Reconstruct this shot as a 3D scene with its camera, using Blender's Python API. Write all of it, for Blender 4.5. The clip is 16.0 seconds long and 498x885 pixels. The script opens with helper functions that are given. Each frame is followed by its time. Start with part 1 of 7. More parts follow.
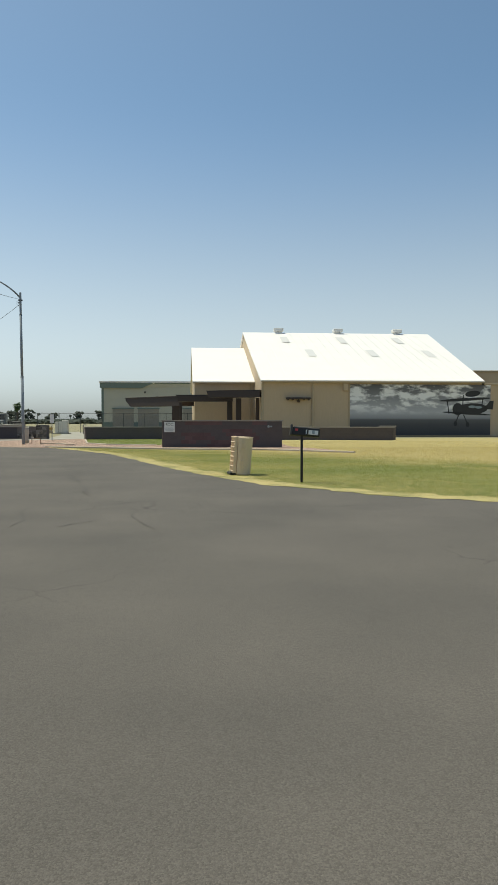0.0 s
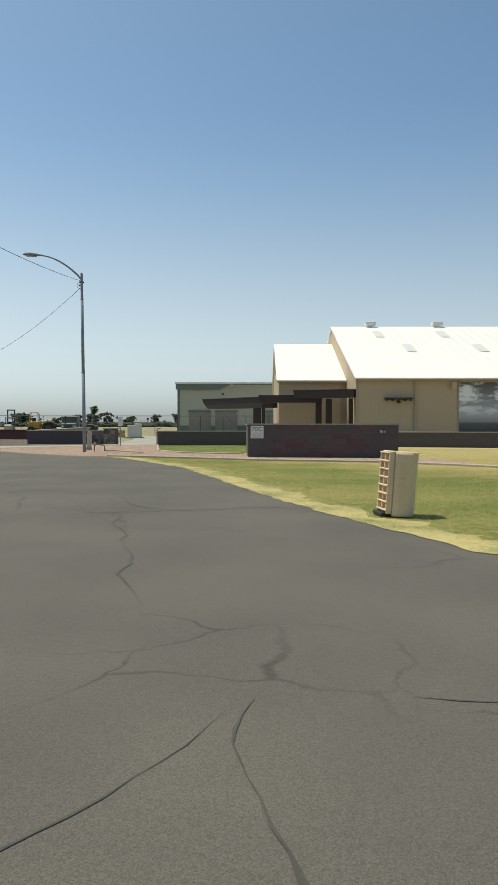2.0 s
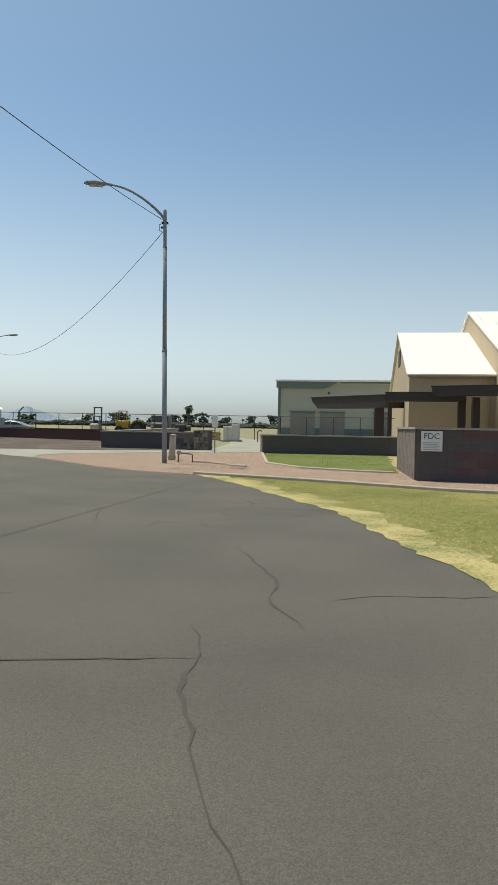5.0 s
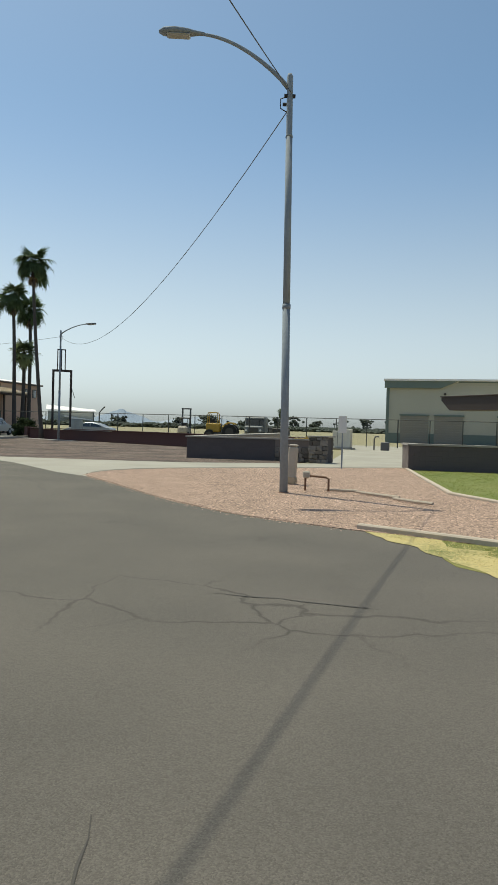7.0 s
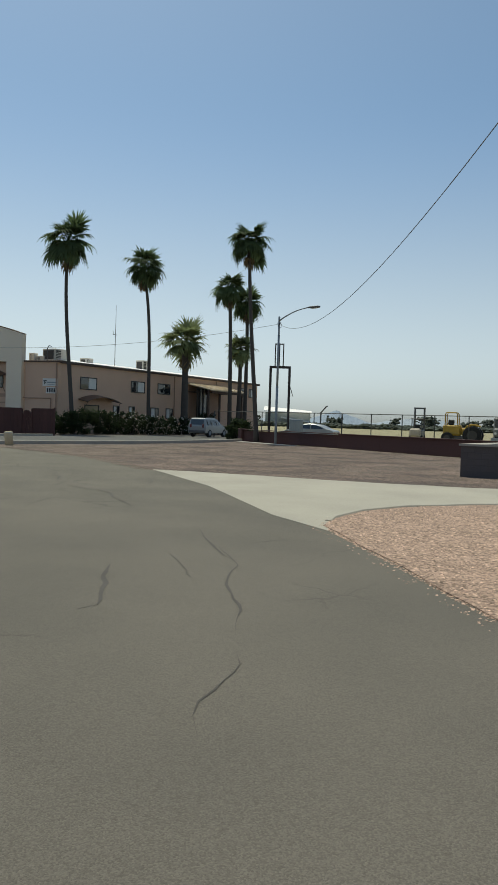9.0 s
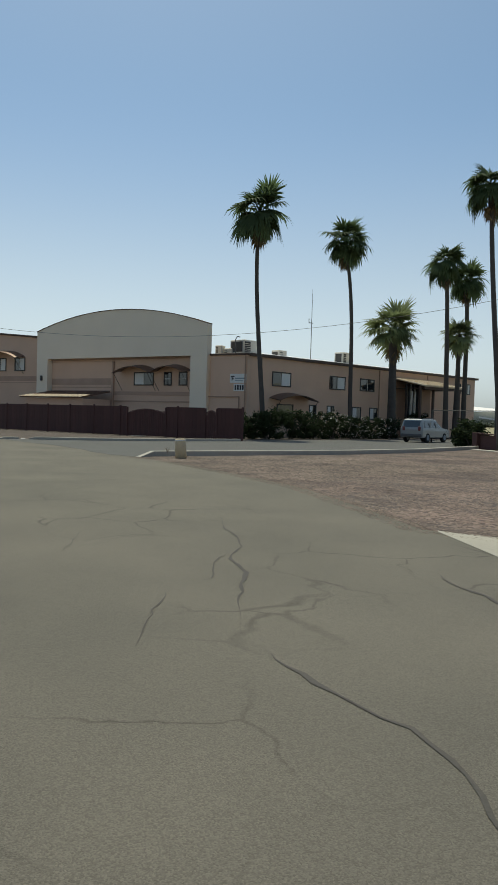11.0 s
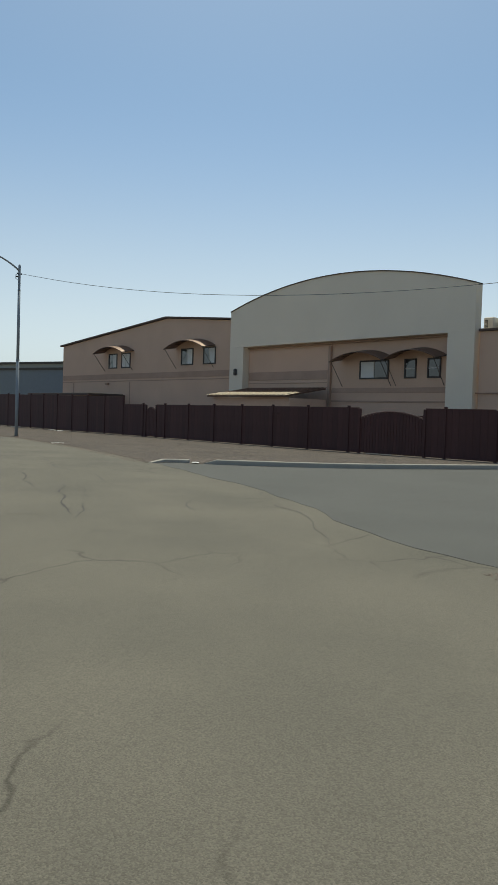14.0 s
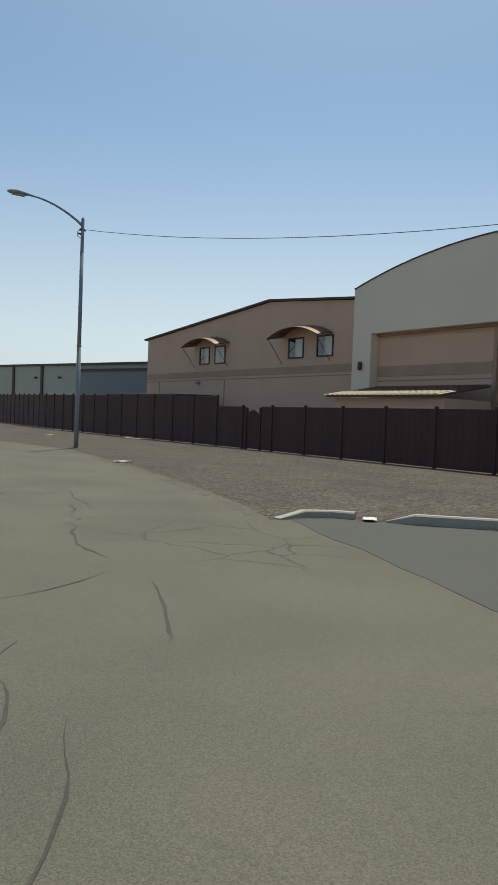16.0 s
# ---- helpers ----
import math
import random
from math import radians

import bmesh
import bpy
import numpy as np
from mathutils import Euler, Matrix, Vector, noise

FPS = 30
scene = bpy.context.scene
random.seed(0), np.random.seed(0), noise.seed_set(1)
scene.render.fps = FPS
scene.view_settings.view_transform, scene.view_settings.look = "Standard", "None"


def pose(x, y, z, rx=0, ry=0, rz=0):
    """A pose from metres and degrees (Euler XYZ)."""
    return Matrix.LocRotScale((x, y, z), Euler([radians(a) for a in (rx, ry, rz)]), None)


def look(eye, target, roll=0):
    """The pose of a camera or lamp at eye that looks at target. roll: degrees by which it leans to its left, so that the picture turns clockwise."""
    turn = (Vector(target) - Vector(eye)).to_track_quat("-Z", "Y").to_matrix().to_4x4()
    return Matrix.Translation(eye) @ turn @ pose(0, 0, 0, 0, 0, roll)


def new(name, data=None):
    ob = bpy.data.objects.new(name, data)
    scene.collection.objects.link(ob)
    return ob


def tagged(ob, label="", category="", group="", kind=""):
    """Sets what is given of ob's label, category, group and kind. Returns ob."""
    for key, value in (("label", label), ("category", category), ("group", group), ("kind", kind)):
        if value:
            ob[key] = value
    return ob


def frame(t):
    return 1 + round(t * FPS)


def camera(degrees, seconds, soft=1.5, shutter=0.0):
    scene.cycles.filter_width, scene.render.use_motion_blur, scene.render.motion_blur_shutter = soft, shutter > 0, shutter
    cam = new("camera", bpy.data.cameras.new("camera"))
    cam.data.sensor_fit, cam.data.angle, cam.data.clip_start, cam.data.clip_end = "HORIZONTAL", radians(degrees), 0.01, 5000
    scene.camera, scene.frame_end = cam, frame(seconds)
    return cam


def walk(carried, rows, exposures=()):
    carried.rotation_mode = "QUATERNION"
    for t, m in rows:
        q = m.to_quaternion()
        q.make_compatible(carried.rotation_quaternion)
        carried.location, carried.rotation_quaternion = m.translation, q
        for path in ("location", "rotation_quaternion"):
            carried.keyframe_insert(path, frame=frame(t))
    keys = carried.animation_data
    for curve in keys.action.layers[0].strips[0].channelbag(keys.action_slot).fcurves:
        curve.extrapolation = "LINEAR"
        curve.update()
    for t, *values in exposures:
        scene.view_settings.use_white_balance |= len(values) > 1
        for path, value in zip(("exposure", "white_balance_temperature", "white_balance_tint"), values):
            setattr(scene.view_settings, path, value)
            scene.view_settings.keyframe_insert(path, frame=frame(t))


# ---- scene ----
cam = camera(37.7, 16.0)
PATH = [
    (0, (-1.881, 5.731, 1.395), (-1.734, 7.725, 1.337), -0.0),
    (0.5, (-1.983, 7.745, 1.399), (-1.885, 9.742, 1.346), -0.2),
    (1, (-2.159, 9.468, 1.405), (-2.152, 11.468, 1.356), -0.1),
    (1.5, (-2.381, 11.412, 1.412), (-2.391, 13.411, 1.36), -0.2),
    (2, (-2.665, 13.38, 1.41), (-2.724, 15.378, 1.361), 0.1),
    (2.5, (-2.943, 15.191, 1.408), (-3.062, 17.187, 1.362), 0.4),
    (3, (-3.232, 16.931, 1.43), (-3.416, 18.922, 1.378), 0.3),
    (3.5, (-3.583, 18.683, 1.416), (-3.783, 20.672, 1.363), 0.3),
    (4, (-3.952, 20.576, 1.397), (-4.203, 22.56, 1.349), 0.2),
    (4.2, (-4.117, 21.338, 1.41), (-4.391, 23.318, 1.362), 0.5),
    (6.3, (-7.126, 31.194, 1.41), (-7.553, 33.147, 1.368), 1.5),
    (6.5, (-7.51, 32.202, 1.409), (-7.99, 34.143, 1.362), 1.5),
    (7, (-8.48, 34.663, 1.409), (-9.031, 36.585, 1.368), 1.6),
    (7.5, (-9.548, 36.964, 1.474), (-10.231, 38.843, 1.427), 1.2),
    (8, (-10.724, 39.166, 1.461), (-11.593, 40.966, 1.412), 1.5),
    (8.5, (-12.104, 41.281, 1.41), (-13.098, 43.016, 1.356), 1.7),
    (9, (-13.599, 43.293, 1.404), (-14.679, 44.975, 1.35), 1.8),
    (9.5, (-15.421, 45.321, 1.421), (-16.557, 46.966, 1.361), 1.8),
    (10, (-17.368, 47.28, 1.444), (-18.683, 48.785, 1.379), 1.5),
    (10.2, (-18.17, 48.005, 1.461), (-19.535, 49.466, 1.393), 1.5),
    (12.3, (-27.91, 54.993, 1.416), (-29.465, 56.249, 1.352), 2.1),
    (12.5, (-28.927, 55.655, 1.432), (-30.504, 56.883, 1.365), 2.2),
    (13, (-31.691, 57.192, 1.421), (-33.336, 58.329, 1.355), 2.2),
    (13.5, (-34.602, 58.598, 1.427), (-36.319, 59.621, 1.358), 2.0),
    (14, (-37.467, 59.153, 1.444), (-39.239, 60.078, 1.373), 1.8),
    (14.5, (-40.197, 60.09, 1.431), (-42.023, 60.903, 1.362), 1.9),
    (15, (-42.859, 60.953, 1.422), (-44.721, 61.68, 1.351), 2.0),
    (15.5, (-45.482, 61.66, 1.417), (-47.35, 62.372, 1.35), 2.0),
    (16, (-48.061, 62.367, 1.413), (-49.932, 63.069, 1.349), 2.2),
]
walk(cam, [(t, look(e, g, r)) for t, e, g, r in PATH], [(0, 0.1, 7100, -3), (7.0, 0.1, 7100, -3), (8.8, -0.08, 7100, -3), (12.0, -0.06, 7100, -3), (16, 0.0, 7100, -3)])

# ---- world, sun, exposure ----
SUN_TO = Vector((-0.87, 0.50, 0.0)).normalized() * math.cos(radians(66)) + Vector((0, 0, math.sin(radians(66))))
world = bpy.data.worlds.new("world")
scene.world = world
world.use_nodes = True
wn = world.node_tree
sky = wn.nodes.new("ShaderNodeTexSky")
sky.sky_type = "NISHITA"
sky.sun_disc = False
sky.sun_elevation = radians(66)
sky.sun_rotation = math.atan2(SUN_TO.x, SUN_TO.y)
sky.air_density, sky.dust_density, sky.ozone_density = 0.6, 1.1, 3.5
haze = wn.nodes.new("ShaderNodeHueSaturation")
direction, split, climb = wn.nodes.new("ShaderNodeTexCoord"), wn.nodes.new("ShaderNodeSeparateXYZ"), wn.nodes.new("ShaderNodeMapRange")
climb.interpolation_type = "SMOOTHSTEP"
climb.inputs["From Min"].default_value, climb.inputs["From Max"].default_value = 0.0, 0.42
climb.inputs["To Min"].default_value, climb.inputs["To Max"].default_value = 0.25, 0.97
wn.links.new(direction.outputs["Generated"], split.inputs[0])
wn.links.new(split.outputs[2], climb.inputs[0])
wn.links.new(climb.outputs[0], haze.inputs["Saturation"])
dim = wn.nodes.new("ShaderNodeMapRange")
dim.interpolation_type = "SMOOTHSTEP"
dim.inputs["From Min"].default_value, dim.inputs["From Max"].default_value = -0.05, 0.36
dim.inputs["To Min"].default_value, dim.inputs["To Max"].default_value = 0.73, 0.97
wn.links.new(split.outputs[2], dim.inputs[0])
wn.links.new(dim.outputs[0], haze.inputs["Value"])
haze.inputs["Hue"].default_value = 0.495
wn.links.new(sky.outputs[0], haze.inputs["Color"])
tone = wn.nodes.new("ShaderNodeMix")
tone.data_type, tone.blend_type = "RGBA", "MULTIPLY"
tone.inputs[0].default_value = 1.0
veil = wn.nodes.new("ShaderNodeMix")
veil.data_type = "RGBA"
veil.inputs[6].default_value, veil.inputs[7].default_value = (0.935, 0.985, 1.1, 1), (0.925, 1.0, 1.045, 1)
rise_ = wn.nodes.new("ShaderNodeMapRange")
rise_.inputs["From Min"].default_value, rise_.inputs["From Max"].default_value = 0.0, 0.4
wn.links.new(split.outputs[2], rise_.inputs[0])
wn.links.new(rise_.outputs[0], veil.inputs[0])
wn.links.new(veil.outputs[2], tone.inputs[7])
wn.links.new(haze.outputs[0], tone.inputs[6])
wn.links.new(tone.outputs[2], wn.nodes["Background"].inputs[0])
wn.nodes["Background"].inputs[1].default_value = 0.16
sun = new("sun", bpy.data.lights.new("sun", "SUN"))
sun.data.energy, sun.data.angle, sun.data.color = 3.8, radians(0.53), (1.0, 0.935, 0.84)
sun.matrix_world = look((0, 0, 60), Vector((0, 0, 60)) - SUN_TO)


# ---- materials ----
def mat(name, color, rough=0.8, metal=0.0, var=0.15, scale=3.0, fine=40.0, bump=0.2, tint=None, per_object=0.0, per_island=0.0,
        stretch=(1, 1, 1), spec=0.5):
    m = bpy.data.materials.new(name)
    m.use_nodes = True
    nt = m.node_tree
    n, k = nt.nodes, nt.links.new
    b = n["Principled BSDF"]
    b.inputs["Roughness"].default_value = rough
    b.inputs["Metallic"].default_value = metal
    b.inputs["Specular IOR Level"].default_value = spec
    co = n.new("ShaderNodeTexCoord")
    mp = n.new("ShaderNodeMapping")
    mp.inputs["Scale"].default_value = stretch
    k(co.outputs["Object"], mp.inputs[0])
    big, small = n.new("ShaderNodeTexNoise"), n.new("ShaderNodeTexNoise")
    for t, s, d in ((big, scale, 4.0), (small, fine, 3.0)):
        t.inputs["Scale"].default_value = s
        t.inputs["Detail"].default_value = d
        k(mp.outputs[0], t.inputs[0])
    mix = n.new("ShaderNodeMix")
    mix.data_type = "RGBA"
    dark = tint or tuple(c * 0.55 for c in color)
    mix.inputs[6].default_value = (*dark, 1)
    mix.inputs[7].default_value = (*color, 1)
    add = n.new("ShaderNodeMath")
    add.operation = "ADD"
    sc = n.new("ShaderNodeMath")
    sc.operation = "MULTIPLY_ADD"
    sc.inputs[1].default_value, sc.inputs[2].default_value = var * 5, 0.75 - var * 2.5
    k(big.outputs[0], sc.inputs[0])
    sm = n.new("ShaderNodeMath")
    sm.operation = "MULTIPLY_ADD"
    sm.inputs[1].default_value, sm.inputs[2].default_value = var * 4, -var * 2
    k(small.outputs[0], sm.inputs[0])
    k(sc.outputs[0], add.inputs[0])
    k(sm.outputs[0], add.inputs[1])
    add.use_clamp = True
    k(add.outputs[0], mix.inputs[0])
    last = mix.outputs[2]
    if per_object or per_island:
        hs = n.new("ShaderNodeHueSaturation")
        src = n.new("ShaderNodeObjectInfo").outputs["Random"] if per_object else n.new("ShaderNodeNewGeometry").outputs["Random Per Island"]
        v = n.new("ShaderNodeMath")
        v.operation = "MULTIPLY_ADD"
        a = per_object or per_island
        v.inputs[1].default_value, v.inputs[2].default_value = 2 * a, 1 - a
        k(src, v.inputs[0])
        k(v.outputs[0], hs.inputs["Value"])
        k(last, hs.inputs["Color"])
        last = hs.outputs[0]
    k(last, b.inputs["Base Color"])
    if bump:
        bp = n.new("ShaderNodeBump")
        bp.inputs["Strength"].default_value = bump
        bp.inputs["Distance"].default_value = 0.01
        k(small.outputs[0], bp.inputs["Height"])
        k(bp.outputs[0], b.inputs["Normal"])
    return m


M = {
    "asphalt": mat("old_asphalt", (0.122, 0.108, 0.095), 0.95, var=0.26, scale=0.5, fine=110, bump=0.6, tint=(0.066, 0.061, 0.056), spec=0.3),
    "asphalt_new": mat("newer_asphalt", (0.086, 0.085, 0.079), 0.9, var=0.18, scale=0.4, fine=70, bump=0.4),
    "tar": mat("crack_tar", (0.074, 0.067, 0.06), 0.95, var=0.25, scale=2),
    "ground": mat("dry_ground", (0.27, 0.235, 0.135), 0.95, var=0.15, scale=0.03, fine=1.2, bump=0.3, tint=(0.19, 0.18, 0.095)),
    "soil": mat("lawn_soil", (0.135, 0.15, 0.03), 0.95, var=0.3, scale=0.3, fine=16, bump=0.4, tint=(0.33, 0.275, 0.095), stretch=(0.4, 1, 1)),
    "dry_turf": mat("dry_turf", (0.46, 0.375, 0.165), 0.95, var=0.55, scale=1.3, fine=22, bump=0.5, tint=(0.115, 0.14, 0.035)),
    "gravel_pink": mat("pink_gravel", (0.37, 0.255, 0.195), 0.95, var=0.32, scale=1.1, fine=24, bump=1.0, tint=(0.2, 0.14, 0.105)),
    "gravel_dark": mat("brown_gravel", (0.13, 0.09, 0.074), 0.95, var=0.6, scale=0.55, fine=18, bump=1.0, tint=(0.085, 0.067, 0.057)),
    "dirt": mat("dirt_strip", (0.085, 0.067, 0.055), 0.95, var=0.3, scale=0.6, fine=18, bump=1.0, tint=(0.068, 0.054, 0.046)),
    "concrete": mat("pale_concrete", (0.36, 0.335, 0.28), 0.85, var=0.22, scale=0.5, fine=30, bump=0.2),
    "kerb": mat("kerb_concrete", (0.42, 0.39, 0.34), 0.85, var=0.15, scale=1.5, fine=30, bump=0.3),
    "edging": mat("edging_concrete", (0.5, 0.42, 0.34), 0.9, var=0.15, scale=2, fine=30),
    "block": mat("split_block", (0.115, 0.097, 0.097), 0.95, var=0.18, scale=1.5, fine=35, bump=0.8, per_object=0.035),
    "block_warm": mat("warm_split_block", (0.2, 0.165, 0.15), 0.95, var=0.18, scale=1.5, fine=35, bump=0.8, per_object=0.08),
    "rubble": mat("rubble_stone", (0.2, 0.172, 0.15), 0.95, var=0.3, scale=2.5, fine=30, bump=1.0, per_object=0.55),
    "mortar": mat("mortar", (0.115, 0.1, 0.1), 0.95, var=0.1),
    "cap": mat("wall_cap", (0.36, 0.325, 0.29), 0.9, var=0.15, scale=2),
    "redwall": mat("maroon_wall", (0.10, 0.045, 0.04), 0.85, var=0.15, scale=1.2, fine=25),
    "fence": mat("maroon_fence", (0.076, 0.028, 0.025), 0.75, var=0.2, scale=1.0, fine=12, bump=0.2, per_object=0.12, stretch=(1, 1, 0.2)),
    "fence_cap": mat("fence_cap", (0.11, 0.06, 0.055), 0.7),
    "tan": mat("tan_metal_wall", (0.55, 0.425, 0.285), 0.65, var=0.07, scale=0.4, fine=6, bump=0.05, stretch=(1, 1, 0.3)),
    "tan_dark": mat("tan_trim", (0.45, 0.36, 0.24), 0.6, var=0.08),
    "white_roof": mat("white_roof", (0.95, 0.91, 0.87), 0.5, var=0.03, scale=0.5, fine=8, bump=0.03),
    "skylight": mat("skylight_panel", (0.74, 0.72, 0.7), 0.5, var=0.05),
    "redwood": mat("red_brown_timber", (0.17, 0.085, 0.055), 0.85, var=0.25, scale=1.5, fine=20, bump=0.3, per_object=0.2),
    "brown": mat("dark_brown_steel", (0.045, 0.03, 0.026), 0.6, var=0.12, scale=1.5, bump=0.1),
    "shed_wall": mat("cream_shed_wall", (0.5, 0.49, 0.41), 0.6, var=0.06, scale=0.3, fine=6, bump=0.05),
    "green_trim": mat("green_grey_trim", (0.16, 0.21, 0.19), 0.55, var=0.08),
    "rollup": mat("rollup_door", (0.30, 0.28, 0.24), 0.6, var=0.08),
    "stucco": mat("pink_tan_stucco", (0.67, 0.46, 0.335), 0.9, var=0.18, scale=0.5, fine=20, bump=0.3, tint=(0.51, 0.35, 0.26)),
    "stucco_band": mat("stucco_band", (0.42, 0.285, 0.21), 0.9, var=0.1),
    "stucco_stripe": mat("stucco_stripe", (0.5, 0.335, 0.25), 0.9, var=0.14, scale=0.8, fine=20, bump=0.3),
    "arch": mat("pale_grey_stucco", (0.9, 0.79, 0.64), 0.9, var=0.06, scale=0.4, fine=25, bump=0.2),
    "roof_edge": mat("brown_roof_edge", (0.10, 0.065, 0.05), 0.7, var=0.1),
    "awning": mat("rust_brown_awning", (0.2, 0.12, 0.085), 0.5, metal=0.3, var=0.12),
    "awning_pale": mat("pale_yellow_metal", (0.66, 0.55, 0.4), 0.5, var=0.1),
    "frame": mat("dark_window_frame", (0.05, 0.04, 0.035), 0.5, var=0.08),
    "frame_light": mat("light_sash", (0.6, 0.58, 0.53), 0.5, var=0.05),
    "blind": mat("window_blind", (0.8, 0.8, 0.77), 0.7, var=0.08, stretch=(1, 1, 14)),
    "galv": mat("galvanised_steel", (0.3, 0.335, 0.37), 0.75, metal=0.0, var=0.16, scale=1.5, fine=14, bump=0.06, spec=0.12),
    "galv_dark": mat("dark_steel", (0.13, 0.13, 0.135), 0.5, metal=0.6, var=0.1),
    "lens": mat("lamp_lens", (0.42, 0.42, 0.4), 0.3, var=0.1),
    "black": mat("black_rubber", (0.015, 0.015, 0.016), 0.6, var=0.1),
    "cream": mat("cream_plastic", (0.77, 0.6, 0.4), 0.6, var=0.08, scale=2),
    "bollard": mat("beige_paint", (0.6, 0.5, 0.33), 0.7, var=0.12, scale=4),
    "white": mat("white_paint", (0.75, 0.75, 0.73), 0.6, var=0.06),
    "yellow": mat("yellow_paint", (0.5, 0.31, 0.045), 0.6, var=0.2, scale=3),
    "trunk": mat("palm_bark", (0.085, 0.074, 0.066), 0.95, var=0.2, scale=1.2, fine=9, bump=0.8, stretch=(1, 1, 4)),
    "frond_light": mat("pale_palm_leaf", (0.18, 0.215, 0.1), 0.65, var=0.2, scale=1, fine=5, bump=0.0, per_object=0.3, spec=0.2),
    "frond": mat("palm_leaf", (0.095, 0.136, 0.064), 0.7, var=0.2, scale=1, fine=5, bump=0.0, per_object=0.3, spec=0.15),
    "dead": mat("dead_palm_leaf", (0.2, 0.15, 0.09), 0.9, var=0.2, bump=0.0, per_island=0.25, spec=0.1),
    "leaf": mat("bush_leaf", (0.035, 0.05, 0.022), 0.8, var=0.2, bump=0.0, per_island=0.35, spec=0.1),
    "blossom": mat("white_blossom", (0.8, 0.74, 0.7), 0.7, var=0.05, bump=0.0, per_island=0.1),
    "far_leaf": mat("far_tree_leaf", (0.045, 0.058, 0.04), 0.8, var=0.2, scale=0.3, fine=2, bump=0.0, per_island=0.3),
    # both hill colours have the blue of distant air haze mixed in
    "mountain": mat("haze_tinted_mountain", (0.27, 0.33, 0.41), 1.0, var=0.08, scale=0.01, fine=0.05, bump=0.0),
    "hill_hazed": mat("haze_tinted_hill", (0.33, 0.38, 0.44), 1.0, var=0.06, scale=0.01, fine=0.05, bump=0.0),
    "silver": mat("silver_car_paint", (0.36, 0.37, 0.38), 0.35, metal=0.4, var=0.04, bump=0.0),
    "grey_metal": mat("grey_metal_wall", (0.4, 0.42, 0.4), 0.6, var=0.06, scale=0.3, fine=6, bump=0.05, stretch=(3, 1, 0.3)),
    "truck_grey": mat("grey_truck_paint", (0.2, 0.21, 0.21), 0.6, var=0.1),
    "pedestal": mat("weathered_plastic", (0.5, 0.44, 0.36), 0.7, var=0.12, scale=3),
    "rust": mat("rusty_pipe", (0.22, 0.13, 0.085), 0.85, var=0.2, scale=6),
    "tyre": mat("tyre", (0.02, 0.02, 0.02), 0.85, var=0.1),
    "hvac": mat("hvac_metal", (0.66, 0.63, 0.56), 0.6, var=0.1),
    "hvac_dark": mat("hvac_grille", (0.07, 0.065, 0.06), 0.7, var=0.1),
    "sign_white": mat("white_sign", (0.78, 0.78, 0.76), 0.5, var=0.04),
    "ink": mat("black_ink", (0.03, 0.03, 0.032), 0.6, var=0.05, bump=0.0),
    "ink_grey": mat("grey_ink", (0.3, 0.36, 0.38), 0.6, var=0.05, bump=0.0),
    "steel_blue": mat("blue_grey_panel", (0.2, 0.23, 0.26), 0.6, var=0.08),
    "mesh": mat("chain_link_wire", (0.06, 0.063, 0.06), 0.7, metal=0.1, var=0.1, bump=0.0),
    "wire": mat("weathered_wire", (0.1, 0.105, 0.11), 0.7, var=0.1, bump=0.0),
    "block_red": mat("reddish_split_block", (0.14, 0.085, 0.086), 0.95, var=0.2, scale=1.5, fine=35, bump=0.8, per_object=0.12),
    "tail_red": mat("tail_lens", (0.16, 0.025, 0.022), 0.3, bump=0.0),
    "red_ink": mat("red_ink", (0.5, 0.05, 0.05), 0.5, bump=0.0),
}


# the road is greyer by the lawn and more worn and tan towards the side street
nt = M["asphalt"].node_tree
co = nt.nodes.new("ShaderNodeTexCoord")
sep = nt.nodes.new("ShaderNodeSeparateXYZ")
rng = nt.nodes.new("ShaderNodeMapRange")
rng.inputs[1].default_value, rng.inputs[2].default_value = -6, -34
worn = nt.nodes.new("ShaderNodeMix")
worn.data_type = "RGBA"
worn.blend_type = "MULTIPLY"
worn.inputs[7].default_value = (1.2, 1.23, 1.13, 1)
nt.links.new(co.outputs["Object"], sep.inputs[0])
nt.links.new(sep.outputs[0], rng.inputs[0])
nt.links.new(rng.outputs[0], worn.inputs[0])
base = nt.nodes["Principled BSDF"].inputs["Base Color"]
nt.links.new(base.links[0].from_socket, worn.inputs[6])
nt.links.new(worn.outputs[2], base)


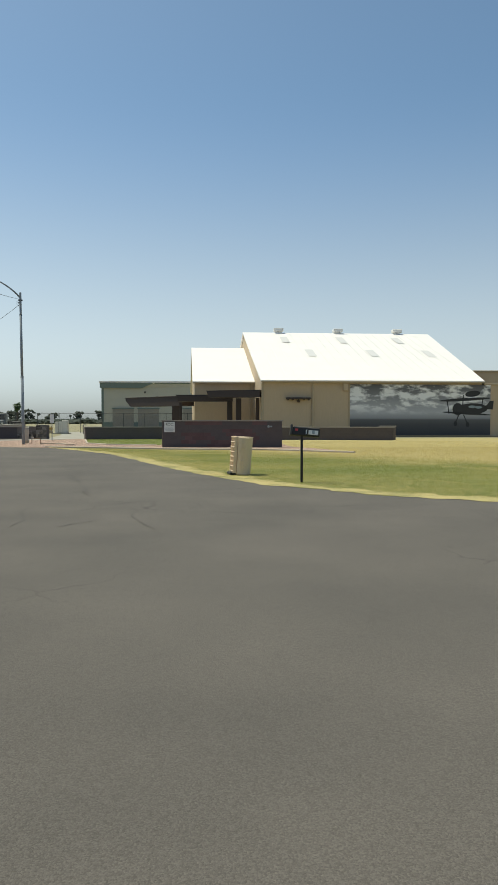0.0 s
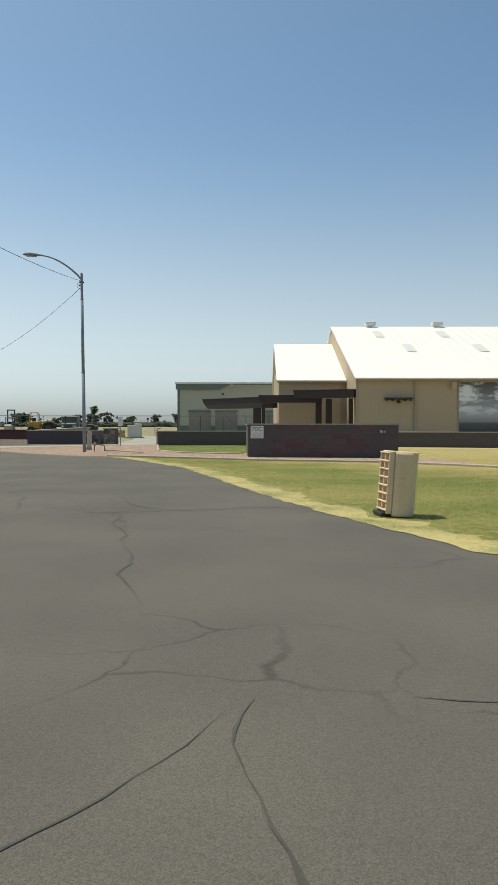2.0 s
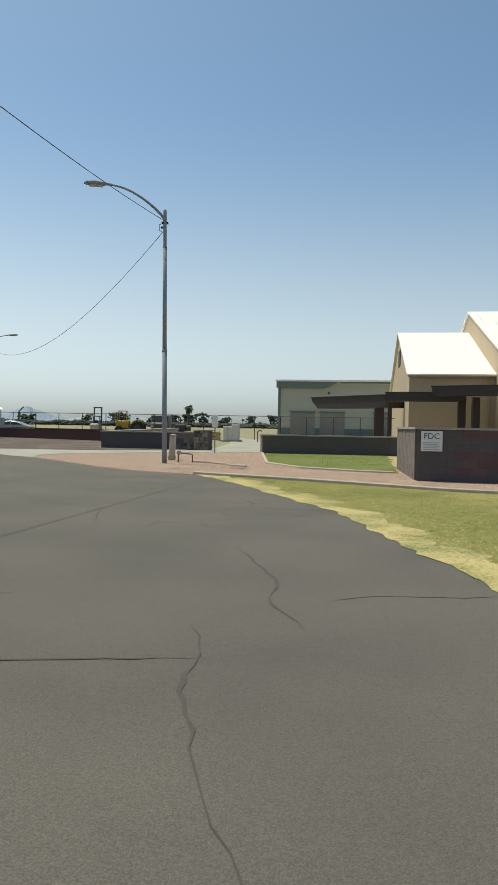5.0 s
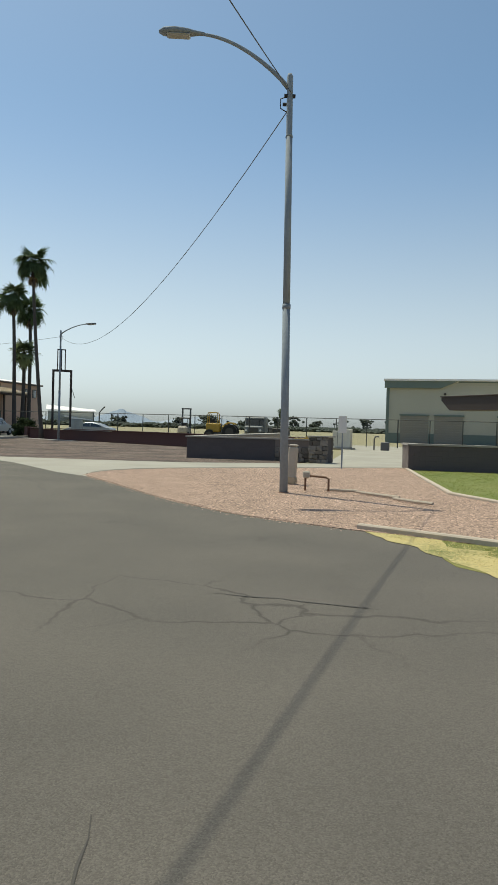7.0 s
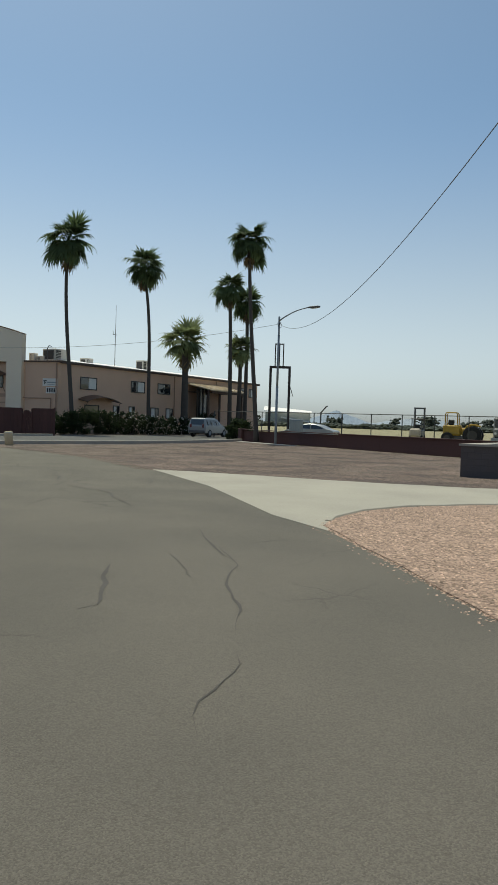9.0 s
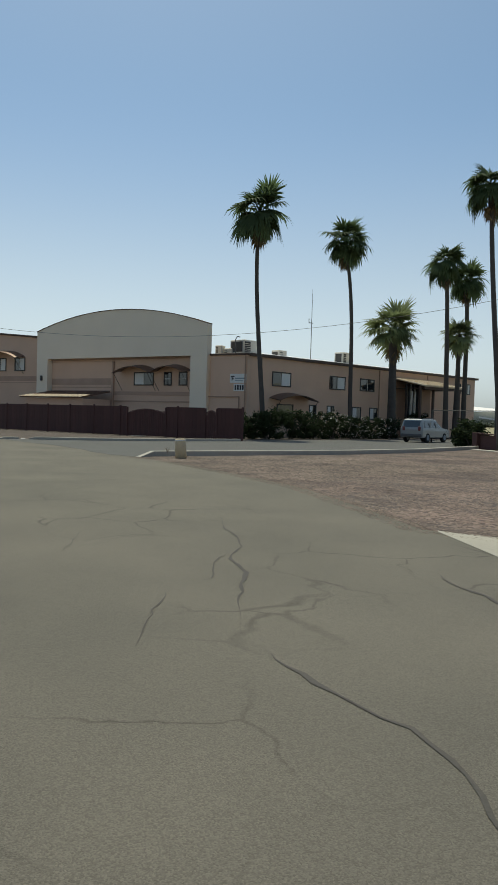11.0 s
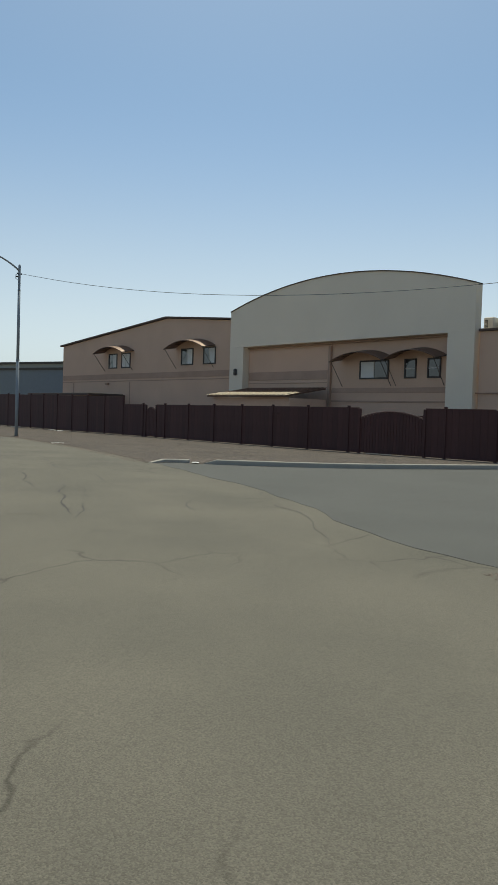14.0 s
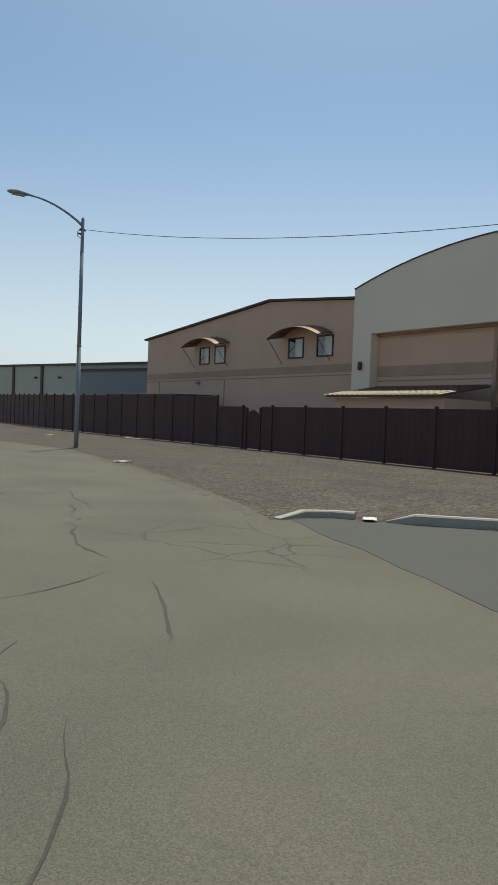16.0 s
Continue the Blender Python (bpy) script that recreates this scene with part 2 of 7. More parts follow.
def crazed(m, scale, share, depth):
    """Runs a net of hair cracks through patches of an old surface."""
    t = m.node_tree
    b = t.nodes["Principled BSDF"]
    co, bend, add, vo = t.nodes.new("ShaderNodeTexCoord"), t.nodes.new("ShaderNodeTexNoise"), t.nodes.new("ShaderNodeVectorMath"), t.nodes.new("ShaderNodeTexVoronoi")
    line, where, cut, both, mx = t.nodes.new("ShaderNodeMapRange"), t.nodes.new("ShaderNodeTexNoise"), t.nodes.new("ShaderNodeMapRange"), t.nodes.new("ShaderNodeMath"), t.nodes.new("ShaderNodeMix")
    bend.inputs["Scale"].default_value, bend.inputs["Detail"].default_value = 1.3, 4
    add.operation = "MULTIPLY_ADD"
    add.inputs[1].default_value = (0.7, 0.7, 0)
    vo.feature = "DISTANCE_TO_EDGE"
    vo.inputs["Scale"].default_value = scale
    line.inputs[1].default_value, line.inputs[2].default_value, line.inputs[3].default_value, line.inputs[4].default_value = 0.003, 0.016, 1, 0
    where.inputs["Scale"].default_value, where.inputs["Detail"].default_value = 0.22, 3
    cut.inputs[1].default_value, cut.inputs[2].default_value = share, share + 0.08
    both.operation = "MULTIPLY"
    mx.data_type, mx.blend_type = "RGBA", "MULTIPLY"
    mx.inputs[7].default_value = (depth, depth, depth, 1)
    k = t.links.new
    k(co.outputs["Object"], bend.inputs[0])
    k(bend.outputs["Color"], add.inputs[0])
    k(co.outputs["Object"], add.inputs[2])
    k(add.outputs[0], vo.inputs["Vector"])
    k(vo.outputs["Distance"], line.inputs[0])
    k(co.outputs["Object"], where.inputs[0])
    k(where.outputs[0], cut.inputs[0])
    k(line.outputs[0], both.inputs[0])
    k(cut.outputs[0], both.inputs[1])
    k(both.outputs[0], mx.inputs[0])
    k(b.inputs["Base Color"].links[0].from_socket, mx.inputs[6])
    k(mx.outputs[2], b.inputs["Base Color"])


def leafy(m, amount=0.45):
    """Lets some light through thin leaves and blades."""
    t = m.node_tree
    b, out = t.nodes["Principled BSDF"], t.nodes["Material Output"]
    tr, mx = t.nodes.new("ShaderNodeBsdfTranslucent"), t.nodes.new("ShaderNodeMixShader")
    mx.inputs[0].default_value = amount
    t.links.new(b.inputs["Base Color"].links[0].from_socket, tr.inputs[0])
    t.links.new(b.outputs[0], mx.inputs[1])
    t.links.new(tr.outputs[0], mx.inputs[2])
    t.links.new(mx.outputs[0], out.inputs[0])


def pebbly(m, scale, amount, depth=0.02):
    """Breaks a gravel surface into pebbles, each a little lighter or darker, with hollows between."""
    t = m.node_tree
    b = t.nodes["Principled BSDF"]
    co, vo, hs = t.nodes.new("ShaderNodeTexCoord"), t.nodes.new("ShaderNodeTexVoronoi"), t.nodes.new("ShaderNodeHueSaturation")
    sep, val, bp = t.nodes.new("ShaderNodeSeparateColor"), t.nodes.new("ShaderNodeMath"), t.nodes.new("ShaderNodeBump")
    vo.inputs["Scale"].default_value = scale
    val.operation = "MULTIPLY_ADD"
    val.inputs[1].default_value, val.inputs[2].default_value = 2 * amount, 1 - amount
    bp.inputs["Strength"].default_value, bp.inputs["Distance"].default_value = 1.0, depth
    bp.invert = True
    t.links.new(co.outputs["Object"], vo.inputs["Vector"])
    t.links.new(vo.outputs["Color"], sep.inputs[0])
    t.links.new(sep.outputs[0], val.inputs[0])
    t.links.new(val.outputs[0], hs.inputs["Value"])
    t.links.new(b.inputs["Base Color"].links[0].from_socket, hs.inputs["Color"])
    t.links.new(hs.outputs[0], b.inputs["Base Color"])
    t.links.new(vo.outputs["Distance"], bp.inputs["Height"])
    t.links.new(bp.outputs[0], b.inputs["Normal"])


def patchy(m, scale, low, high):
    """Lets broad worn patches of a ground cover run darker or paler."""
    t = m.node_tree
    b = t.nodes["Principled BSDF"]
    co, no, mr, hs = t.nodes.new("ShaderNodeTexCoord"), t.nodes.new("ShaderNodeTexNoise"), t.nodes.new("ShaderNodeMapRange"), t.nodes.new("ShaderNodeHueSaturation")
    no.inputs["Scale"].default_value, no.inputs["Detail"].default_value, no.inputs["Roughness"].default_value = scale, 7, 0.65
    mr.inputs["From Min"].default_value, mr.inputs["From Max"].default_value = 0.36, 0.64
    mr.inputs["To Min"].default_value, mr.inputs["To Max"].default_value = low, high
    t.links.new(co.outputs["Object"], no.inputs["Vector"])
    t.links.new(no.outputs[0], mr.inputs[0])
    t.links.new(mr.outputs[0], hs.inputs["Value"])
    t.links.new(b.inputs["Base Color"].links[0].from_socket, hs.inputs["Color"])
    t.links.new(hs.outputs[0], b.inputs["Base Color"])


def drying(m, straw):
    """Lets a lawn dry to straw towards its far corner, in uneven drifts."""
    t = m.node_tree
    b = t.nodes["Principled BSDF"]
    co, dot, no = t.nodes.new("ShaderNodeTexCoord"), t.nodes.new("ShaderNodeVectorMath"), t.nodes.new("ShaderNodeTexNoise")
    add, mr, mx = t.nodes.new("ShaderNodeMath"), t.nodes.new("ShaderNodeMapRange"), t.nodes.new("ShaderNodeMix")
    dot.operation = "DOT_PRODUCT"
    dot.inputs[1].default_value = (1.2, 1.0, 0.0)
    no.inputs["Scale"].default_value, no.inputs["Detail"].default_value = 0.5, 6
    add.operation = "MULTIPLY_ADD"
    add.inputs[1].default_value = 11.0
    mr.inputs["From Min"].default_value, mr.inputs["From Max"].default_value = 40.0, 47.5
    mr.inputs["To Max"].default_value = 0.85
    mx.data_type = "RGBA"
    mx.inputs[7].default_value = (*straw, 1)
    t.links.new(co.outputs["Object"], dot.inputs[0])
    t.links.new(co.outputs["Object"], no.inputs["Vector"])
    t.links.new(no.outputs[0], add.inputs[0])
    t.links.new(dot.outputs["Value"], add.inputs[2])
    t.links.new(add.outputs[0], mr.inputs[0])
    t.links.new(mr.outputs[0], mx.inputs[0])
    targets = [l.to_socket for l in b.inputs["Base Color"].links[0].from_socket.links]
    t.links.new(b.inputs["Base Color"].links[0].from_socket, mx.inputs[6])
    for q in targets:
        t.links.new(mx.outputs[2], q)


M["soil_watered"] = mat("watered_soil", (0.13, 0.16, 0.032), 0.95, var=0.3, scale=0.3, fine=16, bump=0.4, tint=(0.24, 0.23, 0.075))
drying(M["soil"], (0.4, 0.32, 0.135))
pebbly(M["gravel_pink"], 38, 0.5)
pebbly(M["gravel_dark"], 14, 0.55)
pebbly(M["dirt"], 12, 0.45)
patchy(M["gravel_dark"], 0.45, 0.6, 1.35)
patchy(M["dirt"], 0.5, 0.7, 1.25)
pebbly(M["asphalt"], 150, 0.22, 0.004)
pebbly(M["asphalt_new"], 150, 0.16, 0.003)
for m_ in ("asphalt", "asphalt_new"):
    for n_ in M[m_].node_tree.nodes:
        if n_.bl_idname == "ShaderNodeBump":
            n_.inputs["Strength"].default_value, n_.inputs["Distance"].default_value = 0.5, 0.004
crazed(M["asphalt"], 0.75, 0.53, 0.6)
leafy(M["frond"])
leafy(M["frond_light"])
leafy(M["leaf"], 0.3)
leafy(M["blossom"], 0.3)


def glass(name, tint):
    m = bpy.data.materials.new(name)
    m.use_nodes = True
    b = m.node_tree.nodes["Principled BSDF"]
    b.inputs["Base Color"].default_value = (*tint, 1)
    b.inputs["Roughness"].default_value = 0.04
    b.inputs["Specular IOR Level"].default_value = 0.8
    b.inputs["Coat Weight"].default_value = 0.6
    return m


M["glass"] = glass("dark_glass", (0.02, 0.025, 0.028))


# ---- builders ----
def mesh_from(bm, name, material, smooth=False):
    me = bpy.data.meshes.new(name)
    bmesh.ops.recalc_face_normals(bm, faces=bm.faces)
    bm.to_mesh(me)
    bm.free()
    me.materials.append(material if not isinstance(material, str) else M[material])
    if smooth:
        for p in me.polygons:
            p.use_smooth = True
    return me


def part(name, bm, material, parent, label="", smooth=False, m=None):
    ob = new(name, bm if isinstance(bm, bpy.types.Mesh) else mesh_from(bm, name, material, smooth))
    ob.parent = parent
    if m is not None:
        ob.matrix_basis = m
    return tagged(ob, label)


def thing(name, label, category, m=None, group="", kind=""):
    ob = new(name)
    ob.empty_display_size = 0.3
    if m is not None:
        ob.matrix_basis = m
    return tagged(ob, label, category, group, kind)


def box(bm, x0, x1, y0, y1, z0, z1, bevel=0.0, m=None):
    r = bmesh.ops.create_cube(bm, size=1)
    vs = r["verts"]
    for v in vs:
        v.co = Vector(((x0 + x1) / 2 + v.co.x * (x1 - x0), (y0 + y1) / 2 + v.co.y * (y1 - y0), (z0 + z1) / 2 + v.co.z * (z1 - z0)))
    if bevel:
        es = list({e for v in vs for e in v.link_edges})
        g = bmesh.ops.bevel(bm, geom=es, offset=bevel, segments=1, affect="EDGES", profile=0.5)
        vs = list({v for f in g["faces"] for v in f.verts} | {v for v in vs if v.is_valid})
    if m is not None:
        bmesh.ops.transform(bm, matrix=m, verts=vs)
    return bm


def boxed(*a, **k):
    return box(bmesh.new(), *a, **k)


def tube(bm, points, radii, sides=10, cap=True):
    """A round bar along points, with a radius at each."""
    pts = [Vector(p) for p in points]
    if not hasattr(radii, "__len__"):
        radii = [radii] * len(pts)
    rings = []
    side = None
    for i, p in enumerate(pts):
        d = (pts[min(i + 1, len(pts) - 1)] - pts[max(i - 1, 0)]).normalized()
        if side is None:
            side = d.cross(Vector((0, 0, 1)) if abs(d.z) < 0.9 else Vector((1, 0, 0))).normalized()
        side = (side - d * side.dot(d)).normalized()
        up = d.cross(side)
        rings.append([bm.verts.new(p + radii[i] * (math.cos(a) * side + math.sin(a) * up)) for a in (2 * math.pi * j / sides for j in range(sides))])
    for a, b in zip(rings, rings[1:]):
        for j in range(sides):
            bm.faces.new((a[j], a[(j + 1) % sides], b[(j + 1) % sides], b[j]))
    if cap:
        bm.faces.new(rings[0][::-1])
        bm.faces.new(rings[-1])
    return bm


def tubed(*a, **k):
    return tube(bmesh.new(), *a, **k)


def slab(points, z0, z1):
    """A flat sheet with an outline of x, y, from z0 up to z1."""
    bm = bmesh.new()
    top = bm.faces.new([bm.verts.new((x, y, z1)) for x, y in points])
    bm.normal_update()
    if top.normal.z < 0:
        top.normal_flip()
    g = bmesh.ops.extrude_face_region(bm, geom=[top])
    for v in g["geom"]:
        if isinstance(v, bmesh.types.BMVert):
            v.co.z = z0
    bmesh.ops.triangulate(bm, faces=[f for f in bm.faces if len(f.verts) > 4])
    return bm


def prism(bm, outline, y0, y1):
    """An outline of x, z drawn from y0 to y1."""
    a = [bm.verts.new((x, y0, z)) for x, z in outline]
    b = [bm.verts.new((x, y1, z)) for x, z in outline]
    n = len(a)
    bm.faces.new(a)
    bm.faces.new(b[::-1])
    for i in range(n):
        bm.faces.new((a[i], b[i], b[(i + 1) % n], a[(i + 1) % n]))
    return bm


def structure(name, bm, material, label, category, smooth=False):
    return tagged(new(name, mesh_from(bm, name, material, smooth)), label, category, kind="structure")


def wobbly(points, step=1.0, amount=0.12, seed=3):
    """An outline with its edges broken up a little."""
    out = []
    n = len(points)
    for i in range(n):
        a, b = Vector((*points[i], 0)), Vector((*points[(i + 1) % n], 0))
        k = max(1, min(60, int((b - a).length / step)))
        for j in range(k):
            p = a.lerp(b, j / k)
            p += Vector((noise.noise(p * 0.9 + Vector((seed, 0, 0))), noise.noise(p * 0.9 + Vector((0, seed, 7))), 0)) * amount * 2
            out.append((p.x, p.y))
    return out


# ---- ground ----
bm = bmesh.new()
for x0, x1, y0, y1 in ((-3500, 3500, -3500, 3500),):
    bm.faces.new([bm.verts.new(p) for p in ((x0, y0, -0.03), (x1, y0, -0.03), (x1, y1, -0.03), (x0, y1, -0.03))])
structure("ground", bm, "ground", "flat dry grass field reaching to the horizon", "ground")

ROAD = [(-150, 54), (-84, 63.4), (-77, 65.9), (-68, 66.7), (-58.8, 67.0), (-44, 67), (-43, 66.0), (-42.3, 65), (-40.4, 64.7), (-35.8, 63.4), (-32, 62.1), (-29, 60.4),
        (-27.2, 59.3), (-22.9, 56.2), (-19.3, 52.9), (-18.4, 52.7), (-14.6, 48.5), (-9.6, 44.9), (-5.4, 37), (-1.0, 23.3), (0.7, 20.7), (3.5, 18.0), (10, 15.5), (45, 9),
        (45, -25), (-150, -25)]


def outset(points, d):
    """The outline pushed outwards by d."""
    area = sum(a[0] * b[1] - b[0] * a[1] for a, b in zip(points, points[1:] + points[:1]))
    out = []
    for i, p in enumerate(points):
        a, b = Vector(points[i - 1]), Vector(points[(i + 1) % len(points)])
        t = (b - a).normalized() * (1 if area > 0 else -1)
        out.append((p[0] + t.y * d, p[1] - t.x * d))
    return out


structure("road", slab(outset(ROAD, 0.5), -0.2, 0.0), "asphalt", "worn grey-brown asphalt road with cracks", "road")
STREET = [(-61, 66.95), (-57.6, 66.6), (-54.2, 66.35), (-50.5, 66.1), (-47.3, 65.5), (-45.5, 65.0), (-44.0, 64.7), (-42.45, 64.8), (-42.45, 65.6), (-42.2, 67.5), (-41.95, 70.0), (-41.3, 74.5), (-41.5, 80.0), (-43.4, 89.5), (-46, 130), (-56, 130), (-56.2, 97), (-55.8, 82), (-55.5, 77.6), (-57, 72), (-58.4, 68.8)]
structure("side_street", slab(wobbly(STREET, 0.5, 0.07, 9), -0.2, 0.0045), "asphalt_new", "smooth dark grey asphalt side street", "road")
LAWN = [(-9.6, 44.9), (-8.0, 42.3), (-5.4, 37), (-2.9, 28.7), (-1.8, 25.3), (-1.0, 23.3), (-0.3, 21.6), (0.7, 20.7), (1.5, 19.5), (2.5, 18.6), (3.5, 18), (10, 15.5),
        (45, 9), (45, 64), (-3.9, 64), (-3.9, 44)]
structure("lawn", slab(wobbly(LAWN, 0.4, 0.16), -0.2, 0.0035), "soil", "green lawn with dry yellow patches at its edge", "lawn")
LAWN_B = [(-10.2, 63.4), (-9.6, 58), (-8.6, 51.8), (-7.1, 49.3), (-5.3, 48.2), (-3.95, 47.9), (-3.95, 63.4)]
structure("lawn_strip", slab(LAWN_B, -0.2, 0.0165), "soil_watered", "small green lawn behind a low block wall", "lawn")
BED = [(-17.7, 51.9), (-16.4, 50.5), (-14.6, 48.5), (-13.5, 47.3), (-12.2, 46.2), (-11.3, 45.6), (-9.6, 44.9), (-6.4, 43.6), (-3.1, 41.8), (1.6, 40.6), (5.0, 37.4), (4.6, 41.5), (3.4, 45.5), (3.4, 50.6),
       (-3.9, 50.6), (-3.95, 47.9), (-5.3, 48.2), (-7.1, 49.3), (-8.6, 51.8), (-9.6, 58), (-10.4, 63.3), (-14.6, 59.8), (-17.3, 57.0), (-18.2, 55.6), (-18.5, 54.4), (-18.45, 53.2), (-18.15, 52.4)]
structure("gravel_bed", slab(wobbly(BED, 0.4, 0.06), -0.2, 0.0125), "gravel_pink", "pink landscape gravel bed", "gravel")
DRIVE = [(-27.2, 59.3), (-24.1, 59.8), (-21.8, 60.1), (-18.5, 61.0), (-15.2, 63.4), (-13.7, 64.6), (-15.3, 80), (-19.5, 104), (-13.5, 104), (-11.3, 80), (-10.35, 63.3), (-14.6, 59.8), (-17.3, 57.0), (-18.2, 55.6), (-18.5, 54.4), (-18.45, 53.2), (-17.9, 52.0),
         (-19.3, 52.9), (-20.6, 54.1), (-22.9, 56.2)]
structure("driveway", slab(DRIVE, -0.2, 0.0055), "concrete", "pale concrete driveway", "driveway")
BED_B = [(-27.2, 59.3), (-29, 60.4), (-32, 62.1), (-35.8, 63.4), (-40.4, 64.7), (-42.35, 64.8), (-42.45, 65.6), (-42.3, 66.4), (-42.15, 67.5), (-41.95, 69.3), (-41.65, 71.2), (-41.3, 74.5), (-41.5, 80.0), (-43.4, 88.8), (-22, 78), (-14.6, 66.5), (-15.2, 63.4), (-18.5, 61.0), (-21.8, 60.1), (-24.1, 59.8)]
structure("gravel_lot", slab(wobbly(BED_B, 0.5, 0.09), -0.2, 0.0075), "gravel_dark", "brown gravel lot beside the road", "gravel")
STRIP = [(-57.65, 66.5), (-59.2, 66.75), (-63, 66.8), (-68, 66.7), (-77, 65.9), (-84, 63.4), (-150, 54), (-150, 62.5), (-112, 68.5), (-99.6, 70.6), (-87.7, 73.0), (-76.6, 75.8), (-67.5, 77.6), (-54.3, 81.3), (-54.45, 76.0), (-54.85, 73.0), (-55.75, 70.2), (-56.8, 68.2), (-57.65, 67.4)]
structure("dirt_strip", slab(wobbly(STRIP, 0.5, 0.12), -0.2, 0.0065), "dirt", "stony dirt strip along a fence", "gravel")
YARD = [(-55.9, 81.6), (-67.5, 77.7), (-87.7, 73.1), (-112, 68.6), (-150, 62.6), (-150, 140), (-56, 140), (-56.2, 97)]
structure("yard", slab(YARD, -0.2, 0.01), "dirt", "bare dirt yard round a building", "ground")


def ribbon(name, points, width, z0, z1, material, label, category, bevel=0.02, sunk=False):
    """A kerb or an edging along points: a run of butted lengths."""
    holder = thing(name, label, category, kind="structure")
    bm = bmesh.new()
    pts = [Vector((*p, 0)) for p in points]
    rings = []
    for i, p in enumerate(pts):
        d = (pts[min(i + 1, len(pts) - 1)] - pts[max(i - 1, 0)]).normalized()
        s = Vector((-d.y, d.x, 0)) * width / 2
        c = bevel
        rings.append([bm.verts.new(q) for q in (p - s + Vector((0, 0, z0)), p - s + Vector((0, 0, z1 - c)), p - s * (1 - 2 * c / width) + Vector((0, 0, z1)),
                                                p + s * (1 - 2 * c / width) + Vector((0, 0, z1)), p + s + Vector((0, 0, z1 - c)), p + s + Vector((0, 0, z0)))])
    for a, b in zip(rings, rings[1:]):
        for j in range(5):
            bm.faces.new((a[j], a[j + 1], b[j + 1], b[j]))
    bm.faces.new(rings[0])
    bm.faces.new(rings[-1][::-1])
    if sunk:
        for v in rings[0]:
            v.co.z = min(v.co.z, 0.02)
    part("strip", bm, material, holder)
    return holder


ribbon("kerb_near", [(-42.3, 64.75), (-42.5, 65.45), (-42.42, 66.2), (-42.28, 67.3), (-42.05, 69.2), (-41.75, 71.2), (-41.4, 74.5), (-41.6, 80.0), (-43.4, 88.6)], 0.2, -0.1, 0.2, "kerb", "pale concrete kerb edging a gravel lot", "kerb", 0.02, True)
ribbon("kerb_far", [(-57.62, 66.42), (-57.78, 66.9), (-57.72, 67.35), (-57.5, 67.62)], 0.16, -0.1, 0.11, "kerb", "broken pale concrete kerb end beside a dirt strip", "kerb", 0.02, True)
ribbon("kerb_far_run", [(-57.2, 67.98), (-56.9, 68.25), (-56.4, 69.1), (-55.8, 70.2), (-55.3, 71.5), (-54.92, 73.0), (-54.55, 76.0), (-54.35, 80.2)], 0.15, -0.1, 0.15, "kerb", "pale concrete kerb beside a dirt strip", "kerb", 0.02, True)
# dark ribbon drawn in place of the shaded lip between concrete and gravel
ribbon("bed_edge_shade", [(-10.4, 63.3), (-14.62, 59.78), (-17.32, 56.98), (-18.22, 55.58)], 0.07, -0.1, 0.02, "mortar", "thin dark strip for the shaded edge of a driveway", "joint", 0.006)
ribbon("wall_strip", [(-44.3, 88.3), (-40.1, 86.0), (-36.4, 84.1)], 0.45, -0.1, 0.05, "kerb", "narrow concrete strip before a low maroon wall", "edging")
ribbon("edging_lawn", [(-9.8, 45.1), (-6.4, 43.6), (-3.1, 41.8), (1.6, 40.6), (5.1, 37.3)], 0.12, -0.1, 0.085, "edging", "narrow concrete edging between lawn and gravel", "edging")
ribbon("edging_strip", [(-10.4, 63.2), (-9.6, 58), (-8.6, 51.8), (-7.1, 49.3), (-5.3, 48.2), (-4.1, 47.9)], 0.12, -0.1, 0.075, "edging", "narrow concrete edging round a small lawn", "edging")
ribbon("edging_drive", [(-18.35, 52.9), (-18.45, 53.3), (-18.5, 54.4), (-18.2, 55.6), (-17.3, 57.0), (-14.6, 59.8), (-10.5, 63.2)], 0.1, -0.1, 0.035, "concrete", "concrete edging along the driveway", "edging", 0.02, True)


# ---- hangar with a mural ----
def frame_at(x, y, deg):
    return pose(x, y, 0, 0, 0, deg)


def window(parent, x, y, z, w, h, panes=2, blind=0, frame_m="frame", depth=0.12):
    """A sliding window in a wall that faces -y, proud of it by a little. x, z: its lower left corner."""
    f = bmesh.new()
    t = 0.09
    for a in ((x, x + w, z, z + t), (x, x + w, z + h - t, z + h), (x, x + t, z + t, z + h - t), (x + w - t, x + w, z + t, z + h - t)):
        box(f, a[0], a[1], y - 0.06, y + depth, a[2], a[3], 0.012)
    win = part("window", f, frame_m, parent, "dark-framed sliding window")
    pw = (w - 2 * t) / panes
    for i in range(panes):
        x0 = x + t + i * pw
        lit = blind >> i & 1
        part("pane", boxed(x0, x0 + pw, y - 0.015, y - 0.003, z + t, z + h - t), "blind" if lit else "glass", win)
        if i:
            part("mullion", boxed(x0 - 0.03, x0 + 0.03, y - 0.04, y - 0.016, z + t, z + h - t), "frame_light", win)
    return win


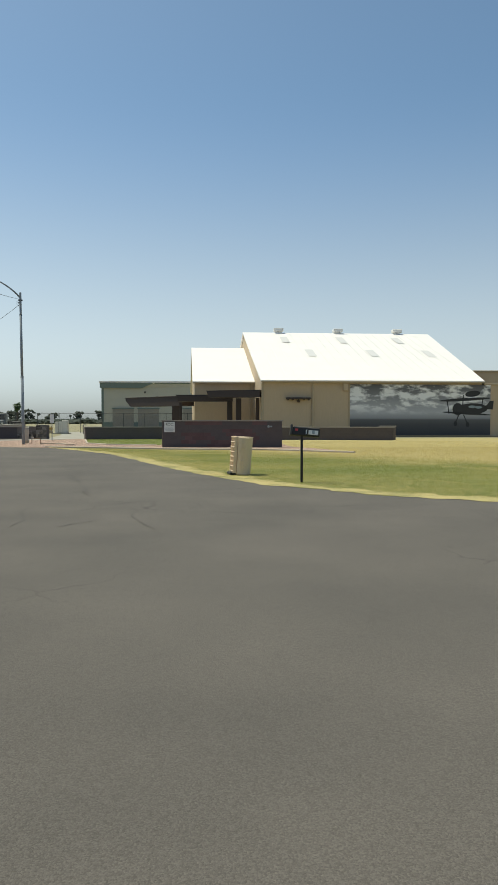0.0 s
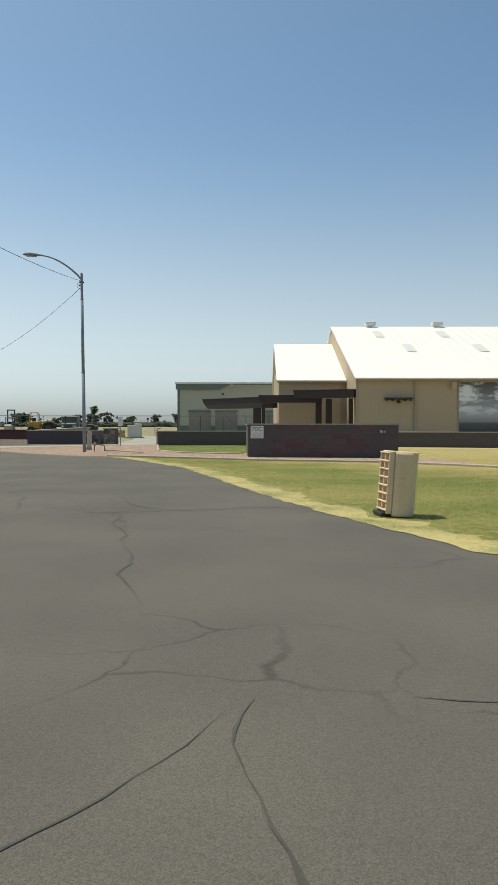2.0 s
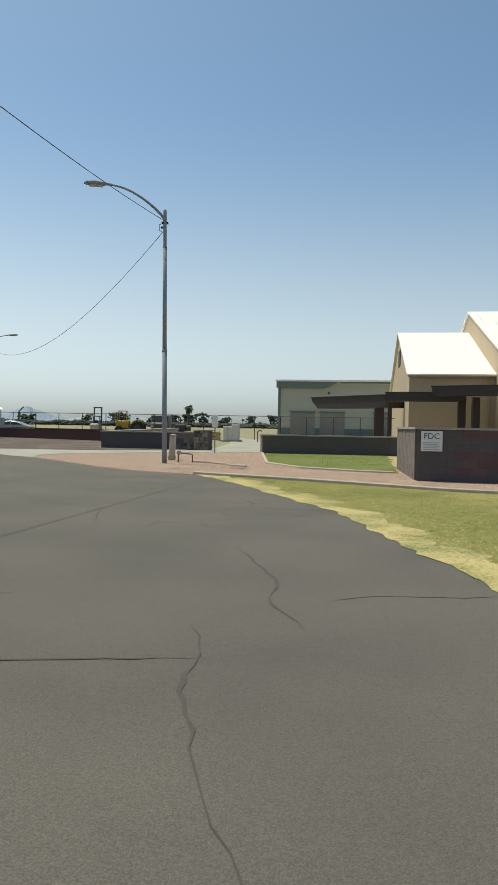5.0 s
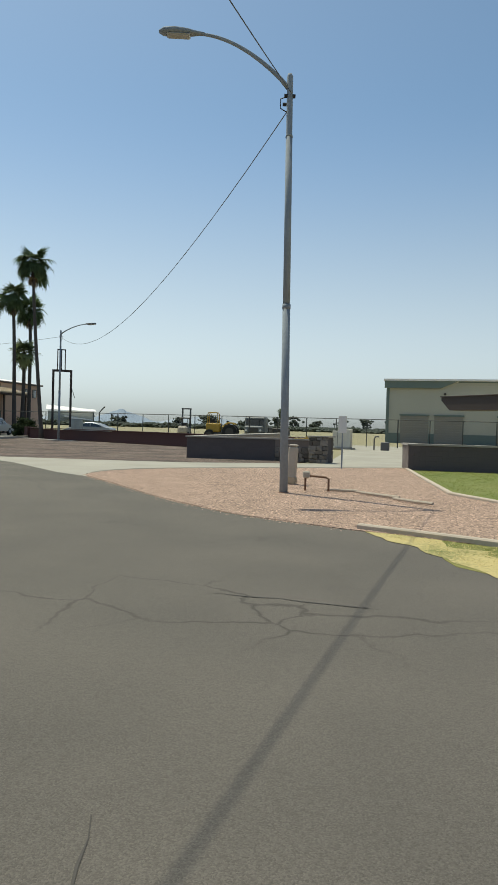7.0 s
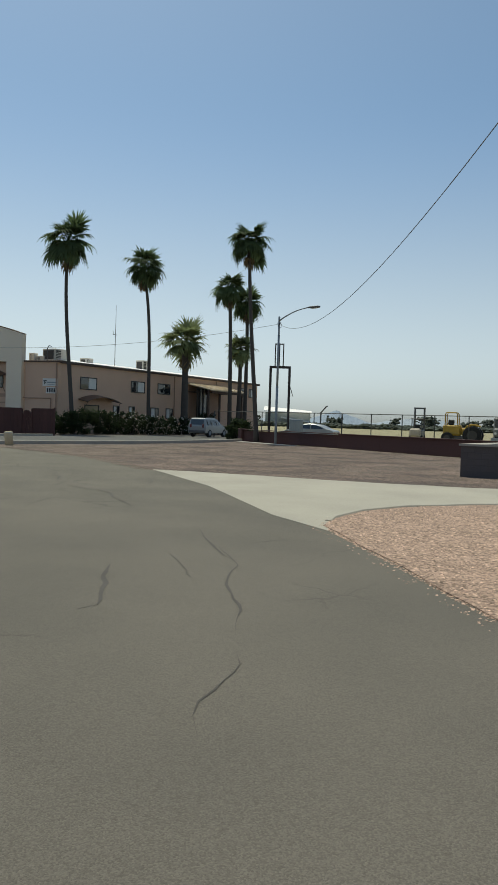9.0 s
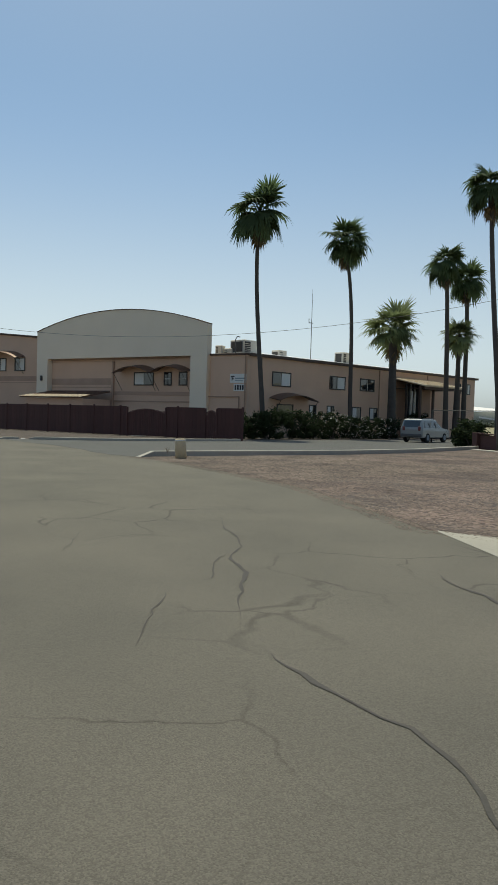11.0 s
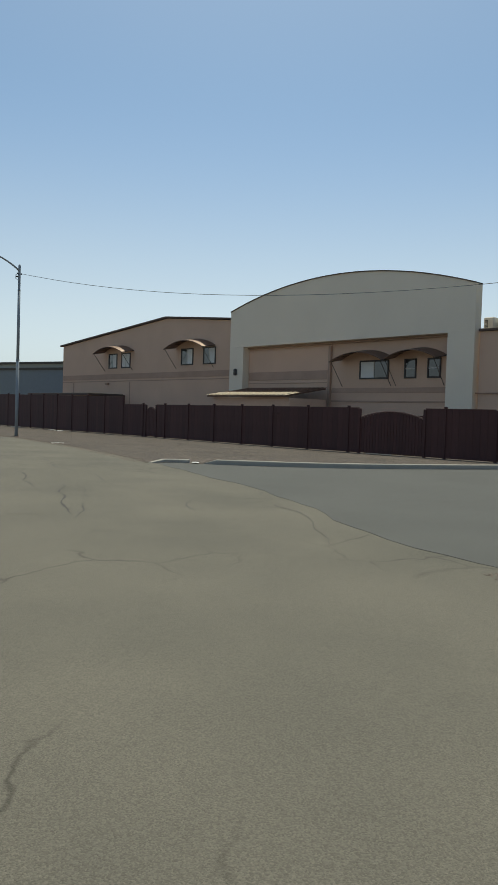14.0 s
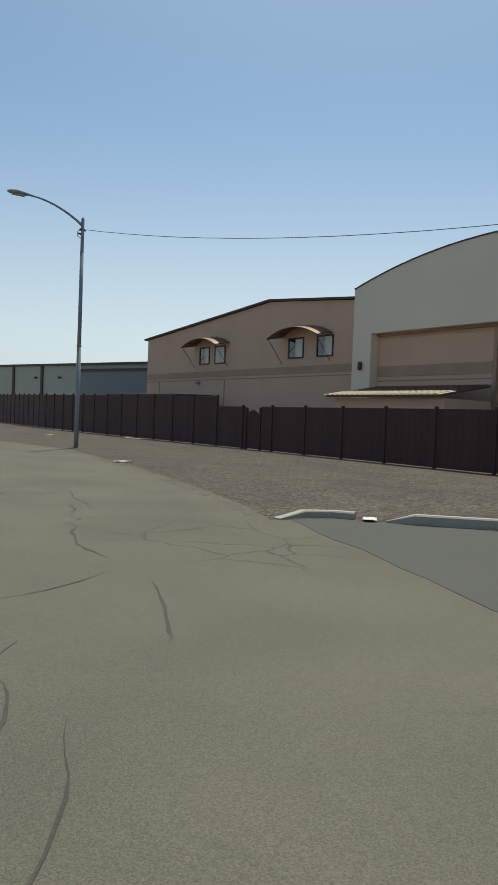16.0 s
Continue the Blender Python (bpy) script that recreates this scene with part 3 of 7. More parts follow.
A = frame_at(4.15, 71.6, 0.8)
hangar = thing("hangar", "tan metal hangar with a bright white gabled roof", "building", A)
HW, HD, EZ, RZ, PROW = 20.55, 40.6, 5.03, 11.75, 1.55
part("front_wall", boxed(0, HW, 0, 0.2, 0, EZ), "tan", hangar)
part("back_wall", boxed(0, HW, HD - 0.2, HD, 0, EZ), "tan", hangar)
for x0 in (0.0, HW - 0.2):
    bm = bmesh.new()
    a = [bm.verts.new((x0, y, z)) for y, z in ((0.2, 0), (HD - 0.2, 0), (HD - 0.2, EZ), (HD / 2, RZ - 0.12), (0.2, EZ))]
    b = [bm.verts.new((x0 + 0.2, v.co.y, v.co.z)) for v in a]
    bm.faces.new(a)
    bm.faces.new(b[::-1])
    for i in range(5):
        bm.faces.new((a[i], b[i], b[(i + 1) % 5], a[(i + 1) % 5]))
    part("gable_wall", bm, "tan", hangar)
bm = bmesh.new()
for y0, z0, y1, z1 in ((-0.35, EZ - 0.05, HD / 2, RZ), (HD + 0.35, EZ - 0.05, HD / 2, RZ)):
    a = [bm.verts.new(p) for p in ((-0.15, y0, z0), (HW + 0.15, y0, z0), (HW + 0.15 + PROW, y1, z1), (-0.15, y1, z1))]
    b = [bm.verts.new(v.co + Vector((0, 0, 0.14))) for v in a]
    bm.faces.new(a[::-1])
    bm.faces.new(b)
    for i in range(4):
        bm.faces.new((a[i], a[(i + 1) % 4], b[(i + 1) % 4], b[i]))
roof = part("roof", bm, "white_roof", hangar, "bright white metal roof")
slope = math.atan2(RZ - EZ, HD / 2)


def on_roof(x, up, lift=0.16):
    return pose(x, -0.35 + up * math.cos(slope), EZ - 0.05 + up * math.sin(slope) + lift, math.degrees(slope))


for i in range(21):
    part("seam", boxed(-0.008, 0.008, 0.1, 21.3, -0.01, 0.0035), "white_roof", roof, m=on_roof(0.4 + i * 0.98, 0.0, 0.15))
for x, u in ((4.3, 17.5), (10.8, 17.5), (17.3, 17.5), (6.2, 11.0), (12.8, 11.0), (18.9, 11.0)):
    part("skylight", boxed(-0.42, 0.42, -1.5, 1.5, 0, 0.014, 0.004), "skylight", roof, "grey translucent roof panel", m=on_roof(x, u, 0.145))
for x in (4.1, 11.2, 18.4):
    bm = bmesh.new()
    box(bm, -0.35, 0.35, -0.35, 0.35, -0.35, 0.15)
    box(bm, -0.55, 0.55, -0.5, 0.5, 0.15, 0.55, 0.06)
    part("roof_vent", bm, "white", roof, "white square roof vent", m=pose(x, HD / 2, RZ + 0.1))
bm = bmesh.new()
box(bm, -0.2, 0.0, -0.06, 0.0, 0, EZ - 0.15)
part("corner_trim", bm, "tan_dark", hangar, m=pose(0.15, 0, 0))
part("gutter", boxed(-0.1, HW + 0.1, -0.42, -0.3, EZ - 0.12, EZ + 0.02, 0.02), "tan_dark", hangar)
for i in range(30):
    if i * 0.31 < 8.0:
        part("wall_rib", boxed(-0.02, 0.02, -0.005, 0.0, 0.02, EZ - 0.2), "tan", hangar, m=pose(0.35 + i * 0.31, 0, 0))
part("downpipe", boxed(4.55, 4.7, -0.16, -0.04, 0.1, EZ - 0.1, 0.02), "tan_dark", hangar)
part("wall_seam", boxed(7.98, 8.08, -0.07, 0.0, 0, EZ - 0.1), "tan_dark", hangar)
bm = bmesh.new()
box(bm, 2.2, 4.4, -0.55, 0.0, 3.42, 3.56, 0.02)
for x in (2.35, 2.8, 3.3, 3.8, 4.25):
    box(bm, x - 0.03, x + 0.03, -0.5, -0.05, 3.3, 3.42)
part("door_canopy", bm, "brown", hangar, "small dark steel canopy over a side door")
part("wall_box", boxed(7.45, 7.9, -0.25, -0.04, 4.2, 4.85, 0.02), "tan", hangar)
part("wall_lamp", boxed(3.2, 3.45, -0.3, -0.04, 3.12, 3.3, 0.03), "brown", hangar)


def mural_paint():
    """A black and white painted sky: dark above, torn white clouds, a pale haze and dark land at the foot."""
    m = bpy.data.materials.new("mural_paint")
    m.use_nodes = True
    nt = m.node_tree
    n, k = nt.nodes, nt.links.new
    b = n["Principled BSDF"]
    b.inputs["Roughness"].default_value = 0.6
    co = n.new("ShaderNodeTexCoord")
    sep = n.new("ShaderNodeSeparateXYZ")
    k(co.outputs["Object"], sep.inputs[0])
    mp = n.new("ShaderNodeMapping")
    mp.inputs["Scale"].default_value = (0.42, 1, 0.95)
    k(co.outputs["Object"], mp.inputs[0])
    no = n.new("ShaderNodeTexNoise")
    no.inputs["Scale"].default_value, no.inputs["Detail"].default_value, no.inputs["Roughness"].default_value = 1.5, 8, 0.62
    k(mp.outputs[0], no.inputs[0])
    band = n.new("ShaderNodeValToRGB")
    e = band.color_ramp.elements
    e[0].position, e[0].color = 0.0, (0.045, 0.047, 0.052, 1)
    e[1].position, e[1].color = 1.0, (0.08, 0.08, 0.085, 1)
    for p, c in ((0.17, 0.07), (0.27, 0.11), (0.3, 0.28), (0.42, 0.46), (0.62, 0.34), (0.78, 0.2)):
        q = e.new(p)
        q.color = (c, c, c * 1.04, 1)
    up = n.new("ShaderNodeMapRange")
    up.inputs[1].default_value, up.inputs[2].default_value = 0.3, 4.9
    k(sep.outputs[2], up.inputs[0])
    k(up.outputs[0], band.inputs[0])
    cloud = n.new("ShaderNodeValToRGB")
    ce = cloud.color_ramp.elements
    ce[0].position, ce[0].color = 0.46, (0, 0, 0, 1)
    ce[1].position, ce[1].color = 0.58, (1, 1, 1, 1)
    k(no.outputs[0], cloud.inputs[0])
    where = n.new("ShaderNodeValToRGB")
    we = where.color_ramp.elements
    we[0].position, we[0].color = 0.36, (0, 0, 0, 1)
    we[1].position, we[1].color = 0.56, (1, 1, 1, 1)
    k(up.outputs[0], where.inputs[0])
    mul = n.new("ShaderNodeMath")
    mul.operation = "MULTIPLY"
    k(cloud.outputs[0], mul.inputs[0])
    k(where.outputs[0], mul.inputs[1])
    mix = n.new("ShaderNodeMix")
    mix.data_type = "RGBA"
    mix.inputs[7].default_value = (0.86, 0.85, 0.84, 1)
    k(mul.outputs[0], mix.inputs[0])
    k(band.outputs[0], mix.inputs[6])
    k(mix.outputs[2], b.inputs["Base Color"])
    return m


M["mural"] = mural_paint()
WALL_R = 26.5
side = thing("hangar_side_wing", "flat-roofed tan wall carrying on a hangar front", "building", A)
part("wall", boxed(HW + 0.003, WALL_R, 0.0, 9, 0, 4.75), "tan", side)
part("roof_edge", boxed(HW + 0.2, WALL_R + 0.1, -0.1, 9.1, 4.755, 4.95, 0.03), "tan_dark", side)
tall = thing("far_tan_building", "plain tan block behind a hangar", "building", A @ pose(32.0, 22, 0))
part("wall", boxed(-3.2, 8, 0, 10, 0, 7.5, 0.03), "tan", tall)
part("parapet_cap", boxed(-3.35, 8.1, -0.15, 10.1, 7.504, 7.7, 0.03), "tan_dark", tall)
mural = thing("mural", "black and white painted mural of clouds and a biplane", "mural", A)
for i in range(9):
    x0 = 8.1 + i * 1.475
    part("mural_panel", boxed(x0, x0 + 1.471, -0.07, -0.036, 0.12, 4.78), "mural", mural)


def flat_shape(points, y=-0.076):
    bm = bmesh.new()
    f = bm.faces.new([bm.verts.new((x, y, z)) for x, z in points])
    g = bmesh.ops.extrude_face_region(bm, geom=[f])
    bmesh.ops.translate(bm, verts=[v for v in g["geom"] if isinstance(v, bmesh.types.BMVert)], vec=(0, 0.004, 0))
    return bm


def oval(cx, cz, rx, rz, tilt=0, n=16):
    c, s = math.cos(radians(tilt)), math.sin(radians(tilt))
    return [(cx + rx * math.cos(a) * c - rz * math.sin(a) * s, cz + rx * math.cos(a) * s + rz * math.sin(a) * c) for a in (2 * math.pi * i / n for i in range(n))]


for name, shape, y in (("painted_fuselage", oval(20.7, 2.75, 1.7, 0.52, 2), -0.076), ("painted_cowling", oval(19.25, 2.72, 0.55, 0.58), -0.082),
                       ("painted_upper_wing", oval(20.0, 3.62, 2.7, 0.14, 3), -0.082), ("painted_lower_wing", oval(20.2, 2.32, 2.6, 0.1, -3), -0.082),
                       ("painted_tail", [(21.9, 2.7), (22.6, 3.5), (23.0, 3.5), (22.9, 2.7)], -0.076), ("painted_top_figure", oval(20.8, 4.15, 0.8, 0.28, 6), -0.082),
                       ("painted_strut", [(18.3, 2.3), (18.4, 2.3), (18.2, 3.55), (18.1, 3.55)], -0.082), ("painted_strut", [(21.6, 2.3), (21.7, 2.3), (21.9, 3.7), (21.8, 3.7)], -0.082),
                       ("painted_strut", [(19.7, 3.0), (19.78, 3.0), (19.9, 4.05), (19.8, 4.05)], -0.082), ("painted_leg", [(19.3, 2.2), (19.42, 2.2), (19.1, 1.5), (19.0, 1.5)], -0.082),
                       ("painted_leg", [(19.8, 2.2), (19.92, 2.2), (20.3, 1.4), (20.2, 1.4)], -0.082), ("painted_wheel", oval(19.02, 1.38, 0.19, 0.24), -0.088), ("painted_wheel", oval(20.28, 1.3, 0.19, 0.24), -0.088)):
    part(name, flat_shape([(19.2 + (x - 20.3) * 0.92, z - 0.2) for x, z in shape], y), "ink", mural)
for x, z in ((19.6, 2.75), (20.2, 2.7)):
    part("painted_highlight", flat_shape(oval(x, z, 0.35, 0.12), -0.086), "ink_grey", mural)

# annex with its own white roof, against the hangar's gable
annex = thing("hangar_annex", "lower tan annex with a bright white gabled roof", "building", A)
AX0, AY0, AEZ, ARZ = -6.0, 7.0, 5.3, 9.9
part("front_wall", boxed(AX0, -0.003, AY0, AY0 + 0.2, 0, AEZ), "tan", annex)
bm = bmesh.new()
a = [bm.verts.new((AX0, y, z)) for y, z in ((AY0 + 0.2, 0), (33.4, 0), (33.4, AEZ), (20.3, ARZ - 0.1), (AY0 + 0.2, AEZ))]
b = [bm.verts.new((AX0 + 0.2, v.co.y, v.co.z)) for v in a]
bm.faces.new(a)
bm.faces.new(b[::-1])
for i in range(5):
    bm.faces.new((a[i], b[i], b[(i + 1) % 5], a[(i + 1) % 5]))
part("gable_wall", bm, "tan", annex)
for y0 in (AY0 - 0.3, 33.7):
    bm = bmesh.new()
    a = [bm.verts.new(p) for p in ((AX0 - 0.2, y0, AEZ - 0.08), (-0.01, y0, AEZ - 0.08), (-0.01, 20.3, ARZ), (AX0 - 0.2, 20.3, ARZ))]
    b = [bm.verts.new(v.co + Vector((0, 0, 0.13))) for v in a]
    bm.faces.new(a[::-1])
    bm.faces.new(b)
    for i in range(4):
        bm.faces.new((a[i], a[(i + 1) % 4], b[(i + 1) % 4], b[i]))
    part("roof_slope", bm, "white_roof", annex, "bright white metal roof")
part("gutter", boxed(AX0 - 0.15, -0.05, AY0 - 0.38, AY0 - 0.27, AEZ - 0.16, AEZ - 0.02, 0.02), "tan_dark", annex)
part("louvre", boxed(AX0 - 0.06, AX0 - 0.003, 18.0, 20.6, 6.9, 8.3, 0.02), "brown", annex, "dark gable louvre")
part("downpipe", boxed(-0.5, -0.38, AY0 - 0.14, AY0 - 0.02, 0, AEZ - 0.2, 0.02), "tan_dark", annex)
for i in range(18):
    part("wall_rib", boxed(-0.02, 0.02, -0.012, 0.0, 0.02, AEZ - 0.25), "tan", annex, m=pose(AX0 + 0.35 + i * 0.31, AY0, 0))

# stepped walkway canopy
canopy = thing("walkway_canopy", "dark brown steel walkway canopy in three overlapping steps", "canopy")


def canopy_roof(p, q, width, top, thick, chamfer):
    p, q = Vector((*p, 0)), Vector((*q, 0))
    d = (q - p).normalized()
    s = Vector((-d.y, d.x, 0))
    l = (q - p).length
    m = Matrix(((d.x, s.x, 0, p.x), (d.y, s.y, 0, p.y), (0, 0, 1, 0), (0, 0, 0, 1)))
    bm = bmesh.new()
    prism(bm, [(0, top), (l, top), (l, top - 0.25 * thick), (l - chamfer, top - thick), (0, top - thick)], 0, -width)
    part("canopy_roof", bm, "brown", canopy, m=m)
    part("roof_cap", boxed(-0.08, l + 0.08, -width - 0.08, 0.08, top + 0.003, top + 0.09, 0.02), "brown", canopy, m=m)


canopy_roof((4.62, 73.0), (-0.1, 75.2), -1.6, 4.16, 0.55, 0.12)
canopy_roof((1.8, 76.5), (-3.5, 77.3), -1.0, 3.86, 0.55, 0.12)
canopy_roof((-3.5, 82.3), (-9.75, 89.4), 2.0, 3.98, 0.95, 0.9)
for x, y, w, z in ((4.0, 74.0, 0.42, 3.6), (2.25, 75.3, 0.5, 3.6), (1.45, 76.2, 0.5, 3.3), (-3.3, 77.9, 0.3, 3.3), (-3.95, 83.4, 0.75, 3.03)):
    part("post", boxed(x - w / 2, x + w / 2, y - w / 2, y + w / 2, 0, z, 0.02), "brown", canopy)


# ---- street lamps and wires ----
def street_lamp(x, y, ax, ay, label, rise=1.0, flat=False, tall=1.0, lean=0.0):
    """A lamp post with a curved arm that reaches ax, ay from its top; lean: degrees towards the east."""
    d = Vector((ax, ay, 0))
    L = d.length
    t = thing("street_lamp", label, "street lamp", pose(x, y, 0, 0, lean, 0) @ pose(0, 0, 0, 0, 0, math.degrees(math.atan2(ay, ax))), "street lamps")
    part("base_plate", boxed(-0.11, 0.11, -0.11, 0.11, 0.0, 0.03, 0.01), "rust", t)
    part("lower_pole", tubed([(0, 0, 0.02), (0, 0, 4.04)], [0.09, 0.084], 14), "galv", t, smooth=True)
    part("collar", tubed([(0, 0, 4.0), (0, 0, 4.1)], [0.092, 0.09], 14), "galv", t, smooth=True)
    part("upper_pole", tubed([(0, 0, 4.09), (0, 0, 7.75)], [0.078, 0.072], 14), "galv", t, smooth=True)
    part("top_pole", tubed([(0, 0, 7.7), (0, 0, 7.76), (0, 0, 9.0), (0, 0, 9.06)], [0.083, 0.066, 0.066, 0.04], 14), "galv", t, smooth=True)
    for ob in t.children:
        ob.scale.z = tall
    pts = [(0.04, 0, 8.75 * tall)]
    for i in range(1, 15):
        a = i / 14
        pts.append((0.04 + (L - 0.5) * a, 0, 8.75 * tall + rise * math.sin(a * math.pi / 2) ** 0.85))
    part("arm", tubed(pts, [0.05 - 0.018 * i / 14 for i in range(15)], 10), "galv", t, "curved galvanised arm", smooth=True)
    bm = bmesh.new()
    z = pts[-1][2]
    if flat:
        tube(bm, [(L - 0.75, 0, z), (L - 0.4, 0, z + 0.02)], [0.04, 0.05], 8)
        box(bm, L - 0.45, L + 0.35, -0.15, 0.15, z - 0.05, z + 0.06, 0.025)
    prof = ((-0.25, 0.04, 0.04), (-0.1, 0.07, 0.06), (0.15, 0.14, 0.1), (0.4, 0.17, 0.12), (0.62, 0.14, 0.09), (0.72, 0.05, 0.03))
    rings = [] if flat else [[bm.verts.new((L - 0.35 + px, w * math.cos(k * math.pi / 5), z + (h if math.sin(k * math.pi / 5) > 0 else 0.5 * h) * math.sin(k * math.pi / 5))) for k in range(10)] for px, w, h in prof]
    for p, q in zip(rings, rings[1:]):
        for k in range(10):
            bm.faces.new((p[k], p[(k + 1) % 10], q[(k + 1) % 10], q[k]))
    if not flat:
        bm.faces.new(rings[0])
        bm.faces.new(rings[-1][::-1])
    head = part("lamp_head", bm, "galv_dark" if flat else "galv", t, "flat grey luminaire" if flat else "grey cobra-head luminaire", smooth=not flat)
    part("lens", boxed(L - 0.3, L + 0.2, -0.12, 0.12, z - 0.085, z - 0.035, 0.03), "lens", head)
    bm = bmesh.new()
    zb = 8.58 * tall
    tube(bm, [(-0.12, 0, zb), (0.12, 0, zb)], 0.045, 8)
    tube(bm, [(0.0, -0.1, zb - 0.14), (0.14, -0.1, zb - 0.14)], 0.04, 8)
    tube(bm, [(0.02, 0, zb), (0.2, 0, zb - 0.07), (0.2, 0, zb - 0.27), (0.02, 0, zb - 0.37)], 0.012, 6)
    part("wire_bracket", bm, "black", t, "black insulator bracket")
    return t


street_lamp(-12.1, 50.12, -2.3, -0.85, "tall galvanised street lamp in a pink gravel bed", 1.05, lean=-0.75)
street_lamp(-39.1, 86.35, 3.0, -0.55, "tall galvanised street lamp beside a low maroon wall", 0.68, True, 0.963)
street_lamp(-77.5, 66.1, 0.6, -2.5, "tall galvanised street lamp on a dirt strip", 0.75)
street_lamp(-12.4, 4.0, 2.7, -1.0, "tall galvanised street lamp across the road")


def wire(a, b, sag, label, r=0.011):
    a, b = Vector(a), Vector(b)
    pts = []
    for i in range(33):
        u = i / 32
        p = a.lerp(b, u)
        p.z -= sag * 4 * u * (1 - u)
        pts.append(p)
    ob = new("overhead_wire", mesh_from(tubed(pts, r, 5), "overhead_wire", "wire"))
    return tagged(ob, label, "wire", "overhead wires")


wire((-12.16, 50.15, 8.42), (-39.1, 86.35, 8.2), 2.3, "thin dark overhead wire slung between two lamp posts")
wire((-12.16, 50.15, 8.62), (-12.4, 4.0, 8.5), 1.3, "thin dark overhead wire slung over the roadside")
wire((-77.5, 66.1, 8.6), (-39.1, 86.35, 8.2), 2.25, "thin dark overhead wire slung across the side street")


# ---- palms ----
def frond_mesh(name, seed, pitch, material="frond", limp=1.0):
    """A fan leaf on a long arching stalk that leaves the heart at a pitch in degrees; a limp fan folds down over its hub."""
    rnd = random.Random(seed)
    bm = bmesh.new()
    down = Vector((0, 0, -1))

    def ray(p):
        return Vector((math.cos(radians(p)), 0, math.sin(radians(p))))
    s0 = ray(pitch + 5) * rnd.uniform(0.36, 0.5)
    hub = s0 + ray(pitch - 16 * limp) * rnd.uniform(0.26, 0.42)
    tube(bm, [(0, 0, 0), s0, hub], [0.034, 0.024, 0.016], 4)
    soft = limp * max(0.08, min(1.0, 0.84 - pitch / 88))
    ahead, side = ray(pitch - 6 - 40 * soft - rnd.uniform(0, 16)), Vector((0, 1, 0))
    spread = 118 if pitch < 40 else 96 if pitch < 62 else 70
    ahead = (ahead + side * rnd.uniform(-0.25, 0.25)).normalized()
    n = 21
    for i in range(n):
        f = i / (n - 1) * 2 - 1
        a = radians(spread * f) + rnd.uniform(-0.07, 0.07)
        l = (1.08 - 0.34 * abs(f)) * rnd.uniform(0.76, 1.12)
        d = (ahead * math.cos(a) + side * math.sin(a)).normalized()
        flat = d.cross(ahead.cross(side)).normalized()
        hang = soft * rnd.uniform(0.5, 1.0)
        p1 = hub + (d + down * 0.12 * soft).normalized() * l * 0.36
        p2 = p1 + (d + down * hang).normalized() * l * 0.34
        p3 = p2 + (d * 0.75 + down * (hang * 2.4 + 0.1)).normalized() * l * 0.34
        rows = []
        for p, w in ((hub, 0.012), (p1, 0.056), (p2, 0.04), (p3, 0.003)):
            rows.append((bm.verts.new(p - flat * w), bm.verts.new(p + flat * w)))
        for u, v in zip(rows, rows[1:]):
            bm.faces.new((u[0], u[1], v[1], v[0]))
    me = bpy.data.meshes.new(name)
    bm.to_mesh(me)
    bm.free()
    me.materials.append(M[material])
    return me


FROND_PITCH = (80, 68, 56, 44, 32, 20, 8, -4, -16, -28, -40)
FRONDS = [[frond_mesh("frond", 10 + i + 50 * j, p) for j in range(3)] for i, p in enumerate(FROND_PITCH)]
STIFF_FRONDS = [[frond_mesh("frond", 210 + i + 50 * j, p, "frond_light", 0.5) for j in range(3)] for i, p in enumerate(FROND_PITCH)]
DEADS = [frond_mesh("dead_frond", 30 + i, -78, "dead") for i in range(2)]


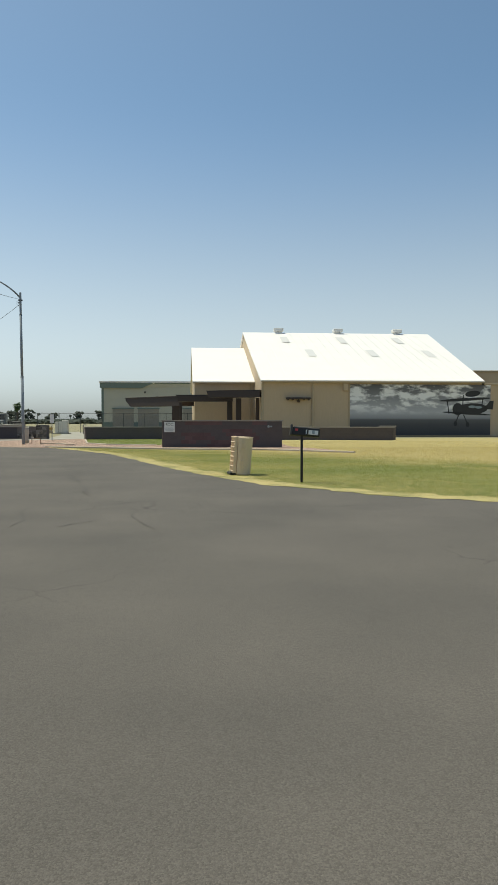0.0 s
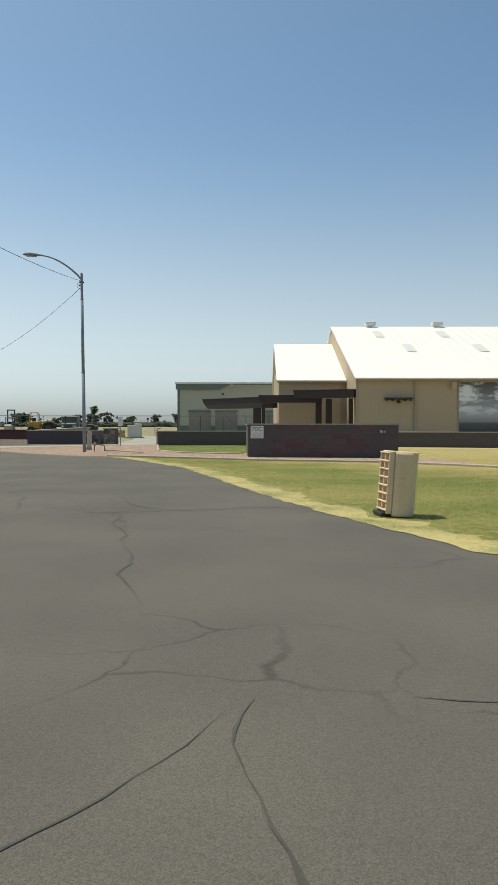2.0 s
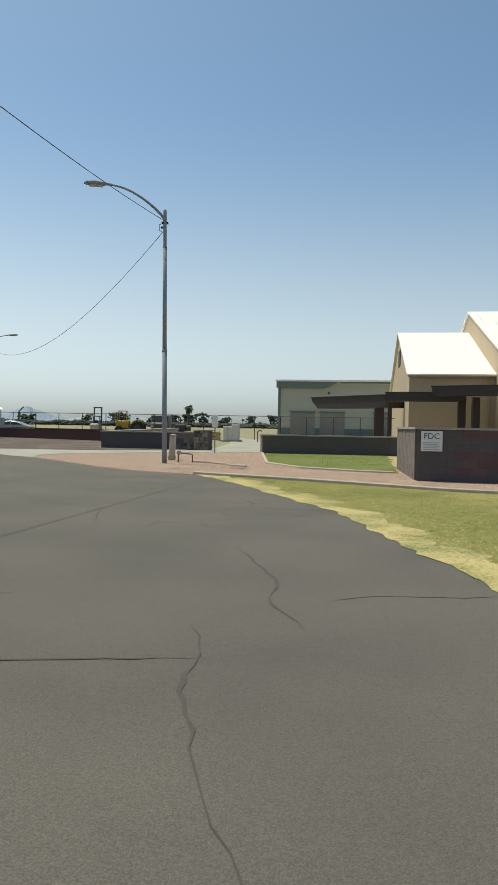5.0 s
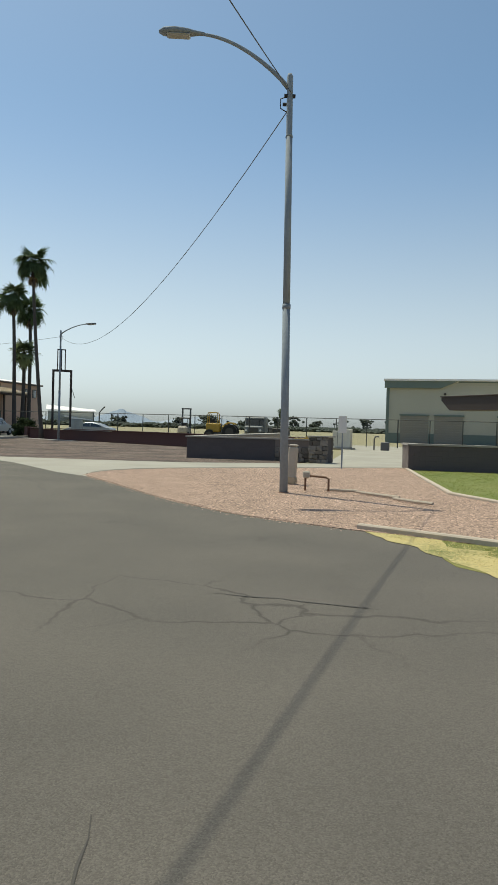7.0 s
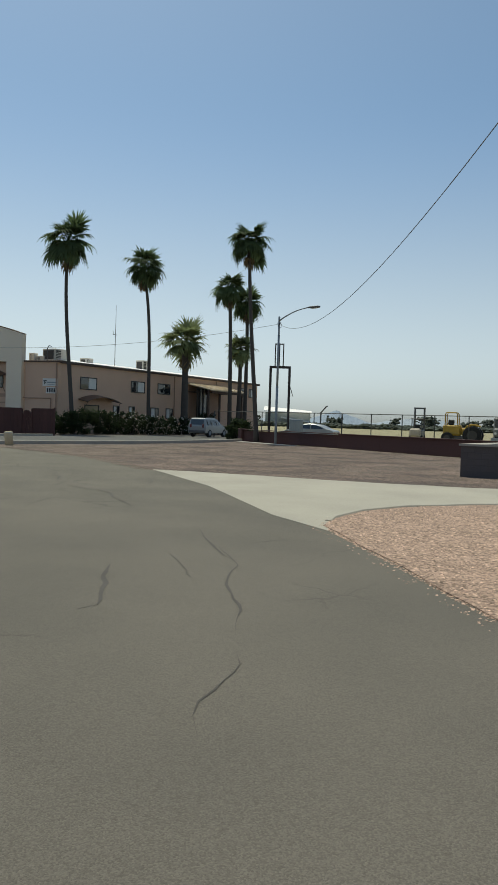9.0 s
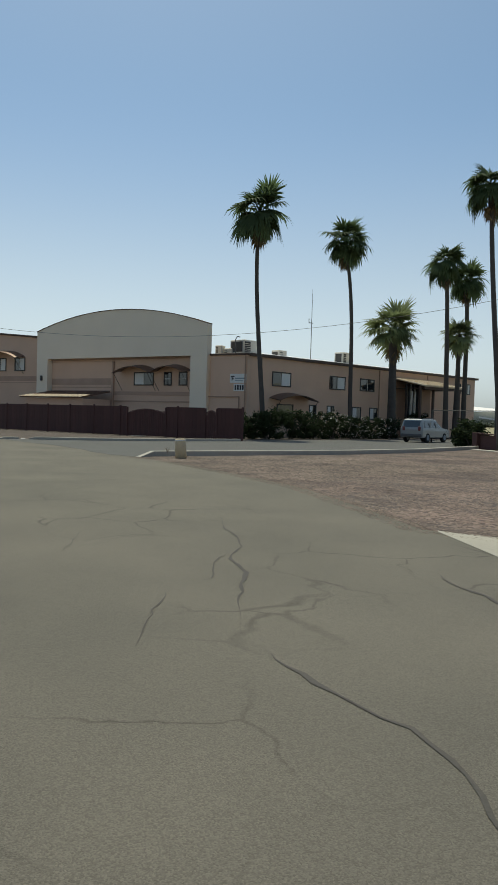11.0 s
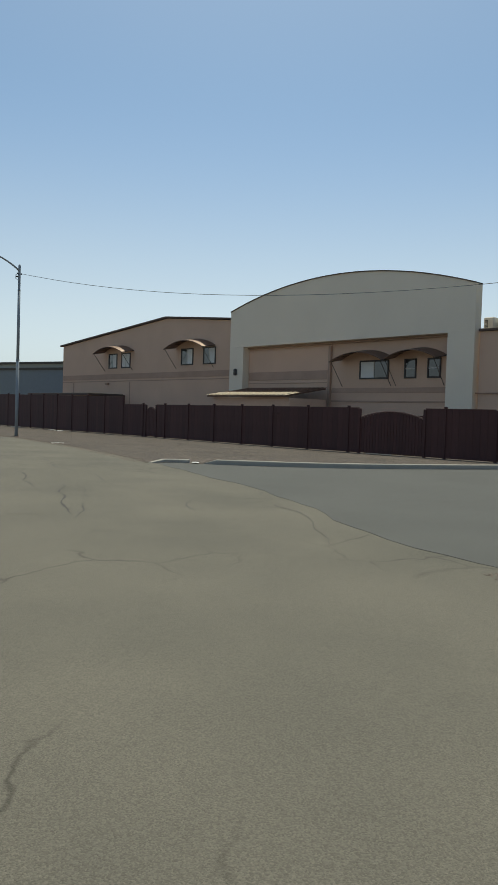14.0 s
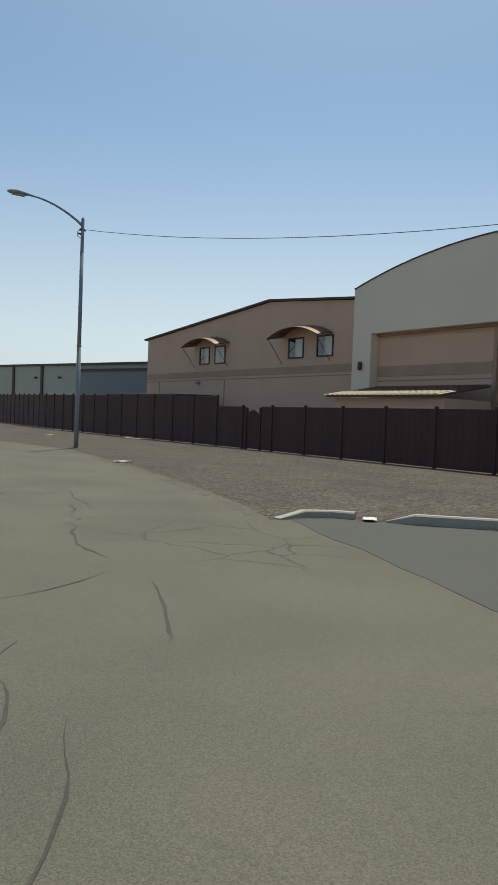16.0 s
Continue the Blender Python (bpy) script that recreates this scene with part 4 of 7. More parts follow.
def palm(x, y, top, bend, label, r=0.2, size=1.0, seed=1, count=30, skirt=5, low=-32, stiff=False):
    """A fan palm whose crown's heart is at height top; bend: how far the trunk leans out, at its middle and at its head."""
    rnd = random.Random(seed)
    size *= 1.1
    t = thing("palm_tree", label, "palm tree", pose(x, y, 0), "palm trees")
    pts, rad = [], []
    for i in range(17):
        u = i / 16
        pts.append((bend[0] * 6.75 * u * u * (1 - u) + bend[2] * u, bend[1] * 6.75 * u * u * (1 - u) + bend[3] * u, top * u))
        rad.append(r * (1.35 - 0.5 * u ** 0.5) * (1 + 0.05 * (i % 2)))
    rad[0] *= 1.25
    part("trunk", tubed(pts, rad, 12), "trunk", t, "slender grey-brown palm trunk", smooth=True)
    head = Vector(pts[-1])
    bm = bmesh.new()
    tube(bm, [head - Vector((0, 0, 1.1 * size)), head - Vector((0, 0, 0.7 * size)), head, head + Vector((0, 0, 0.45 * size))], [rad[-1] * 1.05, rad[-1] * 1.45, rad[-1] * 1.5, 0.05], 10)
    part("crown_heart", bm, "trunk", t)
    leaves = STIFF_FRONDS if stiff else FRONDS
    for i in range(count):
        u = (i + 0.5) / count
        pitch = math.degrees(math.asin(0.97 - (0.97 - math.sin(radians(low))) * u)) + rnd.uniform(-10, 10)
        near = min(range(len(FROND_PITCH)), key=lambda k: abs(FROND_PITCH[k] - pitch))
        s = size * rnd.uniform(0.72, 1.08)
        m = Matrix.Translation(head + Vector((0, 0, 0.2 * size * (1 - u)))) @ pose(0, 0, 0, 0, 0, i * 137.5 + rnd.uniform(-14, 14)) @ pose(0, 0, 0, rnd.uniform(-22, 22), rnd.uniform(-6, 6), 0) @ Matrix.Scale(s, 4)
        part("frond", leaves[near][i % 3], None, t, m=m)
    for i in range(11):
        m = Matrix.Translation(head + Vector((0, 0, 0.24 * size))) @ pose(0, 0, 0, 0, 0, i * 137.5 + 60) @ pose(0, 0, 0, rnd.uniform(-30, 30), rnd.uniform(-9, 9), 0) @ Matrix.Scale(size * rnd.uniform(0.5, 0.82), 4)
        part("young_frond", leaves[i % 4][i % 3], None, t, m=m)
    for i in range(skirt):
        m = Matrix.Translation(head - Vector((0, 0, rnd.uniform(0.1, 0.5) * size))) @ pose(0, 0, 0, 0, 0, i * 137.5 + rnd.uniform(-30, 30)) @ Matrix.Scale(size * rnd.uniform(0.45, 0.7), 4)
        part("dead_frond", DEADS[i % 2], None, t, m=m)
    return t


# ---- pink-tan building with an arched front ----
B = pose(-65.52, 86.65, 0, 0, 0, 15.9)
works = thing("arched_hangar", "old pink-tan hangar with a pale grey arched parapet front", "building", B)
AW = 18.55
top = []
for i in range(25):
    u = i / 24
    top.append((0.14 - (AW + 0.09) * u, 8.6 + 1.5 * (1 - (2 * u - 1) ** 2)))
bm = bmesh.new()
outline = top + [(0.05 - AW, 6.16), (0.14, 6.16)]
prism(bm, outline, -0.25, 0.35)
part("parapet", bm, "arch", works, "pale grey stucco parapet with a curved top")
for x0, x1 in ((0.05 - AW, -17.15), (-1.42, 0.14)):
    part("pier", boxed(x0, x1, -0.25, 0.35, 0, 6.157), "arch", works)
bm = bmesh.new()
for (xa, za), (xb, zb) in zip(top, top[1:]):
    v = [bm.verts.new(p) for p in ((xa, -0.3, za + 0.003), (xb, -0.3, zb + 0.003), (xb, 0.4, zb + 0.003), (xa, 0.4, za + 0.003), (xa, -0.3, za + 0.06), (xb, -0.3, zb + 0.06), (xb, 0.4, zb + 0.06), (xa, 0.4, za + 0.06))]
    for q in ((0, 1, 5, 4), (4, 5, 6, 7), (3, 2, 6, 7), (0, 1, 2, 3)):
        bm.faces.new([v[j] for j in q])
bmesh.ops.remove_doubles(bm, verts=bm.verts, dist=0.001)
part("coping", bm, "roof_edge", works, "thin dark metal coping")
part("infill_wall", boxed(-17.15, -1.42, 0.36, 0.6, 0, 6.15), "stucco", works)
# shade under the parapet's lower edge, put in as a strip of darker stucco
part("lintel_shadow_strip", boxed(-17.15, -1.42, 0.2, 0.355, 6.03, 6.15), "stucco_band", works)
# sliding door leaves, ribbed, on the infill
door = part("sliding_door", boxed(-17.1, -9.95, 0.26, 0.352, 0.05, 5.9, 0.02), "stucco", works, "pink-tan sliding hangar door")
# the tallest strip is a soft shadow band, drawn in darker stucco
for z0, z1 in ((3.35, 3.42), (3.66, 3.72), (3.9, 4.45)):
    part("door_rail", boxed(-17.05, -10.0, 0.235, 0.257, z0, z1, 0.01), "stucco_stripe", door)
part("door_edge", boxed(-9.94, -9.75, 0.18, 0.35, 0.05, 5.95, 0.02), "stucco_stripe", works)
# wide band: soft shadow across the wall, put into the darker stucco
part("front_band", boxed(-9.7, -1.6, 0.32, 0.357, 3.05, 3.35, 0.01), "stucco_stripe", works)
part("front_band", boxed(-9.7, -1.6, 0.32, 0.357, 2.5, 2.6, 0.01), "stucco_stripe", works)
for x, w in ((-7.6, 2.1), (-4.45, 0.8), (-2.95, 0.85)):
    window(works, x, 0.36, 3.85, w, 1.1, 2 if w > 1 else 1, 1 if w > 1 else 0)
    if w < 1:
        part("sash_bar", boxed(x + 0.09, x + w - 0.09, 0.32, 0.342, 4.36, 4.42), "frame_light", works)


def arched_awning(parent, x0, x1, y, z, rise=0.5, out=1.2):
    """A curved sheet-metal awning, arched along the wall, on two slant rods."""
    bm = bmesh.new()
    n = 14
    front, back = [], []
    for i in range(n + 1):
        u = i / n
        x = x0 + (x1 - x0) * u
        h = z + rise * (1 - (2 * u - 1) ** 2)
        front.append((x, y - out, h - 0.12))
        back.append((x, y, h + 0.1))
    lo = [[bm.verts.new(p) for p in r] for r in (front, back)]
    hi = [[bm.verts.new((p[0], p[1], p[2] + 0.03)) for p in r] for r in (front, back)]
    for i in range(n):
        bm.faces.new((lo[0][i], lo[0][i + 1], lo[1][i + 1], lo[1][i]))
        bm.faces.new((hi[0][i], hi[1][i], hi[1][i + 1], hi[0][i + 1]))
        bm.faces.new((lo[0][i], hi[0][i], hi[0][i + 1], lo[0][i + 1]))
    aw = part("awning", bm, "awning", parent, "curved rust-brown metal awning on slant rods")
    for i in range(0, n + 1, 2):
        part("rib", tubed([front[i], back[i]], 0.022, 5), "frame", aw)
    for x in (x0 + 0.12, x1 - 0.12):
        part("rod", tubed([(x, y - out + 0.05, z - 0.1), (x, y - 0.02, z - 1.5)], 0.02, 5), "frame", aw)


arched_awning(works, -9.0, -5.2, 0.36, 4.95)
arched_awning(works, -5.1, -1.75, 0.36, 4.95, 0.48)
lean = part("lean_to_roof", boxed(0, 7.0, -3.55, 0.0, -0.05, 0.05), "awning", works, "ribbed metal lean-to roof with a pale yellow front edge", m=pose(-16.65, -0.26, 3.28, 9.6))
for i in range(20):
    part("roof_rib", boxed(-0.05, 0.05, -2.45, -0.02, 0.05, 0.1, 0.015), "awning", lean, m=pose(0.2 + i * 0.347, 0, 0))
    part("pale_rib", boxed(-0.07, 0.07, -3.62, -2.47, 0.075, 0.12, 0.015), "awning_pale", lean, m=pose(0.2 + i * 0.347, 0, 0))
part("pale_sheet", boxed(-0.05, 7.05, -3.62, -2.46, 0.052, 0.08, 0.01), "awning_pale", lean, "pale yellow corrugated sheet")
part("end_wall", boxed(-9.72, -9.6, -3.5, -0.27, 0, 2.6), "stucco", works)
part("lean_to_wall", boxed(-16.4, -9.73, -3.42, -3.3, 0, 2.62), "stucco", works)
part("wall_lantern", boxed(-17.95, -17.7, -0.42, -0.25, 4.25, 4.7, 0.05), "frame", works, "small dark wall lantern")
# west wing with a low gable
west = thing("west_wing", "pink-tan gabled hangar wing with small awnings", "building", B)
prof = [(-42.2, 0), (-18.56, 0), (-18.56, 8.13), (-26.3, 8.82), (-42.2, 7.4)]
bm = bmesh.new()
prism(bm, prof, 0.1, 0.5)
part("gable_front", bm, "stucco", west)
bm = bmesh.new()
prism(bm, [(-42.2, 0), (-41.9, 0), (-41.9, 7.3), (-42.2, 7.3)], 0.503, 30)
part("side_wall", bm, "stucco", west)
for xa, za, xb, zb in ((-42.5, 7.4, -26.3, 8.85), (-18.4, 8.15, -26.3, 8.85)):
    bm = bmesh.new()
    prism(bm, [(xa, za), (xb, zb), (xb, zb + 0.12), (xa, za + 0.12)], -0.1, 30)
    part("roof_slope", bm, "roof_edge", west, "brown-edged metal roof")
# the taller strip is again a soft shadow band in darker stucco
for z0, z1 in ((4.05, 4.11), (4.25, 4.68)):
    part("front_band", boxed(-42.1, -18.6, 0.07, 0.097, z0, z1, 0.01), "stucco_stripe", west)
part("wall_conduit", boxed(-40.2, -40.12, 0.06, 0.097, 1.5, 4.0), "stucco_stripe", west)
part("wall_conduit", boxed(-31.2, -31.12, 0.06, 0.097, 1.5, 4.0), "stucco_stripe", west)
part("wall_lamp", boxed(-34.6, -34.2, -0.15, 0.06, 3.78, 3.95, 0.03), "stucco_band", west)
for x, w, bl in ((-34.4, 1.3, 2), (-32.45, 1.3, 3), (-24.4, 1.45, 2), (-21.8, 1.4, 2)):
    window(west, x, 0.1, 5.15, w, 1.25, 2, bl)
arched_awning(west, -35.1, -30.7, 0.1, 6.45, 0.5)
arched_awning(west, -25.1, -20.5, 0.1, 6.4, 0.55)
vent = thing("roof_ventilator", "white metal roof ventilator with a thin rod", "roof vent", B @ pose(-20.6, 2.5, 8.36))
bm = bmesh.new()
box(bm, -1.4, 1.4, -0.5, 0.5, 0, 0.25, 0.06)
part("cover", bm, "white", vent)
part("rod", tubed([(1.2, 0, 0.25), (1.25, 0, 0.8), (1.45, 0, 1.0)], 0.025, 6), "galv_dark", vent)
# yard lean-to in front of the west wing
shedlet = thing("yard_shed", "low brown flat-roofed shed behind the fence", "shed", B @ pose(-38, -3.2, 0))
part("wall", boxed(-4, 6, 0, 3, 0, 2.75), "stucco_band", shedlet)
part("roof", boxed(-4.2, 6.2, -0.2, 3.1, 2.753, 2.95, 0.03), "roof_edge", shedlet)

# short south face with the sign boards
S = pose(-65.18, 86.82, 0, 0, 0, 15.9)
corner = thing("corner_block", "pink-tan two-storey corner beside the arched front", "building", S)
part("wall", boxed(-0.12, 3.25, 0, 0.4, 0, 6.15), "stucco", corner)
part("return_wall", boxed(2.85, 3.25, 0.403, 1.2, 0, 6.15), "stucco", corner)
part("roof", boxed(-0.12, 3.45, -0.15, 8.0, 6.153, 6.29, 0.02), "roof_edge", corner)
part("pipe", tubed([(-0.2, -0.06, 3.0), (2.6, -0.06, 3.0)], 0.04, 6), "stucco_band", corner)
part("pipe", tubed([(2.6, -0.06, 0), (2.6, -0.06, 3.04)], 0.04, 6), "stucco_band", corner)
part("corner_pipe", tubed([(3.12, -0.08, 0), (3.12, -0.08, 6.1)], 0.05, 8), "stucco_band", corner)
board = thing("name_board", "white sign board with a dark emblem and grey bars", "sign", S @ pose(1.75, 0, 4.05))
part("panel", boxed(0, 1.45, -0.06, -0.004, 0, 0.68, 0.01), "sign_white", board)
bm = bmesh.new()
box(bm, 0.1, 0.42, -0.072, -0.062, 0.42, 0.52)
part("emblem_bar", bm, "ink", board)
part("emblem_bar", boxed(0.2, 0.36, -0.072, -0.062, 0.26, 0.34), "ink", board)
part("emblem_stem", boxed(0.18, 0.25, -0.076, -0.073, 0.16, 0.5), "ink", board)
part("grey_bar", boxed(0.48, 1.35, -0.072, -0.062, 0.28, 0.38), "ink_grey", board)
part("grey_bar", boxed(0.5, 1.2, -0.072, -0.062, 0.14, 0.19), "ink_grey", board)
plate = thing("number_board", "white board with four bold dark bars", "sign", S @ pose(2.1, 0, 3.42))
part("panel", boxed(0, 1.05, -0.06, -0.004, 0, 0.56, 0.01), "sign_white", plate)
for i in range(4):
    part("bold_bar", boxed(0.11 + i * 0.22, 0.25 + i * 0.22, -0.072, -0.062, 0.1, 0.46), "ink", plate)

# long east face
E = pose(-62.2, 88.2, 0, 0, 0, 91)
east = thing("east_wing", "long two-storey pink-tan stucco building with small windows", "building", E)
part("wall", boxed(0, 33.2, 0, 0.4, 0, 6.1), "stucco", east)
part("end_wall", boxed(32.8, 33.2, 0.403, 14, 0, 6.1), "stucco", east)
bm = bmesh.new()
prism(bm, [(-0.2, 6.105), (33.5, 6.105), (33.5, 6.3), (-0.2, 6.3)], -0.25, 14)
part("roof", bm, "roof_edge", east, "flat roof with a brown edge")
part("roof_sheet", boxed(1.2, 33.5, 0, 4.5, 0, 0.03), "white_roof", east, "pale low-sloped metal roof", m=pose(0, -0.24, 6.31, 7.5))
for x, z, w, h, bl in ((2.3, 3.95, 2.15, 1.15, 2), (9.2, 4.02, 2.1, 1.15, 2), (13.35, 4.06, 2.1, 1.12, 0), (31.2, 4.5, 1.0, 1.1, 2), (29.3, 4.5, 1.0, 1.1, 0)):
    window(east, x, 0, z, w, h, 2, bl)
for x, w in ((6.7, 0.9), (8.95, 0.9), (12.3, 1.3), (14.8, 1.2)):
    window(east, x, 0, 1.55, w, 1.1, 2, 1)
window(east, 2.9, 0, 0.9, 1.9, 1.7, 1, 0)
arched_awning(east, 2.1, 6.6, 0, 2.95, 0.45)
for x in (1.1, 16.15, 24.0):
    part("drain_pipe", tubed([(x, -0.06, 0), (x, -0.06, 6.05)], 0.05, 8), "stucco_band", east)
# porch
porch = thing("porch", "two-storey timber porch with a pale sloping roof", "porch", E)
part("roof", boxed(-0.1, 6.9, -3.7, 0, -0.07, 0.07, 0.02), "awning_pale", porch, "pale corrugated porch roof", m=pose(18.2, -0.02, 5.5, 12))
for i in range(17):
    part("roof_rib", boxed(-0.05, 0.05, -3.72, -0.02, 0.07, 0.11), "awning_pale", porch, m=pose(18.3 + i * 0.4, -0.02, 5.5, 12))
for x in (18.3, 20.4, 22.4, 24.9):
    part("post", boxed(x - 0.1, x + 0.1, -3.1, -2.9, 0, 4.78, 0.01), "roof_edge", porch)
# darker than the other stucco: the porch's shade is put into its colour
part("front_screen", boxed(20.6, 22.3, -1.5, -1.42, 0.0, 4.95), "stucco_stripe", porch)
part("soffit", boxed(18.3, 25.0, -3.4, -0.05, 4.55, 4.6), "roof_edge", porch)
part("fascia", boxed(18.2, 25.05, -3.52, -3.42, 4.45, 4.7, 0.02), "roof_edge", porch)
part("glazed_bay", boxed(18.3, 20.4, -1.5, -1.4, 0.1, 4.95), "glass", porch, "dark glazed bay")
for x in (18.3, 18.9, 19.5, 20.2):
    part("bay_bar", boxed(x, x + 0.12, -1.6, -1.502, 0.1, 4.95), "frame_light" if x in (18.9, 19.5) else "frame", porch)


def roof_unit(x, y, w, d, h, label, lift=6.35, fr=E):
    t = thing("air_conditioner", label, "air conditioner", fr @ pose(x, y, lift), "rooftop units")
    part("casing", boxed(-w / 2, w / 2, -d / 2, d / 2, 0.12, h, 0.04), "hvac", t)
    part("grille", boxed(-w / 2 + 0.1, -w / 2 + 0.42 * w, -d / 2 - 0.02, -d / 2 - 0.004, 0.25, h - 0.15), "hvac_dark", t, "dark louvred grille")
    for i in range(5):
        part("slat", boxed(-w / 2 + 0.12, -w / 2 + 0.4 * w, -d / 2 - 0.05, -d / 2 - 0.022, 0.3 + i * (h - 0.5) / 5, 0.34 + i * (h - 0.5) / 5), "hvac", t)
    part("side_grille", boxed(-w / 2 - 0.02, -w / 2 - 0.004, -d / 2 + 0.15, d / 2 - 0.15, 0.25, h - 0.15), "hvac_dark", t)
    for sx in (-1, 1):
        part("skid", boxed(sx * w * 0.4 - 0.08, sx * w * 0.4 + 0.08, -d / 2, d / 2, 0, 0.117), "galv_dark", t)
    return t


roof_unit(1.75, 2.6, 1.7, 1.6, 1.2, "beige rooftop air conditioner with dark grilles")
roof_unit(14.0, 2.6, 1.1, 1.0, 1.25, "slim beige rooftop evaporative cooler")
roof_unit(-0.7, 2.2, 0.6, 0.6, 0.85, "small rooftop vent unit beside the parapet", 6.3, S)
roof_unit(0.15, 2.3, 0.8, 0.6, 0.6, "small dark rooftop unit beside the parapet", 6.3, S)
roof_unit(5.7, 2.6, 0.95, 0.9, 0.75, "small beige rooftop unit")
mast = thing("radio_antenna", "tall thin whip antenna on a flat roof", "antenna", E @ pose(10.1, 3.0, 6.3))
part("mast", tubed([(0, 0, 0), (0, 0, 3.6), (0.02, 0, 6.6)], [0.035, 0.03, 0.012], 6), "galv_dark", mast)
part("crossbar", tubed([(-0.35, 0, 3.6), (0.2, 0, 3.6)], 0.03, 6), "galv_dark", mast)
part("tip", tubed([(-0.35, 0, 3.55), (-0.35, 0, 3.95)], 0.03, 6), "galv_dark", mast)
dish = thing("roof_ladder_hoop", "small bent metal pipe on a roof", "pipe", E @ pose(0.2, 2.0, 6.3))
part("hoop", tubed([(0, 0, 0), (0, 0, 1.2), (0.2, 0, 1.45), (0.45, 0, 1.4)], 0.04, 6), "galv_dark", dish)


# ---- palms of the place ----
palm(-41.42, 87.6, 14.1, (-0.1, 0, -1.1, 0), "tall slender fan palm beside a low maroon wall", 0.135, 1.12, 11)
palm(-59.6, 87.2, 15.9, (-0.4, 0, -1.05, 0), "tall slender fan palm in front of a pink-tan building", 0.155, 1.5, 2)
palm(-60.35, 97.9, 15.9, (0.45, 0, -1.15, 0), "tall slender fan palm in front of a pink-tan building", 0.155, 1.42, 3)
palm(-60.3, 103.4, 9.0, (0, 0, -0.05, 0), "short stout fan palm in front of a pink-tan building", 0.33, 1.7, 4, 30, 3, -22, True)
palm(-58.1, 108.6, 15.5, (0.1, 0, -0.5, 0), "tall fan palm beside a porch", 0.2, 1.35, 5)
palm(-58.1, 111.5, 14.2, (0.1, 0, -0.1, 0), "tall fan palm beside a porch", 0.2, 1.3, 6)
palm(-58.4, 110.6, 9.2, (0.05, 0, 0.1, 0), "middling fan palm beside a porch", 0.22, 1.25, 7, 26, 3, -22, True)


# ---- block walls ----
def block_run(parent, p, q, h, thick, material, size=0.4, course=0.2, core="mortar", other=None):
    """A straight stretch of block wall from p to q, the blocks proud of a mortar core. Its face is on the right hand from p to q."""
    p, q = Vector((*p, 0)), Vector((*q, 0))
    d = (q - p).normalized()
    l = (q - p).length
    m = Matrix(((d.x, -d.y, 0, p.x), (d.y, d.x, 0, p.y), (0, 0, 1, 0), (0, 0, 0, 1)))
    part("core", boxed(0.01, l - 0.01, 0.006, thick - 0.006, 0, h - 0.002), core, parent, m=m)
    n = max(1, round(l / size))
    w = l / n
    rows = max(1, round(h / course))
    ch = h / rows
    meshes = {}
    for key, ww in (("full", w), ("half", w / 2)):
        for kind in (material, other or material):
            meshes[key, kind] = mesh_from(boxed(0.0015, ww - 0.0015, 0, thick, 0.0015, ch - 0.0015, 0.004), "block", kind)
    for r in range(rows):
        x = 0.0
        while x < l - 0.01:
            half = (r % 2 and x == 0) or x + w > l + 0.01
            jig = 0.004 * math.sin(r * 7.3 + x * 5.1)
            kind = other if other and noise.noise(Vector((x * 0.5, r * 0.45, 3.7))) > 0.02 and 0.8 < x < l - 1.0 else material
            part("block", meshes["half" if half else "full", kind], None, parent, m=m @ pose(x, jig, r * ch))
            x += w / 2 if half else w


def rubble_run(parent, p, q, z0, z1, thick, seed):
    """A stretch of rough stone wall: uneven stones in loose courses, proud of a mortar core."""
    rnd = random.Random(seed)
    p, q = Vector((*p, 0)), Vector((*q, 0))
    d, l = (q - p).normalized(), (q - p).length
    m = Matrix(((d.x, -d.y, 0, p.x), (d.y, d.x, 0, p.y), (0, 0, 1, 0), (0, 0, 0, 1)))
    part("core", boxed(0.02, l - 0.02, 0.04, thick - 0.04, z0, z1), "mortar", parent, m=m)
    z = z0
    while z < z1 - 0.05:
        tall = min(rnd.uniform(0.14, 0.24), z1 - z)
        if z1 - z - tall < 0.08:
            tall = z1 - z
        for y0, y1 in ((-0.01, 0.16), (thick - 0.16, thick + 0.01)):
            x = 0.0
            while x < l - 0.04:
                wide = min(rnd.uniform(0.16, 0.38), l - x)
                if l - x - wide < 0.1:
                    wide = l - x
                bm = boxed(x + 0.008, x + wide - 0.008, y0 - rnd.uniform(0, 0.035), y1 + rnd.uniform(0, 0.02), z + 0.006, z + tall - 0.006, 0.022)
                for v in bm.verts:
                    v.co += Vector((rnd.uniform(-1, 1), rnd.uniform(-1, 1), rnd.uniform(-1, 1))) * 0.026
                part("stone", bm, "rubble", parent, m=m)
                x += wide
        z += tall


fdc = thing("block_enclosure", "dark split-face block wall with a small white notice", "wall")
block_run(fdc, (-3.62, 44.85), (2.72, 44.25), 1.4, 0.3, "block", other="block_red")
block_run(fdc, (-3.9, 50.6), (-3.66, 45.16), 1.4, 0.3, "block_warm")
part("cap", slab([(-3.68, 44.8), (2.78, 44.2), (2.8, 44.6), (-3.3, 45.18), (-3.55, 50.65), (-3.95, 50.65)], 1.402, 1.46), "cap", fdc)
sgn = thing("notice_board", "white metal notice reading FDC above grey bars", "sign", pose(-3.62, 44.85, 0, 0, 0, -5.4))
part("panel", boxed(0.1, 0.66, -0.045, -0.014, 0.82, 1.36, 0.006), "sign_white", sgn)
curve = bpy.data.curves.new("lettering", "FONT")
curve.body, curve.size, curve.extrude = "FDC", 0.22, 0.002
curve.align_x = "CENTER"
curve.materials.append(M["ink"])
txt = new("lettering", curve)
